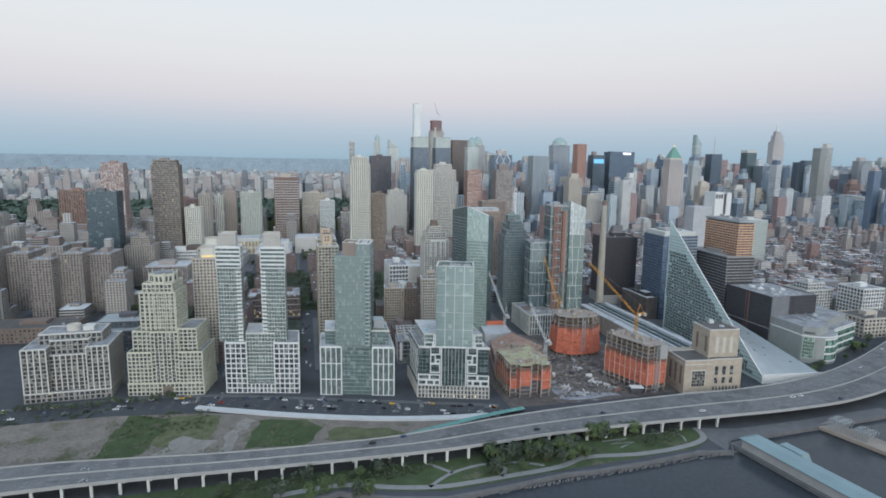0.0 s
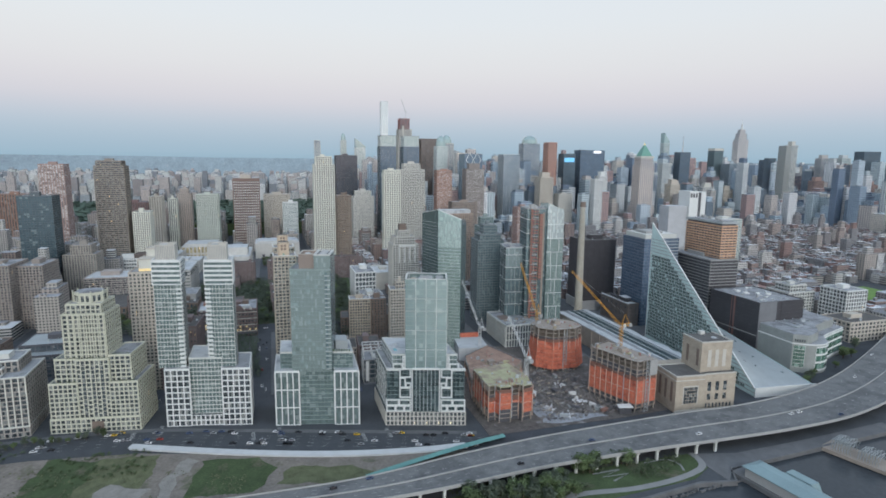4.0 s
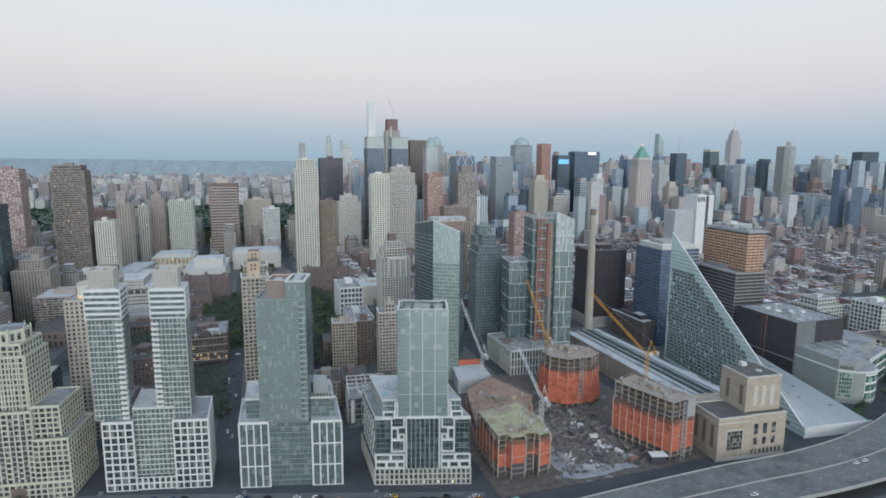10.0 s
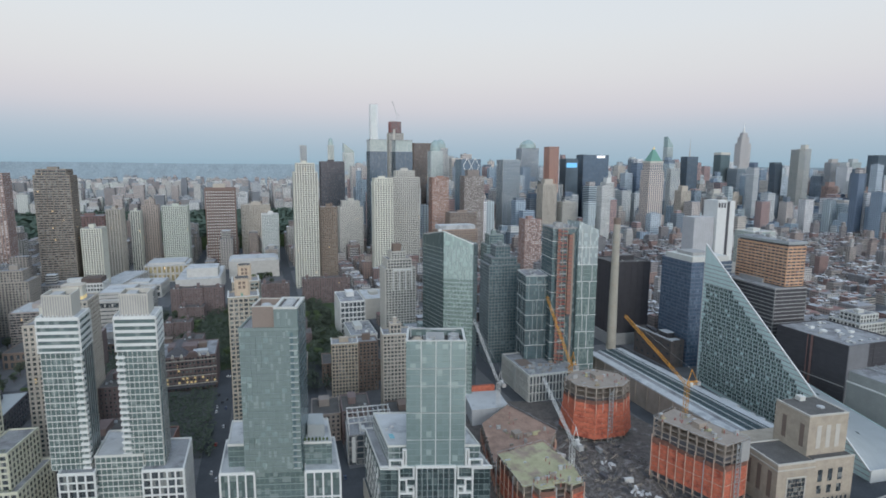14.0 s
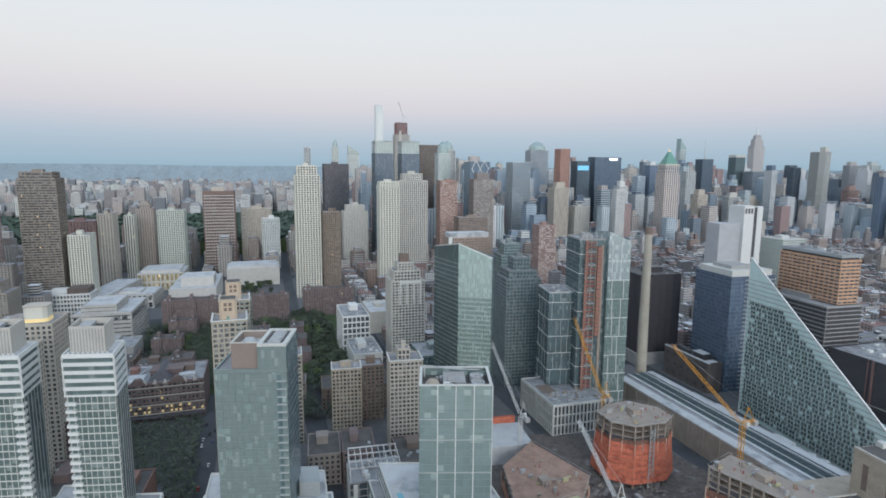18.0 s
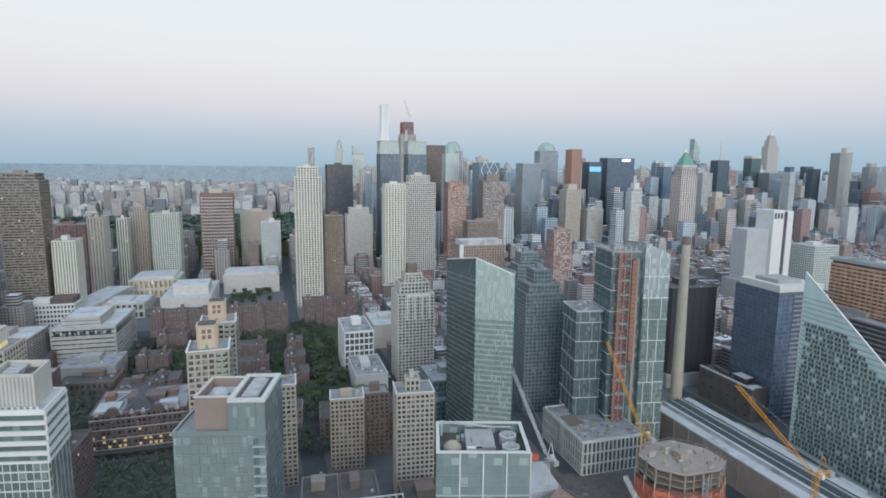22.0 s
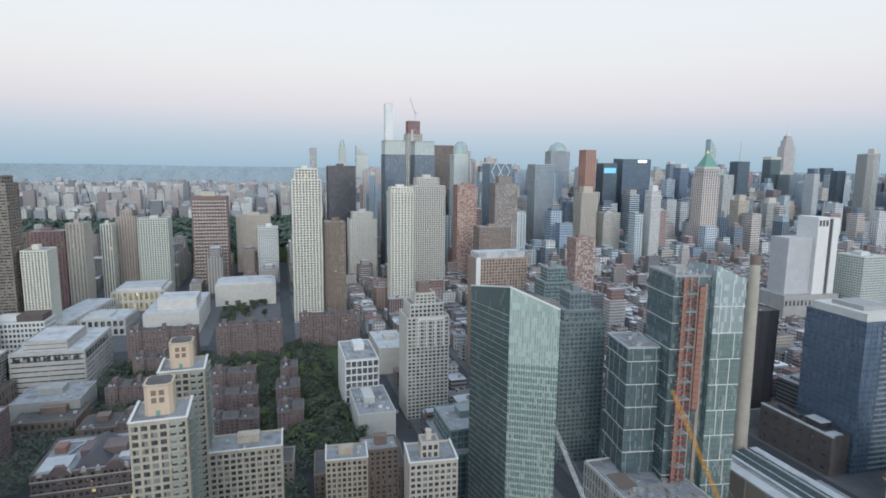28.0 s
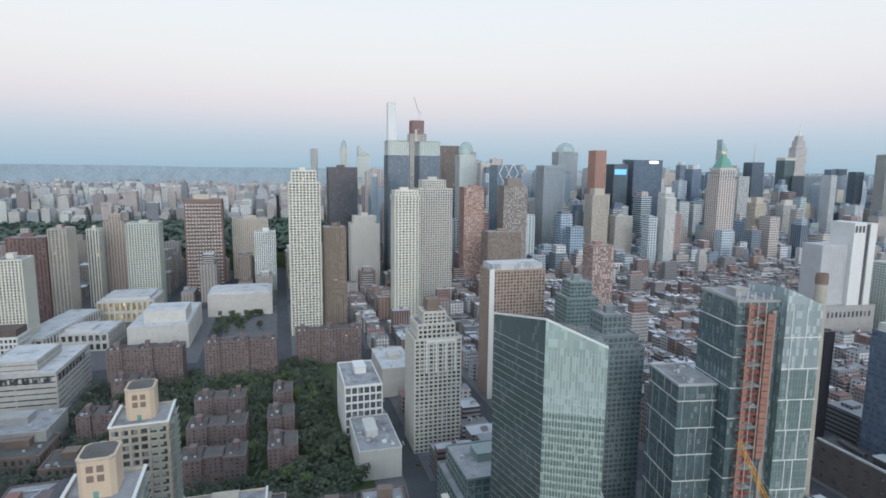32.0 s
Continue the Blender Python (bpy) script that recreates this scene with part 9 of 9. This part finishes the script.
# ---- vehicles ----
CARC = [mat("car_white", (0.75, 0.75, 0.75), 0.3), mat("car_black", (0.02, 0.02, 0.025), 0.25), mat("car_silver", (0.42, 0.43, 0.45), 0.3, 0.5), mat("car_blue", (0.05, 0.08, 0.16), 0.3), mat("taxi_yellow", (0.65, 0.42, 0.03), 0.35), mat("car_red", (0.35, 0.04, 0.03), 0.3)]
CARN = ["white", "black", "silver", "dark blue", "yellow", "red"]


def make_car(m, nm):
    th = thing("car", nm + " saloon car on the road", "car", pose(0, 0, -400), "cars")
    B = Mesh().prism([(-2.2, -0.85), (2.2, -0.85), (2.2, 0.85), (-2.2, 0.85)], 0.35, 0.95, [(-2.1, -0.8), (2.1, -0.8), (2.1, 0.8), (-2.1, 0.8)])
    part("body", B, m, th)
    part("cabin", Mesh().prism([(-1.4, -0.78), (1.1, -0.78), (1.1, 0.78), (-1.4, 0.78)], 0.95, 1.48, [(-1.0, -0.62), (0.5, -0.62), (0.5, 0.62), (-1.0, 0.62)]), CARGL, th)
    part("roof_panel", Mesh().box(-0.98, -0.6, 1.48, 0.48, 0.6, 1.53), m, th)
    for x in (-1.35, 1.35):
        part("axle", Mesh().beam((x, -0.9, 0.32), (x, -0.65, 0.32), 0.33, 10).beam((x, 0.65, 0.32), (x, 0.9, 0.32), 0.33, 10), TYRE, th)
    return th


CARS = [make_car(m, n) for m, n in zip(CARC, CARN)]
cars_used = set()


def park_car(x, y, z, ang):
    src = rs.choices(CARS, (8, 6, 6, 3, 1, 1))[0]
    m = pose(x, y, z, 0, 0, ang)
    if src not in cars_used:
        cars_used.add(src)
        src.matrix_basis = m
    else:
        copy_thing(src, m)


def along(line, f_side, n, z):
    for k in range(n):
        i = rs.randrange(len(line) - 1)
        a, b = line[i], line[i + 1]
        p = a.lerp(b, rs.random())
        d = b - a
        yield p.x, p.y, z, math.degrees(math.atan2(d.y, d.x))


for f in (0.10, 0.25, 0.42, 0.6, 0.76, 0.91):
    lane = [a.lerp(b, f) for a, b in zip(HW_NEAR, HW_FAR) if -320 < a.x < 520]
    for c in along(lane, 0, 2, ZD + 0.02):
        park_car(*c)
BLVD = curve_pts([(-330, 42), (-255, 42), (-185, 33), (-120, 11), (-60, -11), (0, -33), (46, -50)])
for off in (-7.5, 6.5, -2.5, 9.3):
    line = []
    for a, b in zip(BLVD, BLVD[1:]):
        d = (b - a).normalized()
        line.append(a + Vector((-d.y, d.x)) * off)
    for c in along(line, 0, 22 if abs(off) > 5 else 16, 0.02):
        park_car(*c)
for p in (-103, -185, -25, 57):
    for k in range(20):
        q = rs.uniform(60, 560)
        x, y = grid(p + rs.choice((-3.5, 0, 3.5)), q)
        if free(x, y, 1):
            park_car(x, y, 0.02, 90 + GRID)
for k in range(14):
    x, y = grid(rs.uniform(-250, 250), AVE[0] + rs.uniform(-8, 8))
    if free(x, y, 1):
        park_car(x, y, 0.02, GRID)
# kerbed median and pavement along the boulevard
side = []
for a, b in zip(BLVD, BLVD[1:]):
    d = (b - a).normalized()
    side.append(a + Vector((-d.y, d.x)) * 11.5)
tagged(part("pavement", strip(Mesh(), side, 5, 0.2), PAVE), "pale pavement along the boulevard buildings", "pavement", kind="structure")
dash = Mesh()
for off in (-9.5, -5, 0, 4):
    for a, b in zip(BLVD, BLVD[1:]):
        d = (b - a).normalized()
        n = Vector((-d.y, d.x))
        p = a + n * off
        q = p + d * min(4, (b - a).length)
        dash.quad((p.x, p.y, 0.015), (q.x, q.y, 0.015), (q.x + n.x * 0.2, q.y + n.y * 0.2, 0.015), (p.x + n.x * 0.2, p.y + n.y * 0.2, 0.015))
tagged(part("lane_dashes", dash, LINE), "white lane dashes on the boulevard", "road marking", kind="stuff")
xw = Mesh()
for cx, cy in ((-178, 42), (-98, 12), (-24, -15)):
    for k in range(9):
        for s in (-9, 9):
            xw.quad((cx + s - 1.4, cy - 8 + k * 1.6, 0.016), (cx + s + 1.4, cy - 8 + k * 1.6, 0.016), (cx + s + 1.4, cy - 7.4 + k * 1.6, 0.016), (cx + s - 1.4, cy - 7.4 + k * 1.6, 0.016))
tagged(part("crosswalk_bars", xw, LINE), "white crosswalk bars at the crossings", "road marking", kind="stuff")
